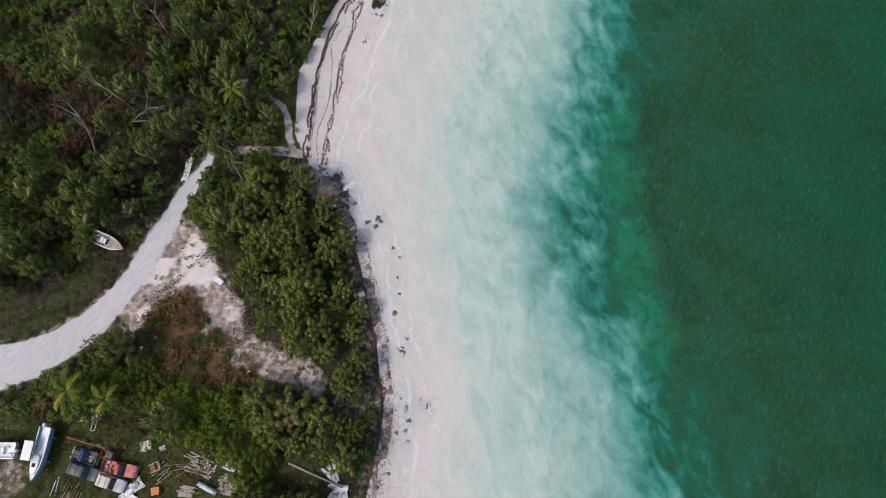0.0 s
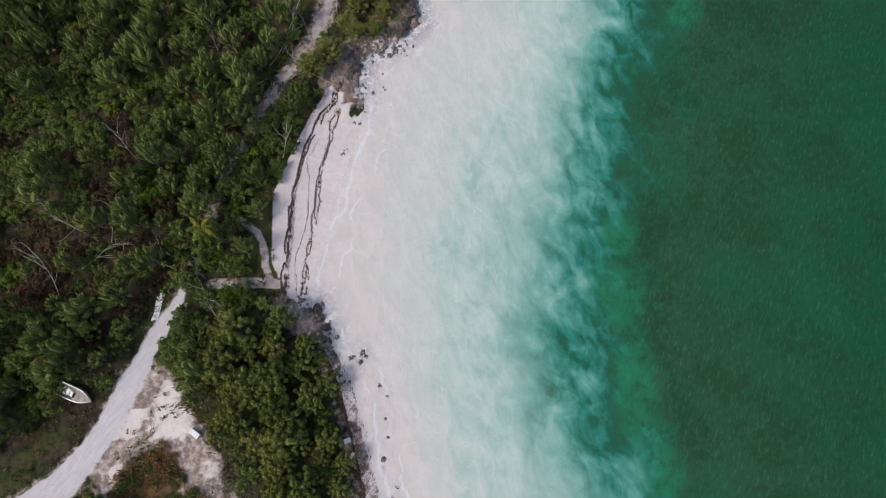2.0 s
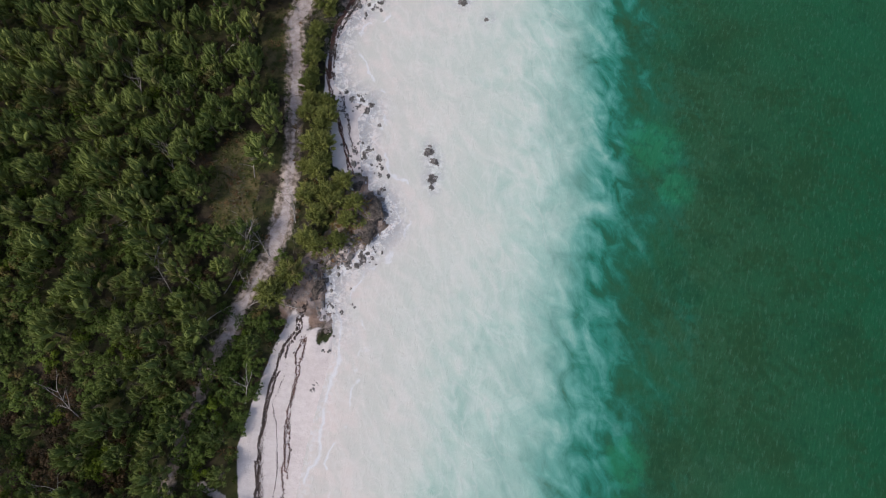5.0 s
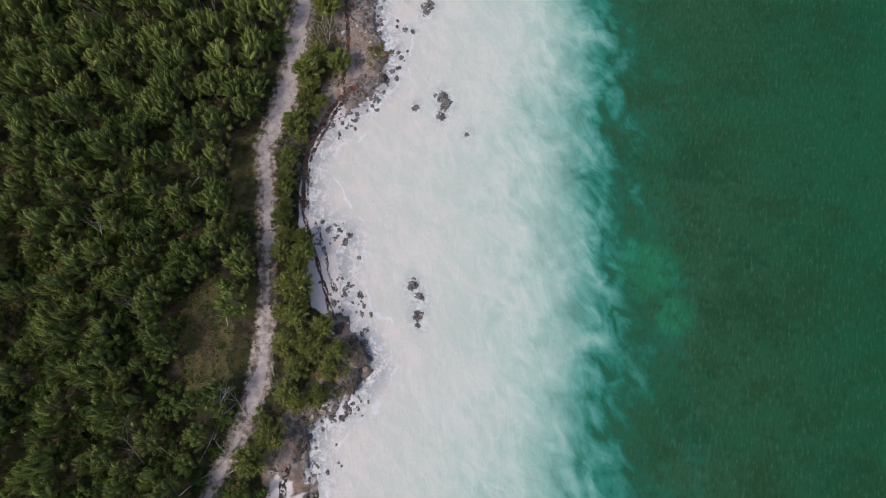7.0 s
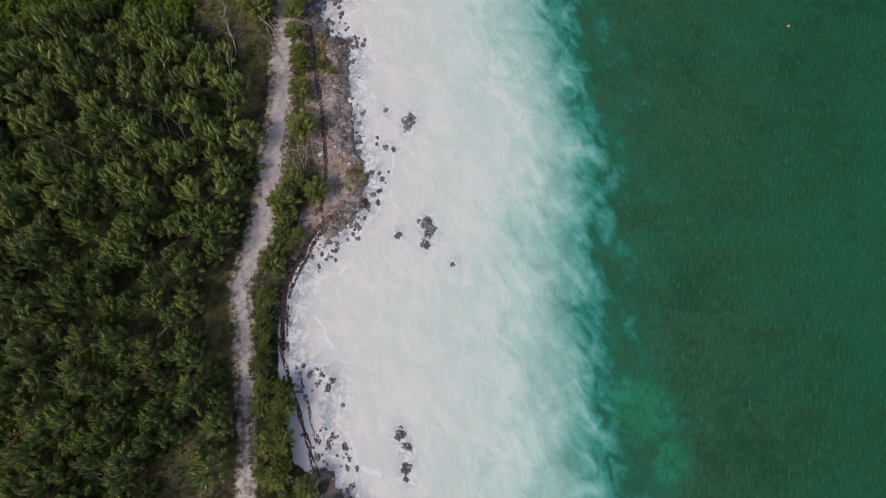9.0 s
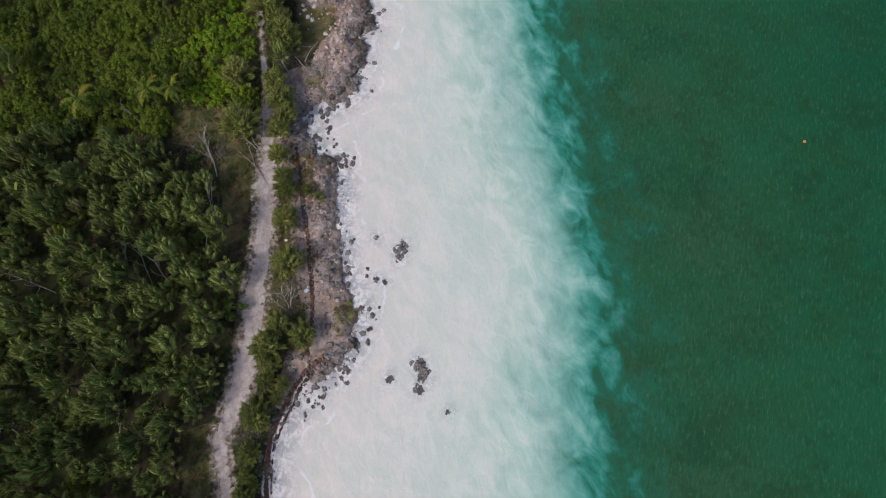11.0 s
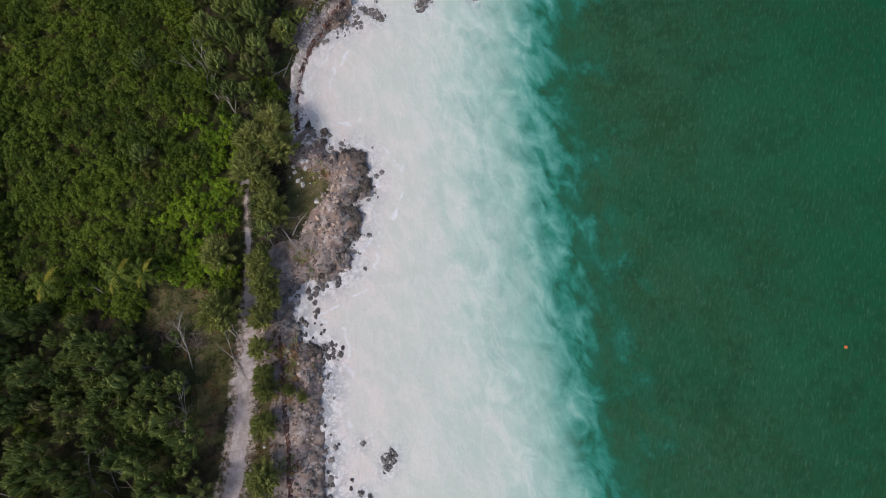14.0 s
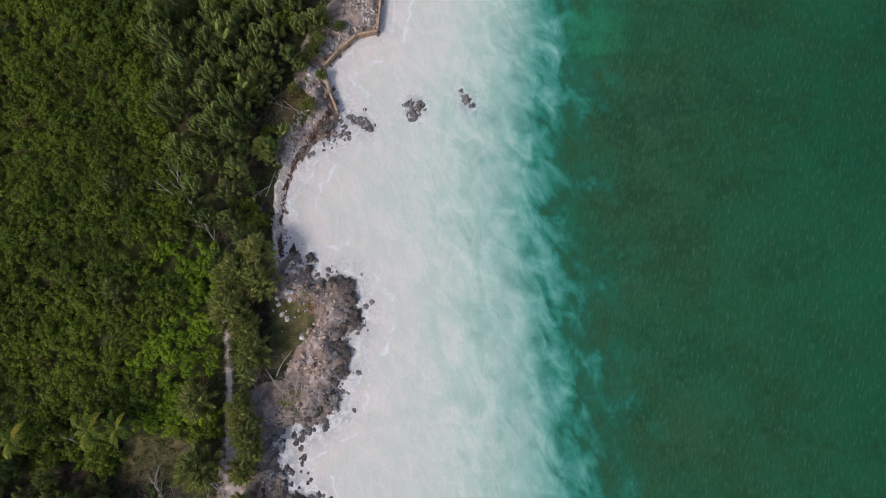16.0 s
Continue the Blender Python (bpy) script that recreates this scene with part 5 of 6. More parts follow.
def reef_mesh(seed, n=30, rings=12):
    """A low broken reef knob: peaks stand clear of the water, hollows lie under it."""
    verts, faces = [(0, 0, 0.25)], []
    for j in range(1, rings + 1):
        for k in range(n):
            a, r = 2 * math.pi * k / n, 1.25 * j / rings
            p = Vector((r * math.cos(a), r * math.sin(a), seed * 3.7))
            edge = 1.0 + 0.35 * noise.noise(Vector((math.cos(a) * 1.3, math.sin(a) * 1.3, seed * 2.9)))
            z = 0.5 * noise.fractal(p * 2.6, 0.7, 2.2, 5) + 0.40 - 0.62 * (r / edge) ** 3
            verts.append((p.x + 0.05 * noise.noise(p * 5), p.y, max(z, -0.7)))
    for k in range(n):
        faces.append((0, 1 + k, 1 + (k + 1) % n))
    for j in range(rings - 1):
        for k in range(n):
            a, b = 1 + j * n + k, 1 + j * n + (k + 1) % n
            faces += [(a, a + n, b + n), (a, b + n, b)]
    return mesh_of("sea_rock", verts, faces, WET_ROCK)


SEA_ROCK_MESHES = [reef_mesh(k) for k in range(6)]
for k, (rx, ry, r) in enumerate(SEA_ROCKS):
    ob = tagged(new("sea_rock", SEA_ROCK_MESHES[k % 6]), "jagged dark wet rock awash in milky water", "rock", "rocks in the shallows")
    ob.matrix_basis = pose(rx, ry, -0.10 if ry > 15 else -0.2, 0, 0, k * 73) @ Matrix.Diagonal((r * 1.1, r * 1.25, 0.7 * r ** 0.5, 1))

CRAG_MESHES = [rock_mesh("limestone_crag", 20 + k, 1.0, 1.0, 0.5, ROCK, 4, 0.4) for k in range(4)]
CRAGS = [(18.0, 196.4, 1.7, 1.9), (18.7, 194.6, 1.1, 1.3), (16.9, 197.3, 1.0, 0.9), (18.6, 191.6, 1.6, 1.5), (17.2, 190.6, 1.3, 1.1), (19.3, 192.2, 0.8, 0.9), (16.6, 186.6, 1.3, 1.7), (16.1, 184.4, 1.0, 1.3), (15.0, 183.0, 0.9, 0.8), (13.9, 180.4, 1.2, 1.2),
         (12.4, 179.0, 1.0, 0.7), (10.6, 178.2, 0.9, 0.6), (15.8, 188.2, 0.9, 0.7), (13.6, 201.9, 0.7, 0.6), (13.4, 200.2, 0.5, 0.6), (-2.6, 90.2, 1.4, 2.2), (-3.8, 86.6, 1.9, 1.4),
         (-5.2, 94.0, 1.2, 1.4), (-17.6, 37.4, 0.7, 0.9), (-16.2, 34.6, 0.6, 0.7), (-17.0, 36.0, 0.5, 0.6), (7.6, 136.2, 0.8, 0.9), (8.0, 166.4, 1.4, 1.5), (-12.4, 78.0, 1.0, 1.8), (18.6, 222.4, 1.4, 0.9)]
for k, (rx, ry, a, b) in enumerate(CRAGS):
    ob = tagged(new("limestone_crag", CRAG_MESHES[k % 4]), "pitted brown limestone crag at the water's edge", "rock", "crags of the rocky point")
    ob.matrix_basis = pose(rx, ry, max(0.1, zat(rx, ry) - 0.35), 0, 0, k * 61) @ Matrix.Diagonal((a, b, 1.3, 1))

PALE_MESHES = [rock_mesh("pale_boulder", 40 + k, 1.0, 0.85, 0.6, PALE_ROCK, 2, 0.3) for k in range(4)]
for k, (rx, ry, r) in enumerate(((15.7, 195.5, 0.4), (16.6, 195.7, 0.45), (16.8, 194.5, 0.4), (16.4, 193.5, 0.45), (15.3, 194.4, 0.35), (14.3, 192.0, 0.5), (15.1, 193.4, 0.4), (13.4, 190.5, 0.5), (14.6, 189.4, 0.45), (12.4, 188.6, 0.6), (11.2, 187.2, 0.55), (13.0, 186.6, 0.4),
                                  (10.2, 185.6, 0.5), (11.8, 199.6, 0.5), (12.8, 200.4, 0.4))):
    ob = tagged(new("pale_boulder", PALE_MESHES[k % 4]), "pale tan boulder resting on the rock ledge", "boulder", "pale boulders on the point")
    ob.matrix_basis = pose(rx, ry, zat(rx, ry) + r * 0.25, 0, 0, k * 47) @ Matrix.Diagonal((r * 0.85, r * 0.65, r * 0.8, 1))


rng = np.random.default_rng(55)
for k in range(18):
    u = rng.uniform(0, 1)
    rx, ry, r = 11.6 + 4.6 * u + rng.normal(0, 0.9), 184.5 + 11.5 * u + rng.normal(0, 0.9), rng.uniform(0.2, 0.46)
    ob = tagged(new("pale_boulder", PALE_MESHES[k % 4]), "pale tan boulder resting on the rock ledge", "boulder", "pale boulders on the point")
    ob.matrix_basis = pose(rx, ry, zat(rx, ry) + r * 0.2, 0, 0, k * 71) @ Matrix.Diagonal((r, r * 0.8, r * 0.8, 1))


def rubble():
    """Broken rock along the foot of the ledge and in the wash."""
    rng = np.random.default_rng(91)
    far = np.r_[0, np.cumsum(np.hypot(*np.diff(SHORE[2:-2], axis=0).T))]
    s = rng.uniform(0, far[-1], 9000)
    x, y = np.interp(s, far, SHORE[2:-2, 0]), np.interp(s, far, SHORE[2:-2, 1])
    x, y = x + rng.normal(-0.3, 1.2, len(s)), y + rng.normal(0, 1.2, len(s))
    rocky = np.interp(y, ROCKY_Y, ROCKY)
    keep = (rng.random(len(s)) < rocky ** 1.5 * 0.9) & (fbm(x * 0.35, y * 0.35, 93) > 0.47) & (y < 232)
    x, y = x[keep], y[keep]
    z = np.maximum(ground_z(x, y) - 0.05, -0.14)
    size = rng.uniform(0.10, 0.38, len(x)) * np.where(rng.random(len(x)) < 0.12, 1.7, 1)
    forms = []
    for k in range(5):
        me = rock_mesh("form", 60 + k, 1.0, 0.9, 0.5, WET_ROCK, 1, 0.5)
        v = np.array([q.co[:] for q in me.vertices])
        f = np.array([p.vertices[:] for p in me.polygons])
        forms.append((v, f))
        bpy.data.meshes.remove(me)
    verts, faces, n = [], [], 0
    for i in range(len(x)):
        v, f = forms[i % 5]
        a = rng.uniform(0, 6.28)
        q = np.stack([v[:, 0] * math.cos(a) - v[:, 1] * math.sin(a), v[:, 0] * math.sin(a) + v[:, 1] * math.cos(a), v[:, 2]], 1) * size[i] + (x[i], y[i], z[i])
        verts.append(q), faces.append(f + n)
        n += len(v)
    # low broken shelf just off the ledge
    s = rng.uniform(0, far[-1], 1700)
    x, y = np.interp(s, far, SHORE[2:-2, 0]) + rng.uniform(-0.3, 4.6, len(s)), np.interp(s, far, SHORE[2:-2, 1]) + rng.normal(0, 0.6, len(s))
    on = ((y > 33) & (y < 39) & (rng.random(len(y)) < 0.35)) | ((y > 74) & (y < 84)) | ((y > 93) & (y < 113)) | ((y > 126) & (y < 180)) | ((y > 219) & (y < 225))
    keep = on & (fbm(x * 0.3, y * 0.3, 94) > 0.49) & (inland(x, y) > -5.0) & (inland(x, y) < np.where((y > 93) & (y < 113), -0.6, -0.1))
    reefs = []
    for k in range(6):
        me = reef_mesh(30 + k, 18, 7)
        reefs.append((np.array([q.co[:] for q in me.vertices]), np.array([p.vertices[:] for p in me.polygons])))
        bpy.data.meshes.remove(me)
    for i in np.flatnonzero(keep):
        v, f = reefs[i % 6]
        r, a = rng.uniform(0.16, 0.55), rng.uniform(0, 6.28)
        q = np.stack([(v[:, 0] * math.cos(a) - v[:, 1] * math.sin(a)) * r, (v[:, 0] * math.sin(a) + v[:, 1] * math.cos(a)) * r * 1.2, v[:, 2] * 0.46 - (0.0 if 134 < y[i] < 178 else 0.10)], 1) + (x[i], y[i], 0)
        verts.append(q), faces.append(f + n)
        n += len(v)
    me = mesh_of("shore_rubble", np.concatenate(verts), np.concatenate(faces), WET_ROCK)
    tagged(new("shore_rubble", me), "broken dark wet rock along the waterline", "rubble", kind="stuff")


def ledge_stones():
    """Loose and half-bedded stones over the rock ledge."""
    rng = np.random.default_rng(95)
    far = np.r_[0, np.cumsum(np.hypot(*np.diff(SHORE[2:-2], axis=0).T))]
    s = rng.uniform(0, far[-1], 15000)
    x, y = np.interp(s, far, SHORE[2:-2, 0]) - rng.uniform(-0.5, 8.5, len(s)), np.interp(s, far, SHORE[2:-2, 1]) + rng.normal(0, 1.0, len(s))
    d = inland(x, y)
    rocky = np.interp(y, ROCKY_Y, ROCKY)
    keep = (d > 0.3) & (d < 9) & (rng.random(len(s)) < rocky ** 2 * 0.95) & (x > np.interp(y, EDGE_Y, EDGE_X) - 0.5) & (fbm(x * 0.4, y * 0.4, 97) > 0.42) & ~((y > 183) & (y < 199) & (x > 15.6))
    x, y = x[keep], y[keep]
    z = ground_z(x, y)
    size = rng.uniform(0.06, 0.26, len(x)) * np.where(rng.random(len(x)) < 0.10, 2.2, 1) * np.where((y > 180) & (y < 200), 0.85, 1)
    stones("ledge_stones", x, y, z, size, rng, STONES, "loose pinkish-brown stones strewn over the rock ledge")


def stones(name, x, y, z, size, rng, material, label):
    n = len(x)
    a = rng.uniform(0, 6.28, n)
    base = np.array([(-1, -0.7, -0.3), (0.2, -1, -0.3), (1, -0.2, -0.3), (0.8, 0.8, -0.3), (-0.4, 1, -0.3), (-1, 0.3, -0.3), (-0.6, -0.4, 0.35), (0.3, -0.6, 0.4), (0.6, 0.3, 0.38), (-0.3, 0.5, 0.32)])
    shape = base[None] * rng.uniform(0.65, 1.35, (n, 10, 3)) * size[:, None, None]
    v = np.stack([shape[..., 0] * np.cos(a)[:, None] - shape[..., 1] * np.sin(a)[:, None] + x[:, None], shape[..., 0] * np.sin(a)[:, None] + shape[..., 1] * np.cos(a)[:, None] + y[:, None], shape[..., 2] + z[:, None]], -1)
    tri = np.array([(0, 1, 7), (0, 7, 6), (1, 2, 7), (2, 8, 7), (2, 3, 8), (3, 4, 9), (3, 9, 8), (4, 5, 9), (5, 0, 6), (5, 6, 9), (6, 7, 8), (6, 8, 9)])
    me = mesh_of(name, v.reshape(-1, 3), (tri[None] + np.arange(n)[:, None, None] * 10).reshape(-1, 3), material)
    tagged(new(name, me), label, "stones", kind="stuff")


def pale_rubble():
    """Pale broken stone tipped behind the sea wall and along the top of the beach."""
    rng = np.random.default_rng(96)
    line = np.array([(28.6, 250), (27.6, 243), (27.0, 240.2), (24.5, 239.4), (22.2, 237.2), (19.6, 234.6), (17.8, 232), (17.2, 228), (16.5, 225.5), (14.2, 222.7), (12.4, 218.8), (11.0, 215.4), (9.8, 211), (9.4, 206)])
    far = np.r_[0, np.cumsum(np.hypot(*np.diff(line, axis=0).T))]
    s = rng.uniform(0, far[-1], 2600)
    wide = np.interp(s, far, [1.4, 1.6, 1.6, 1.1, 0.8, 0.7, 0.6, 0.5, 0.6, 0.7, 0.45, 0.4, 0.4, 0.4])
    x, y = np.interp(s, far, line[:, 0]) + rng.normal(0, 1, len(s)) * wide, np.interp(s, far, line[:, 1]) + rng.normal(0, 1, len(s)) * wide
    keep = fbm(x * 0.5, y * 0.5, 98) > 0.42
    x, y = x[keep], y[keep]
    stones("pale_rubble", x, y, ground_z(x, y), rng.uniform(0.07, 0.30, len(x)), rng, PALE_RUBBLE, "pale grey and tan rubble tipped behind timber wall")


rubble()
ledge_stones()
pale_rubble()


# ---- things: paints ----
WHITE = worn("chalky_white_paint", (0.62, 0.62, 0.62), (0.80, 0.80, 0.79), 1.5, 0.5, 0.01)
GELCOAT = worn("white_gelcoat", (0.68, 0.68, 0.68), (0.82, 0.82, 0.82), 0.8, 0.3, 0.004)
PALE_BLUE = worn("pale_blue_gelcoat", (0.20, 0.36, 0.62), (0.28, 0.46, 0.72), 0.8, 0.3, 0.004)
DARK_RUBBER = worn("rubber", (0.012, 0.012, 0.012), (0.035, 0.033, 0.03), 6, 0.85)
CHROME = worn("dull_steel", (0.35, 0.35, 0.36), (0.55, 0.55, 0.56), 6, 0.4, 0.005, 0.5, 0.8)
RED_PAINT = worn("faded_red_paint", (0.30, 0.045, 0.035), (0.42, 0.10, 0.085), 1.6, 0.45, 0.006)
PINK_PAINT = worn("sun_bleached_red_paint", (0.42, 0.12, 0.11), (0.52, 0.20, 0.19), 1.6, 0.5, 0.006)
BLUE_PAINT = worn("faded_blue_paint", (0.035, 0.085, 0.27), (0.07, 0.14, 0.36), 1.6, 0.45, 0.006)
GREEN_PAINT = worn("dark_green_grey_paint", (0.035, 0.05, 0.05), (0.07, 0.085, 0.085), 1.6, 0.4, 0.006)
BEIGE_PAINT = worn("beige_paint", (0.50, 0.43, 0.37), (0.62, 0.55, 0.48), 1.6, 0.45, 0.006)
SILVER_PAINT = worn("silver_paint", (0.34, 0.35, 0.38), (0.48, 0.49, 0.52), 1.6, 0.4, 0.006)
RUST_METAL = worn("rusty_steel", (0.12, 0.04, 0.022), (0.27, 0.10, 0.055), 3.0, 0.85)
CONCRETE = worn("broken_concrete", (0.38, 0.36, 0.35), (0.60, 0.57, 0.56), 1.8, 0.9, 0.03)
ORANGE = worn("orange_plastic", (0.50, 0.13, 0.03), (0.62, 0.22, 0.07), 2.0, 0.5)
GREY_TIMBER = worn("weathered_timber", (0.24, 0.20, 0.17), (0.45, 0.39, 0.35), 2.2, 0.9)
TAN_TIMBER = worn("weathered_tan_timber", (0.27, 0.175, 0.11), (0.48, 0.34, 0.225), 1.4, 0.85)
ENGINE = worn("greasy_metal", (0.03, 0.03, 0.032), (0.16, 0.15, 0.14), 6, 0.6, 0.03)
SHEET = worn("grey_white_sheet_metal", (0.46, 0.50, 0.54), (0.70, 0.73, 0.76), 1.0, 0.5)


def glass_material():
    m = Nodes("tinted_car_glass")
    m.put(m.bsdf.inputs["Transmission Weight"], 0.25)
    return m.done(m.mix(m.ramp(m.noise(2.0), 0.35, 0.65), (0.02, 0.028, 0.032), (0.05, 0.065, 0.07)), 0.12, specular=0.5)


GLASS = glass_material()


# ---- vehicles ----
def ring_at(x, half, low, high, n=5, round_=0.12):
    """A rounded cross-section at x, from the left foot over the top to the right foot."""
    pts = [(x, -half, low)]
    for k in range(n):
        a = math.pi - (math.pi / 2) * k / (n - 1)
        pts.append((x, -half + round_ + round_ * math.cos(a), high - round_ + round_ * math.sin(a)))
    for k in range(n):
        a = math.pi / 2 - (math.pi / 2) * k / (n - 1)
        pts.append((x, half - round_ + round_ * math.cos(a), high - round_ + round_ * math.sin(a)))
    return pts + [(x, half, low)]


def wheel(x, y, parent):
    bm = bmesh.new()
    bmesh.ops.create_cone(bm, cap_ends=True, segments=18, radius1=0.34, radius2=0.34, depth=0.22, matrix=pose(x, y, 0.34, 90, 0, 0))
    bmesh.ops.bevel(bm, geom=[e for e in bm.edges if e.calc_face_angle(0) > 1], offset=0.04, segments=2, affect="EDGES")
    tyre = part("wheel", bm, DARK_RUBBER, parent, "flat black tyre", True)
    bm = bmesh.new()
    bmesh.ops.create_cone(bm, cap_ends=True, segments=14, radius1=0.19, radius2=0.17, depth=0.24, matrix=pose(x, y, 0.34, 90, 0, 0))
    part("rim", bm, CHROME, tyre)


def lamps(ob, x, half, z, material):
    for y in (-half, half):
        bm = bmesh.new()
        box(bm, x, y, z, 0.08, 0.32, 0.16, bevel=0.02)
        part("headlight", bm, material, ob)


def vehicle(name, x, y, heading, length, paint, hood_paint, label, kind):
    """A derelict car or pickup, its front towards heading. kind: wagon, pickup or stripped."""
    ob = root(name, pose(x, y, zat(x, y) - 0.04, 0, 0, heading), label, "car" if kind == "wagon" else "pickup truck", "derelict vehicles in the yard")
    L, half = length / 2, 0.88
    for wx in (-L * 0.62, L * 0.60):
        for wy in (-half + 0.1, half - 0.1):
            wheel(wx, wy, ob)
    cab0, cab1 = (-L * 0.93, L * 0.30) if kind == "wagon" else (-L * 0.22, L * 0.34)
    bm = bmesh.new()
    loft(bm, [ring_at(cab0 - 0.02 if kind != "wagon" else -L, half * 0.97, 0.35, 0.95), ring_at(0, half, 0.32, 0.98), ring_at(cab1 + 0.1, half, 0.32, 0.98)])
    part("body", bm, paint, ob, "", True)
    bm = bmesh.new()
    if kind == "stripped":
        box(bm, L * 0.66, 0, 0.62, L * 0.5, 1.1, 0.35, bevel=0.06)
        for k in range(7):
            box(bm, L * (0.45 + 0.07 * k), (-1) ** k * 0.3, 0.85, 0.22, 0.3, 0.2, rz=k * 33, bevel=0.03)
        part("engine", bm, ENGINE, ob, "exposed greasy engine block")
    else:
        loft(bm, [ring_at(cab1 + 0.05, half * 0.99, 0.34, 0.97), ring_at(L * 0.75, half * 0.97, 0.34, 0.92), ring_at(L * 0.95, half * 0.90, 0.36, 0.84), ring_at(L, half * 0.78, 0.40, 0.72)])
        part("bonnet", bm, hood_paint, ob, "", True)
        lamps(ob, L * 0.97, 0.58, 0.66, CHROME)
    # cabin: pillars and glass, then the roof
    bm = bmesh.new()
    loft(bm, [ring_at(cab0, half * 0.93, 0.9, 1.0, 5, 0.05), ring_at(cab0 + 0.28, half * 0.82, 0.9, 1.48), ring_at(cab1 - 0.62, half * 0.82, 0.9, 1.50), ring_at(cab1, half * 0.94, 0.9, 1.0, 5, 0.05)])
    part("window", bm, GLASS, ob, "dark tinted glass", True)
    bm = bmesh.new()
    loft(bm, [ring_at(cab0 + 0.22, half * 0.80, 1.40, 1.47, 5, 0.03), ring_at(cab0 + 0.4, half * 0.84, 1.40, 1.56), ring_at(cab1 - 0.75, half * 0.84, 1.42, 1.57), ring_at(cab1 - 0.55, half * 0.80, 1.42, 1.49, 5, 0.03)])
    roof = part("roof", bm, paint, ob, "", True)
    if kind == "wagon":
        for k in range(2):
            bm = bmesh.new()
            rod(bm, (cab0 + 0.6 + k * 0.9, -0.6, 1.60), (cab0 + 0.6 + k * 0.9, 0.6, 1.60), 0.025)
            part("roof_bar", bm, DARK_RUBBER, roof)
    for y0 in (-half - 0.09, half + 0.09):
        bm = bmesh.new()
        box(bm, cab1 - 0.25, y0, 1.02, 0.12, 0.16, 0.13, bevel=0.03)
        part("wing_mirror", bm, DARK_RUBBER, ob)
    for x0 in (-L - 0.02, L + 0.02):
        bm = bmesh.new()
        box(bm, x0, 0, 0.45, 0.12, 1.6, 0.16, bevel=0.04)
        part("bumper", bm, CHROME if kind != "wagon" else DARK_RUBBER, ob)
    if kind in ("pickup", "stripped"):
        bm = bmesh.new()
        box(bm, (cab0 - L) / 2, 0, 0.60, L + cab0 - 0.02, 1.62, 0.06)
        for y0 in (-half + 0.05, half - 0.05):
            box(bm, (cab0 - L) / 2, y0, 0.78, L + cab0 - 0.04, 0.10, 0.42, bevel=0.03)
        box(bm, -L + 0.05, 0, 0.78, 0.07, 1.55, 0.40, bevel=0.02)
        bed = part("cargo_bed", bm, paint if kind == "pickup" else ENGINE, ob)
        rng = np.random.default_rng(int(abs(x) * 10))
        for k in range(9):
            bm = bmesh.new()
            box(bm, (cab0 - L) / 2 + rng.uniform(-0.5, 0.5), rng.uniform(-0.55, 0.55), 0.74, rng.uniform(0.15, 0.5), rng.uniform(0.12, 0.35), 0.2, rz=rng.uniform(0, 90), bevel=0.02)
            part("scrap_piece", bm, (SHEET, ENGINE, RUST_METAL)[k % 3], bed)


vehicle("estate_car", -50.3, -7.55, -16.5, 4.9, GREEN_PAINT, GREEN_PAINT, "dark green-grey estate car rusting on grass", "wagon")
vehicle("pickup_truck", -45.4, -7.2, -10.5, 5.0, RED_PAINT, PINK_PAINT, "faded red pickup truck with scrap in its bed", "pickup")
vehicle("saloon_car", -46.3, -9.05, -16.5, 4.2, BEIGE_PAINT, SILVER_PAINT, "beige car with silver bonnet parked on grass", "wagon")
vehicle("stripped_truck", -50.6, -5.5, 166, 3.9, BLUE_PAINT, BLUE_PAINT, "stripped blue pickup truck with bare engine", "stripped")


# ---- boats ----
def hull_rings(L, beam, deep, n=11, flare=0.12):
    rings = []
    for k in range(n):
        u = k / (n - 1)
        w = beam / 2 * (1 - max(0.0, (u - 0.45) / 0.55) ** 2.2) + 0.02
        keel = 0.04 + deep * 0.75 * max(0.0, (u - 0.6) / 0.4) ** 2
        sheer = deep * (1 + 0.16 * u * u)
        x = -L / 2 + L * u
        rings.append([(x, -w, sheer), (x, -w * 0.97, sheer * 0.7), (x, -w * (1 - flare), keel + 0.18), (x, 0, keel), (x, w * (1 - flare), keel + 0.18), (x, w * 0.97, sheer * 0.7), (x, w, sheer)])
    return rings


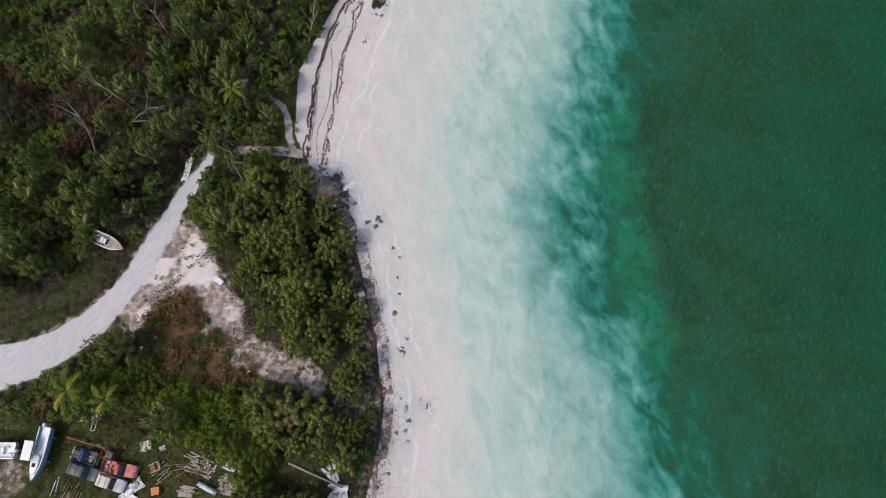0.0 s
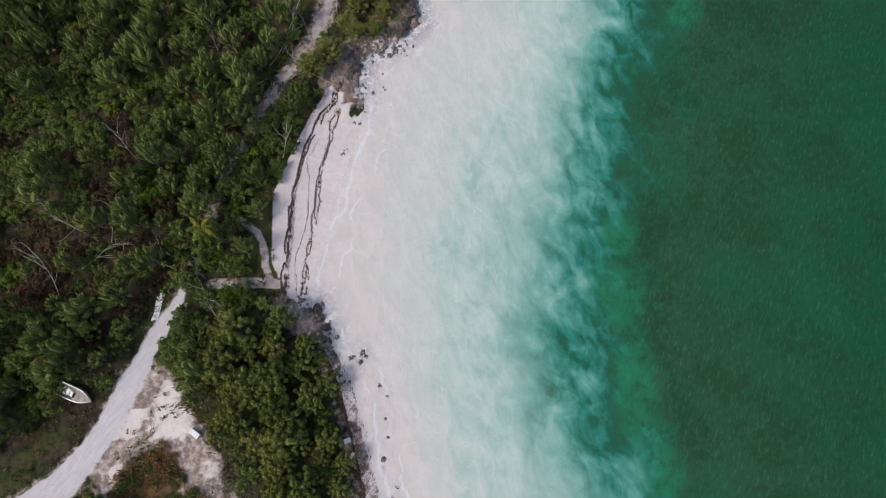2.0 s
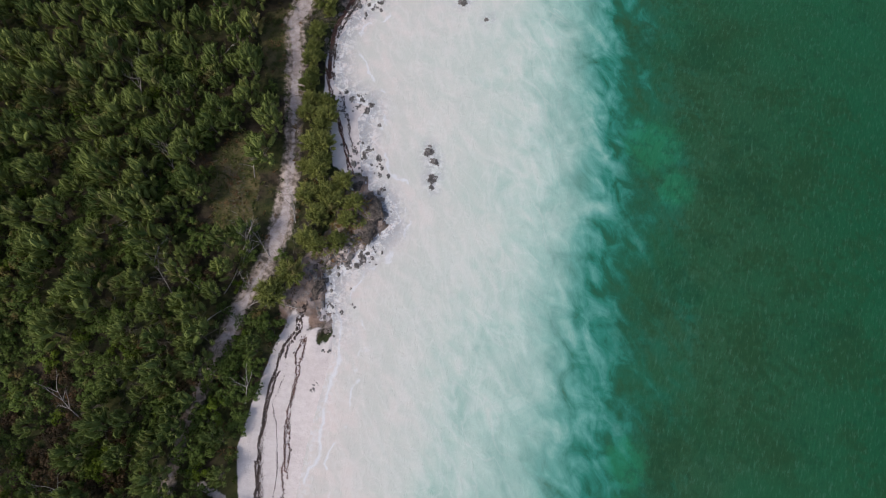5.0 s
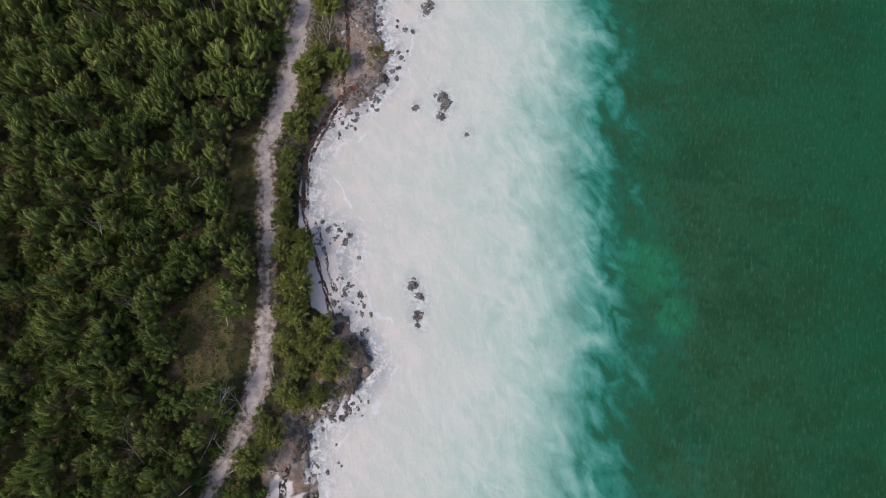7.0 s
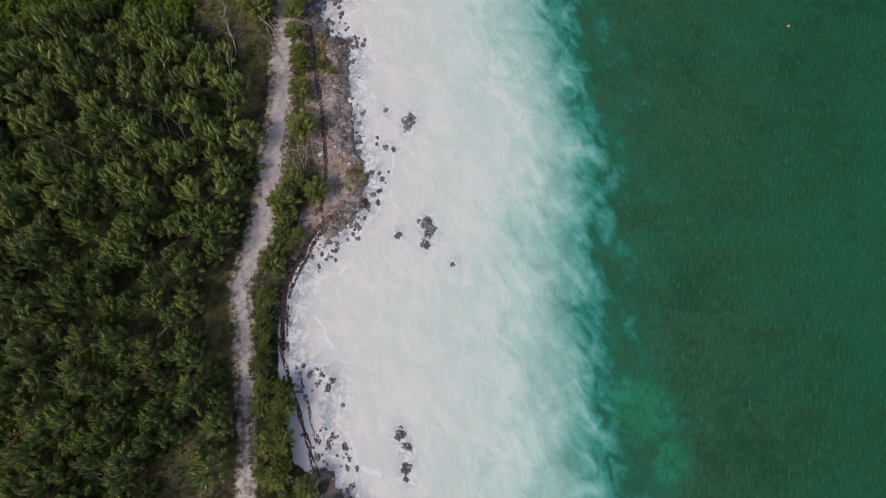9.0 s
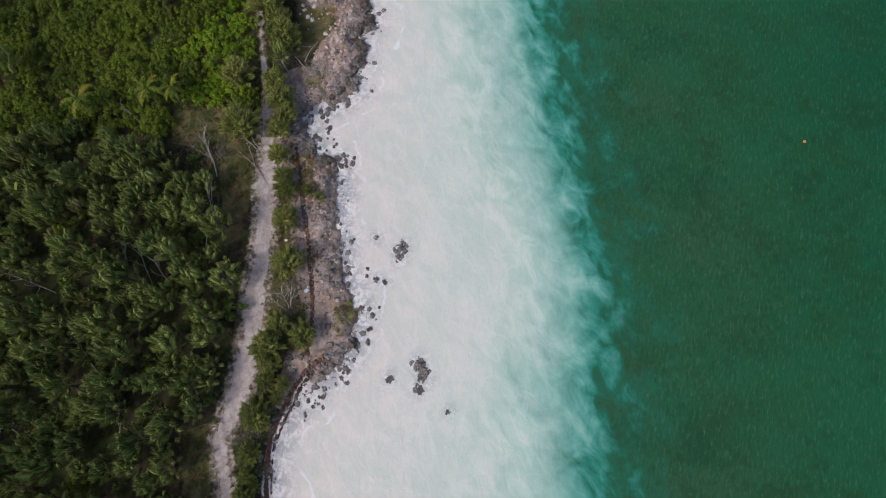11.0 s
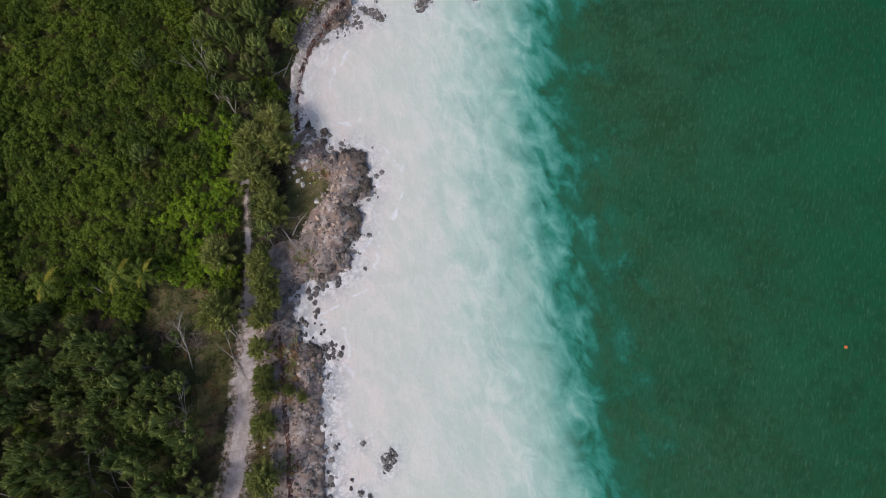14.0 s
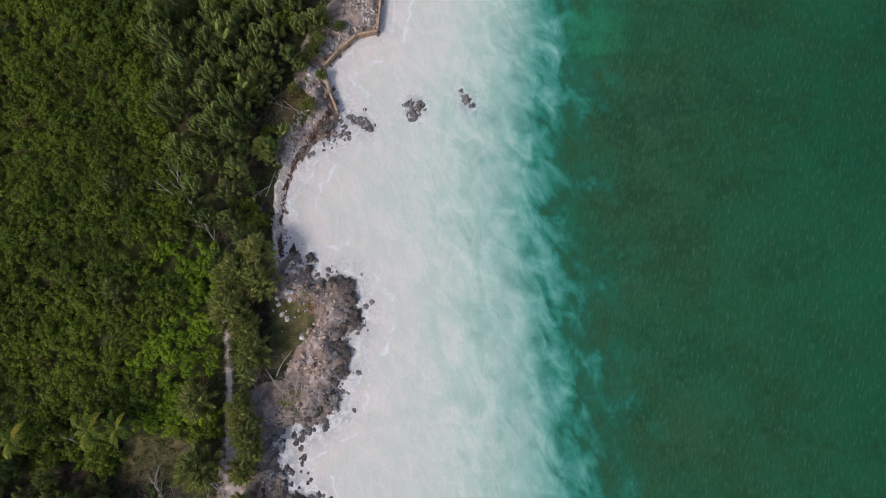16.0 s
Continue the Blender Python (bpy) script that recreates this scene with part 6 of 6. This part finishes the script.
def boat(name, x, y, heading, L, beam, deep, hull_paint, label, category="boat", console=True, motor=True, cabin=False, roll=0.0, lift=0.5, deck_paint=None):
    ob = root(name, pose(x, y, zat(x, y), roll, 0, heading), label, category)
    base = Matrix.Translation((0, 0, lift))
    rings = hull_rings(L, beam, deep)

    def child(key, bm, paint, lab="", parent=ob, soft=False):
        bmesh.ops.transform(bm, matrix=base, verts=bm.verts)
        return part(key, bm, paint, parent, lab, soft)

    bm = bmesh.new()
    rows = loft(bm, rings, False)
    for a, b in zip(rows, rows[1:]):
        f = bm.faces.get((a[6], a[0], b[0], b[6]))
        if f:
            bm.faces.remove(f)
    bm.faces.new(rows[0][::-1])
    hull = child("hull", bm, hull_paint, "", ob, True)
    # a deck inside the gunwale
    bm = bmesh.new()
    floor = [[(r[0][0] + 0.02, r[0][1] * 0.86, r[0][2] - (0.42 if k < 5 else 0.05)) for r in [ring]] + [(ring[6][0] + 0.02, ring[6][1] * 0.86, ring[6][2] - (0.42 if k < 5 else 0.05))] for k, ring in enumerate(rings)]
    vs = [[bm.verts.new(p) for p in row] for row in floor]
    for a, b in zip(vs, vs[1:]):
        bm.faces.new((a[0], a[1], b[1], b[0]))
    child("deck", bm, deck_paint or GELCOAT, "stained grey deck" if deck_paint else "white non-slip deck")
    bm = bmesh.new()
    for sgn in (0, 6):
        for a, b in zip(rings, rings[1:]):
            pa, pb = a[sgn], b[sgn]
            k = 0.86
            quad = [(pa[0], pa[1], pa[2] + 0.02), (pb[0], pb[1], pb[2] + 0.02), (pb[0], pb[1] * k, pb[2] + 0.03), (pa[0], pa[1] * k, pa[2] + 0.03)]
            low = [(p[0], p[1], p[2] - 0.07) for p in quad]
            v = [bm.verts.new(p) for p in quad + low]
            for f in ((0, 1, 2, 3), (7, 6, 5, 4), (0, 4, 5, 1), (2, 6, 7, 3)):
                bm.faces.new([v[i] for i in f])
    child("gunwale", bm, GELCOAT)
    if console:
        bm = bmesh.new()
        box(bm, -L * 0.05, 0, deep * 0.85, 0.75, 0.9, 0.8, bevel=0.08, taper=0.8)
        helm = child("console", bm, WHITE)
        bm = bmesh.new()
        box(bm, L * 0.0 + 0.12, 0, deep * 0.85 + 0.52, 0.06, 0.8, 0.34, bevel=0.02, ry=-25)
        child("windscreen", bm, GLASS, "dark windscreen", helm)
        bm = bmesh.new()
        box(bm, -L * 0.2, 0, deep * 0.7, 0.55, 1.0, 0.45, bevel=0.1)
        child("seat", bm, WHITE, "white cushioned bench seat")
    if cabin:
        bm = bmesh.new()
        loft(bm, [ring_at(L * 0.02, beam * 0.36, deep * 0.95, deep + 0.42), ring_at(L * 0.22, beam * 0.32, deep * 0.95, deep + 0.36), ring_at(L * 0.38, beam * 0.12, deep, deep + 0.22, 5, 0.05)])
        top = child("cabin", bm, GELCOAT, "white moulded cuddy cabin", ob, True)
        bm = bmesh.new()
        box(bm, L * 0.2, 0, deep + 0.40, 0.5, 0.5, 0.05, bevel=0.02)
        child("hatch", bm, DARK_RUBBER, "black deck hatch", top)
    for k, w in ((0.1, 0.3), (-0.3, 0.25), (-0.38, 0.35)):
        bm = bmesh.new()
        box(bm, L * k, beam * 0.22 * (1 if k < -0.3 else -1), deep * 0.62, 0.5, w, 0.3, bevel=0.04, rz=k * 60)
        child("locker", bm, (SHEET, ENGINE, WHITE)[int(abs(k * 10)) % 3])
    if motor:
        bm = bmesh.new()
        box(bm, -L / 2 - 0.32, 0, deep + 0.15, 0.55, 0.42, 0.55, bevel=0.1)
        box(bm, -L / 2 - 0.32, 0, deep - 0.45, 0.2, 0.16, 0.8, bevel=0.03)
        engine = child("outboard_motor", bm, SHEET, "grey outboard motor", ob, True)
        bm = bmesh.new()
        box(bm, -L / 2 - 0.32, 0, deep - 0.85, 0.34, 0.3, 0.05)
        child("cavitation_plate", bm, ENGINE, "", engine)
    # chocks or trailer beam under the keel
    for k in (-0.3, 0.15):
        bm = bmesh.new()
        box(bm, L * k, 0, lift * 0.5, 0.3, beam * 0.7, lift + 0.14, bevel=0.02)
        part("keel_block", bm, GREY_TIMBER, ob)
    return ob


motorboat = boat("motorboat", -56.2, -5.2, -95, 7.2, 1.9, 1.2, PALE_BLUE, "white motorboat with pale blue hull on grass", cabin=True, console=False, lift=0.6, roll=9)
bm = bmesh.new()
box(bm, -0.4, -1.25, 2.55, 2.6, 1.5, 0.10, bevel=0.05)
hardtop = part("hardtop", bm, GELCOAT, motorboat, "white hardtop canopy")
for px, py in ((-1.3, -0.9), (0.6, -0.9), (-1.3, -1.6), (0.6, -1.6)):
    bm = bmesh.new()
    rod(bm, (px, max(py, -1.0), 1.5), (px, py, 2.5), 0.03)
    part("hardtop_post", bm, CHROME, hardtop)
boat("open_skiff", -63.2, -4.75, 180, 6.2, 2.2, 0.95, GELCOAT, "open white fishing skiff with outboard on grass", lift=0.45)
boat("wrecked_boat", -51.8, 25.9, -23, 5.6, 2.0, 0.9, WHITE, "wrecked white boat half hidden in roadside scrub", motor=False, lift=0.15, roll=8, deck_paint=GREY_TIMBER)


# ---- the yard's scrap ----
def thing(name, m, label, category, group=""):
    return root(name, m, label, category, group)


def scrap_trailer():
    ob = thing("scrap_trailer", pose(-47.5, -4.75, zat(-47.5, -4.75), 0, 0, -15), "rusty red-brown trailer with a long drawbar", "trailer")
    bm = bmesh.new()
    box(bm, -3.4, 0.15, 0.62, 6.0, 0.22, 0.16, bevel=0.02)
    part("drawbar", bm, RUST_METAL, ob)
    bm = bmesh.new()
    box(bm, 0.3, 0, 0.62, 2.2, 0.12, 0.14)
    box(bm, 0.3, -1.0, 0.62, 2.2, 0.12, 0.14)
    for k in range(4):
        box(bm, -0.7 + k * 0.66, -0.5, 0.62, 0.1, 1.0, 0.12)
    part("frame", bm, RUST_METAL, ob)
    bm = bmesh.new()
    box(bm, 0.7, -0.4, 0.95, 1.0, 0.9, 0.5, bevel=0.04)
    part("tool_box", bm, ENGINE, ob, "dark rusted tool box")
    for y in (0.2, -1.2):
        wheel(0.3, y, ob)
    for k in range(3):
        bm = bmesh.new()
        rod(bm, (0.1 + k * 0.5, -0.3, 0.7), (0.4 + k * 0.4, 0.1 - k * 0.3, 1.9), 0.04)
        part("upright", bm, CHROME, ob)


scrap_trailer()


def truss(x, y, heading):
    ob = thing("metal_truss", pose(x, y, zat(x, y) + 0.35, 0, 0, heading), "white tubular metal truss lying in weeds", "metal frame")
    def bar(a, b, key="bar"):
        bm = bmesh.new()
        rod(bm, a, b, 0.045)
        part(key, bm, WHITE, ob)
    bar((-1.7, -0.35, 0), (1.7, 0.75, 0))
    bar((-1.7, -0.35, 0), (1.5, 0.0, 0))
    for k in range(5):
        u = 0.25 + 0.17 * k
        bar((-1.7 + 3.3 * u, -0.35 + 0.36 * u, 0), (-1.7 + 3.4 * u, -0.35 + 1.08 * u, 0), "rung")
    for dx in (0.0, 0.55):
        bar((0.55 + dx, 0.5, 0), (0.25 + dx, -1.6, -0.1), "leg")
    bar((0.25, -1.6, -0.1), (0.8, -1.6, -0.1), "foot")


truss(-50.8, -0.5, 0)


def plank_pile(x, y, heading, length, count, label, seed, spread=0.25, layers=3, material=GREY_TIMBER, wide=0.2):
    """Loosely stacked boards, each a part."""
    rng = np.random.default_rng(seed)
    ob = thing("plank_pile", pose(x, y, zat(x, y), 0, 0, heading), label, "lumber pile", "lumber piles in the yard")
    for k in range(count):
        bm = bmesh.new()
        box(bm, 0, 0, 0, length * rng.uniform(0.6, 1.1), wide * rng.uniform(0.7, 1.3), 0.05, bevel=0.008)
        board = part("plank", bm, material, ob)
        row, level = k % max(1, count // layers), k // max(1, count // layers)
        board.matrix_basis = pose(rng.normal(0, 0.25), (row - count / layers / 2) * spread + rng.normal(0, 0.05), 0.05 + 0.055 * level, rng.normal(0, 2), 0, rng.normal(0, 8))


plank_pile(-34.6, -6.5, -18, 4.2, 12, "long grey boards strewn on weedy ground", 51, 0.42, 2)
plank_pile(-35.9, -10.0, -12, 2.2, 20, "stack of short weathered boards on grass", 52, 0.24)
plank_pile(-30.2, -9.4, -8, 2.6, 27, "stack of pale weathered boards beside shrubs", 53, 0.26)
plank_pile(-33.2, -7.4, 70, 1.6, 5, "few white-painted boards lying crosswise", 54, 0.35, 1, WHITE)
plank_pile(-40.0, -7.6, 38, 2.6, 5, "loose grey posts lying crossed on grass", 55, 0.5, 1, GREY_TIMBER, 0.11)
plank_pile(-37.6, -7.0, 18, 3.2, 3, "long thin poles lying on weeds", 56, 0.7, 1, GREY_TIMBER, 0.1)
plank_pile(-54.7, -9.9, 82, 2.6, 2, "white poles and rails laid on grass", 57, 0.5, 1, SHEET, 0.09)
plank_pile(-52.2, -10.3, 72, 2.8, 7, "bundle of pale rails leaning together on grass", 58, 0.42, 1, GREY_TIMBER, 0.1)


def tank(x, y, heading):
    ob = thing("water_tank", pose(x, y, zat(x, y) + 0.36, 0, 0, heading), "white cylindrical tank lying among boards", "tank")
    bm = bmesh.new()
    bmesh.ops.create_cone(bm, cap_ends=True, segments=20, radius1=0.36, radius2=0.36, depth=3.0, matrix=pose(0, 0, 0, 0, 90, 0))
    bmesh.ops.bevel(bm, geom=[e for e in bm.edges if e.calc_face_angle(0) > 1], offset=0.06, segments=3, affect="EDGES")
    part("shell", bm, SHEET, ob, "", True)
    for k in (-0.9, 0, 0.9):
        bm = bmesh.new()
        bmesh.ops.create_cone(bm, cap_ends=True, segments=20, radius1=0.375, radius2=0.375, depth=0.07, matrix=pose(k, 0, 0, 0, 90, 0))
        part("hoop", bm, CHROME, ob)


tank(-33.0, -9.8, -24)


def crumpled(name, x, y, heading, sx, sy, high, material, label, category, seed):
    """A bent sheet or torn panel with thickness."""
    bm = bmesh.new()
    bmesh.ops.create_grid(bm, x_segments=10, y_segments=8, size=0.5)
    for v in bm.verts:
        u = Vector((v.co.x * 3, v.co.y * 3, seed * 1.7))
        v.co = Vector((v.co.x * sx * (1 + 0.25 * noise.noise(u)), v.co.y * sy * (1 + 0.3 * noise.noise(u + Vector((5, 0, 0)))), high * abs(noise.noise(u * 1.3) + 0.3) + 0.08))
    made = bmesh.ops.extrude_face_region(bm, geom=list(bm.faces))["geom"]
    bmesh.ops.translate(bm, verts=[g for g in made if isinstance(g, bmesh.types.BMVert)], vec=(0, 0, -0.05))
    bmesh.ops.recalc_face_normals(bm, faces=bm.faces)
    ob = part(name, bm, material, None)
    ob.matrix_basis = pose(x, y, zat(x, y) - 0.02, 0, 0, heading)
    return tagged(ob, label, category)


crumpled("torn_hull_panel", -43.3, -9.6, 35, 2.6, 1.5, 0.5, WHITE, "torn white boat panel lying on grass", "scrap panel", 1)
crumpled("torn_hull_panel", -43.9, -10.9, -30, 2.4, 1.2, 0.5, GELCOAT, "curved white hull piece among scrap", "scrap panel", 2)
crumpled("scrap_heap", -42.4, -4.2, 10, 1.5, 1.3, 0.55, BEIGE_PAINT, "crumpled pinkish-white scrap on weeds", "scrap", 3)
crumpled("plastic_sheet", -40.0, -4.5, 20, 0.9, 0.7, 0.25, SHEET, "small pale plastic sheet on weeds", "plastic sheet", 4)
crumpled("metal_sheet", -30.0, -6.9, -20, 2.4, 1.3, 0.2, SHEET, "grey corrugated sheet beside shrubs", "metal sheet", 5)
crumpled("white_tarpaulin", -14.9, -10.4, 0, 3.0, 2.2, 0.35, WHITE, "rumpled white tarpaulin behind the beach", "tarpaulin", 6)
for k, (dx, dy, rz) in enumerate(((0, 0, 120), (0.5, 0.2, 105), (-0.5, -0.1, 140), (0.2, -0.6, 118))):
    crumpled("roof_sheet", -15.8 + dx, -7.9 + dy, rz, 2.4, 0.55, 0.18 + 0.1 * k, SHEET, "bent grey-white roofing sheet by the shore", "metal sheet", 7 + k)
crumpled("bent_panel", -41.3, 38.2, 80, 4.4, 0.95, 0.3, WHITE, "long bent white panel lying beside sandy road", "panel", 13)
crumpled("foam_block", -12.1, 15.9, 60, 1.1, 0.5, 0.25, WHITE, "broken white foam block on seaweed", "foam block", 12)


def armchair_frame(x, y, heading):
    ob = thing("broken_cabinet", pose(x, y, zat(x, y), 0, 0, heading), "broken pink-white cabinet lying open on grass", "cabinet")
    for key, (bx, by, bz, sx, sy, sz), mat in (("back_panel", (0, 0, 0.1, 1.5, 1.1, 0.08), PINK_PAINT), ("side_panel", (0, 0.55, 0.3, 1.5, 0.06, 0.45), BEIGE_PAINT), ("side_panel", (0, -0.55, 0.3, 1.5, 0.06, 0.45), BEIGE_PAINT), ("shelf", (0.1, 0, 0.3, 0.06, 1.05, 0.4), ENGINE), ("end_panel", (0.74, 0, 0.3, 0.06, 1.1, 0.45), BEIGE_PAINT)):
        bm = bmesh.new()
        box(bm, bx, by, bz, sx, sy, sz, bevel=0.01)
        part(key, bm, mat, ob)


armchair_frame(-40.7, -7.0, 25)


def crate(name, x, y, heading, sx, sy, sz, material, label, category):
    ob = thing(name, pose(x, y, zat(x, y), 0, 0, heading), label, category)
    bm = bmesh.new()
    box(bm, 0, 0, sz / 2, sx, sy, sz, bevel=0.06)
    body = part("body", bm, material, ob)
    bm = bmesh.new()
    box(bm, 0, 0, sz + 0.04, sx * 1.04, sy * 1.04, 0.09, bevel=0.03)
    lid = part("lid", bm, material, ob)
    for y0 in (-sy * 0.3, sy * 0.3):
        bm = bmesh.new()
        box(bm, sx / 2 + 0.03, y0, sz - 0.05, 0.05, 0.12, 0.12, bevel=0.01)
        part("latch", bm, CHROME, lid)


crate("orange_crate", -40.1, -10.1, 10, 1.1, 1.0, 0.6, ORANGE, "faded orange plastic bin on grass", "bin")
crate("chest_freezer", -34.3, 19.8, -38, 1.6, 0.75, 0.7, WHITE, "white chest freezer dumped on sandy clearing", "freezer")
crate("cool_box", -12.7, 18.0, 20, 0.95, 0.65, 0.55, WHITE, "white cool box washed up on seaweed", "cool box")
crate("fish_box", 2.0, 145.3, 30, 0.7, 0.5, 0.4, SHEET, "pale blue-white fish box behind rock ledge", "box")


def utility_pole():
    ob = thing("fallen_pole", pose(-18.05, -8.1, zat(-18, -8.1) + 0.22, 0, 0, -22.5), "grey wooden pole lying across weedy ground", "wooden pole")
    bm = bmesh.new()
    rod(bm, (-4.2, 0, 0), (4.2, 0, 0.1), 0.16, 0.11, 10)
    part("shaft", bm, GREY_TIMBER, ob, "", True)
    for k in (-3.9, 3.6):
        bm = bmesh.new()
        bmesh.ops.create_cone(bm, cap_ends=True, segments=10, radius1=0.165, radius2=0.165, depth=0.08, matrix=pose(k, 0, 0.02, 0, 90, 0))
        part("steel_band", bm, RUST_METAL, ob)


utility_pole()

# rounded white floats and lumps of foam left along the track and the ledge
FLOATS = [(-0.1, 154.0, 0.28), (1.4, 174.8, 0.25), (-13.4, 94.1, 0.25), (2.3, 145.9, 0.2), (17.1, 231.5, 0.3), (-28.6, 6.2, 0.2), (-43.0, 11.2, 0.3), (-44.8, 9.6, 0.3)]
for k, (fx, fy, r) in enumerate(FLOATS):
    ob = tagged(new("foam_float", rock_mesh("foam_float", 80 + k, r, r * 0.85, r * 0.7, WHITE, 2, 0.12)), "small white foam float lying on the ground", "float", "washed-up floats")
    ob.matrix_basis = pose(fx, fy, zat(fx, fy) + r * 0.55, 0, 0, k * 40)
CHUNKS = [(9.8, 196.9, 0.6), (10.2, 195.7, 0.42), (8.3, 196.2, 0.36), (8.5, 195.2, 0.46), (8.8, 193.7, 0.42), (9.5, 192.9, 0.46), (11.2, 199.9, 0.5), (10.2, 200.1, 0.36), (10.7, 196.7, 0.32), (11.4, 189.8, 0.5), (7.6, 194.4, 0.16), (9.5, 194.1, 0.15), (10.6, 193, 0.16), (11.0, 201.3, 0.45), (12.2, 198.9, 0.3)]
CHUNK_MESHES = [rock_mesh("concrete_chunk", 90 + k, 1.0, 0.75, 0.45, CONCRETE, 2, 0.55) for k in range(4)]
for k, (fx, fy, r) in enumerate(CHUNKS):
    ob = tagged(new("concrete_chunk", CHUNK_MESHES[k % 4]), "whitish broken concrete chunk on grassy point", "concrete chunk", "concrete chunks on the point")
    ob.matrix_basis = pose(fx, fy, zat(fx, fy) + r * 0.2, 0, 0, k * 57) @ Matrix.Scale(r, 4)


# ---- sea wall ----
def sea_wall(line, label):
    """Timber sheeting with a cap beam and posts, piece by piece."""
    ob = root("sea_wall", Matrix(), label, "sea wall", "timber sea walls")
    for (ax, ay), (bx, by) in zip(line, line[1:]):
        L, turn = math.hypot(bx - ax, by - ay), math.degrees(math.atan2(by - ay, bx - ax))
        bm = bmesh.new()
        box(bm, 0, 0, 0, L + 0.2, 0.36, 0.16, bevel=0.03)
        cap = part("cap_beam", bm, TAN_TIMBER, ob, "tan timber cap beam")
        cap.matrix_basis = pose((ax + bx) / 2, (ay + by) / 2, 1.32, 0, 0, turn)
        n = max(2, int(L / 0.32))
        bm = bmesh.new()
        box(bm, 0, 0, 0, 0.29, 0.07, 2.4, bevel=0.008)
        first = part("sheet_board", bm, TAN_TIMBER, ob)
        for k in range(n):
            board = first if k == 0 else new("sheet_board", first.data)
            board.parent = ob
            u = (k + 0.5) / n
            board.matrix_basis = pose(ax + (bx - ax) * u, ay + (by - ay) * u, 0.1, 0, 0, turn)
        for k in range(max(1, int(L / 2.4)) + 1):
            u = k / max(1, int(L / 2.4))
            bm = bmesh.new()
            rod(bm, (ax + (bx - ax) * u, ay + (by - ay) * u, -1.2), (ax + (bx - ax) * u, ay + (by - ay) * u, 1.55), 0.13, 0.12, 8)
            part("post", bm, GREY_TIMBER, ob)


sea_wall([(33.0, 254), (30.4, 242.8), (29.1, 237.4), (25.6, 237.2), (22.3, 235), (19.7, 232.7)], "tan timber sea wall round a rubble-filled corner")
sea_wall([(19.7, 231.2), (20.1, 227.8), (20.9, 224.6)], "short leaning stretch of tan timber sea wall")


def buoy(x, y):
    ob = thing("marker_buoy", pose(x, y, 0), "small faded orange buoy afloat on green water", "buoy")
    bm = bmesh.new()
    bmesh.ops.create_uvsphere(bm, u_segments=14, v_segments=9, radius=0.26)
    part("float", bm, ORANGE, ob, "", True)
    bm = bmesh.new()
    rod(bm, (0, 0, 0.2), (0, 0, 0.45), 0.04, 0.03, 8)
    part("eye_post", bm, ORANGE, ob)


buoy(87.6, 155.0)
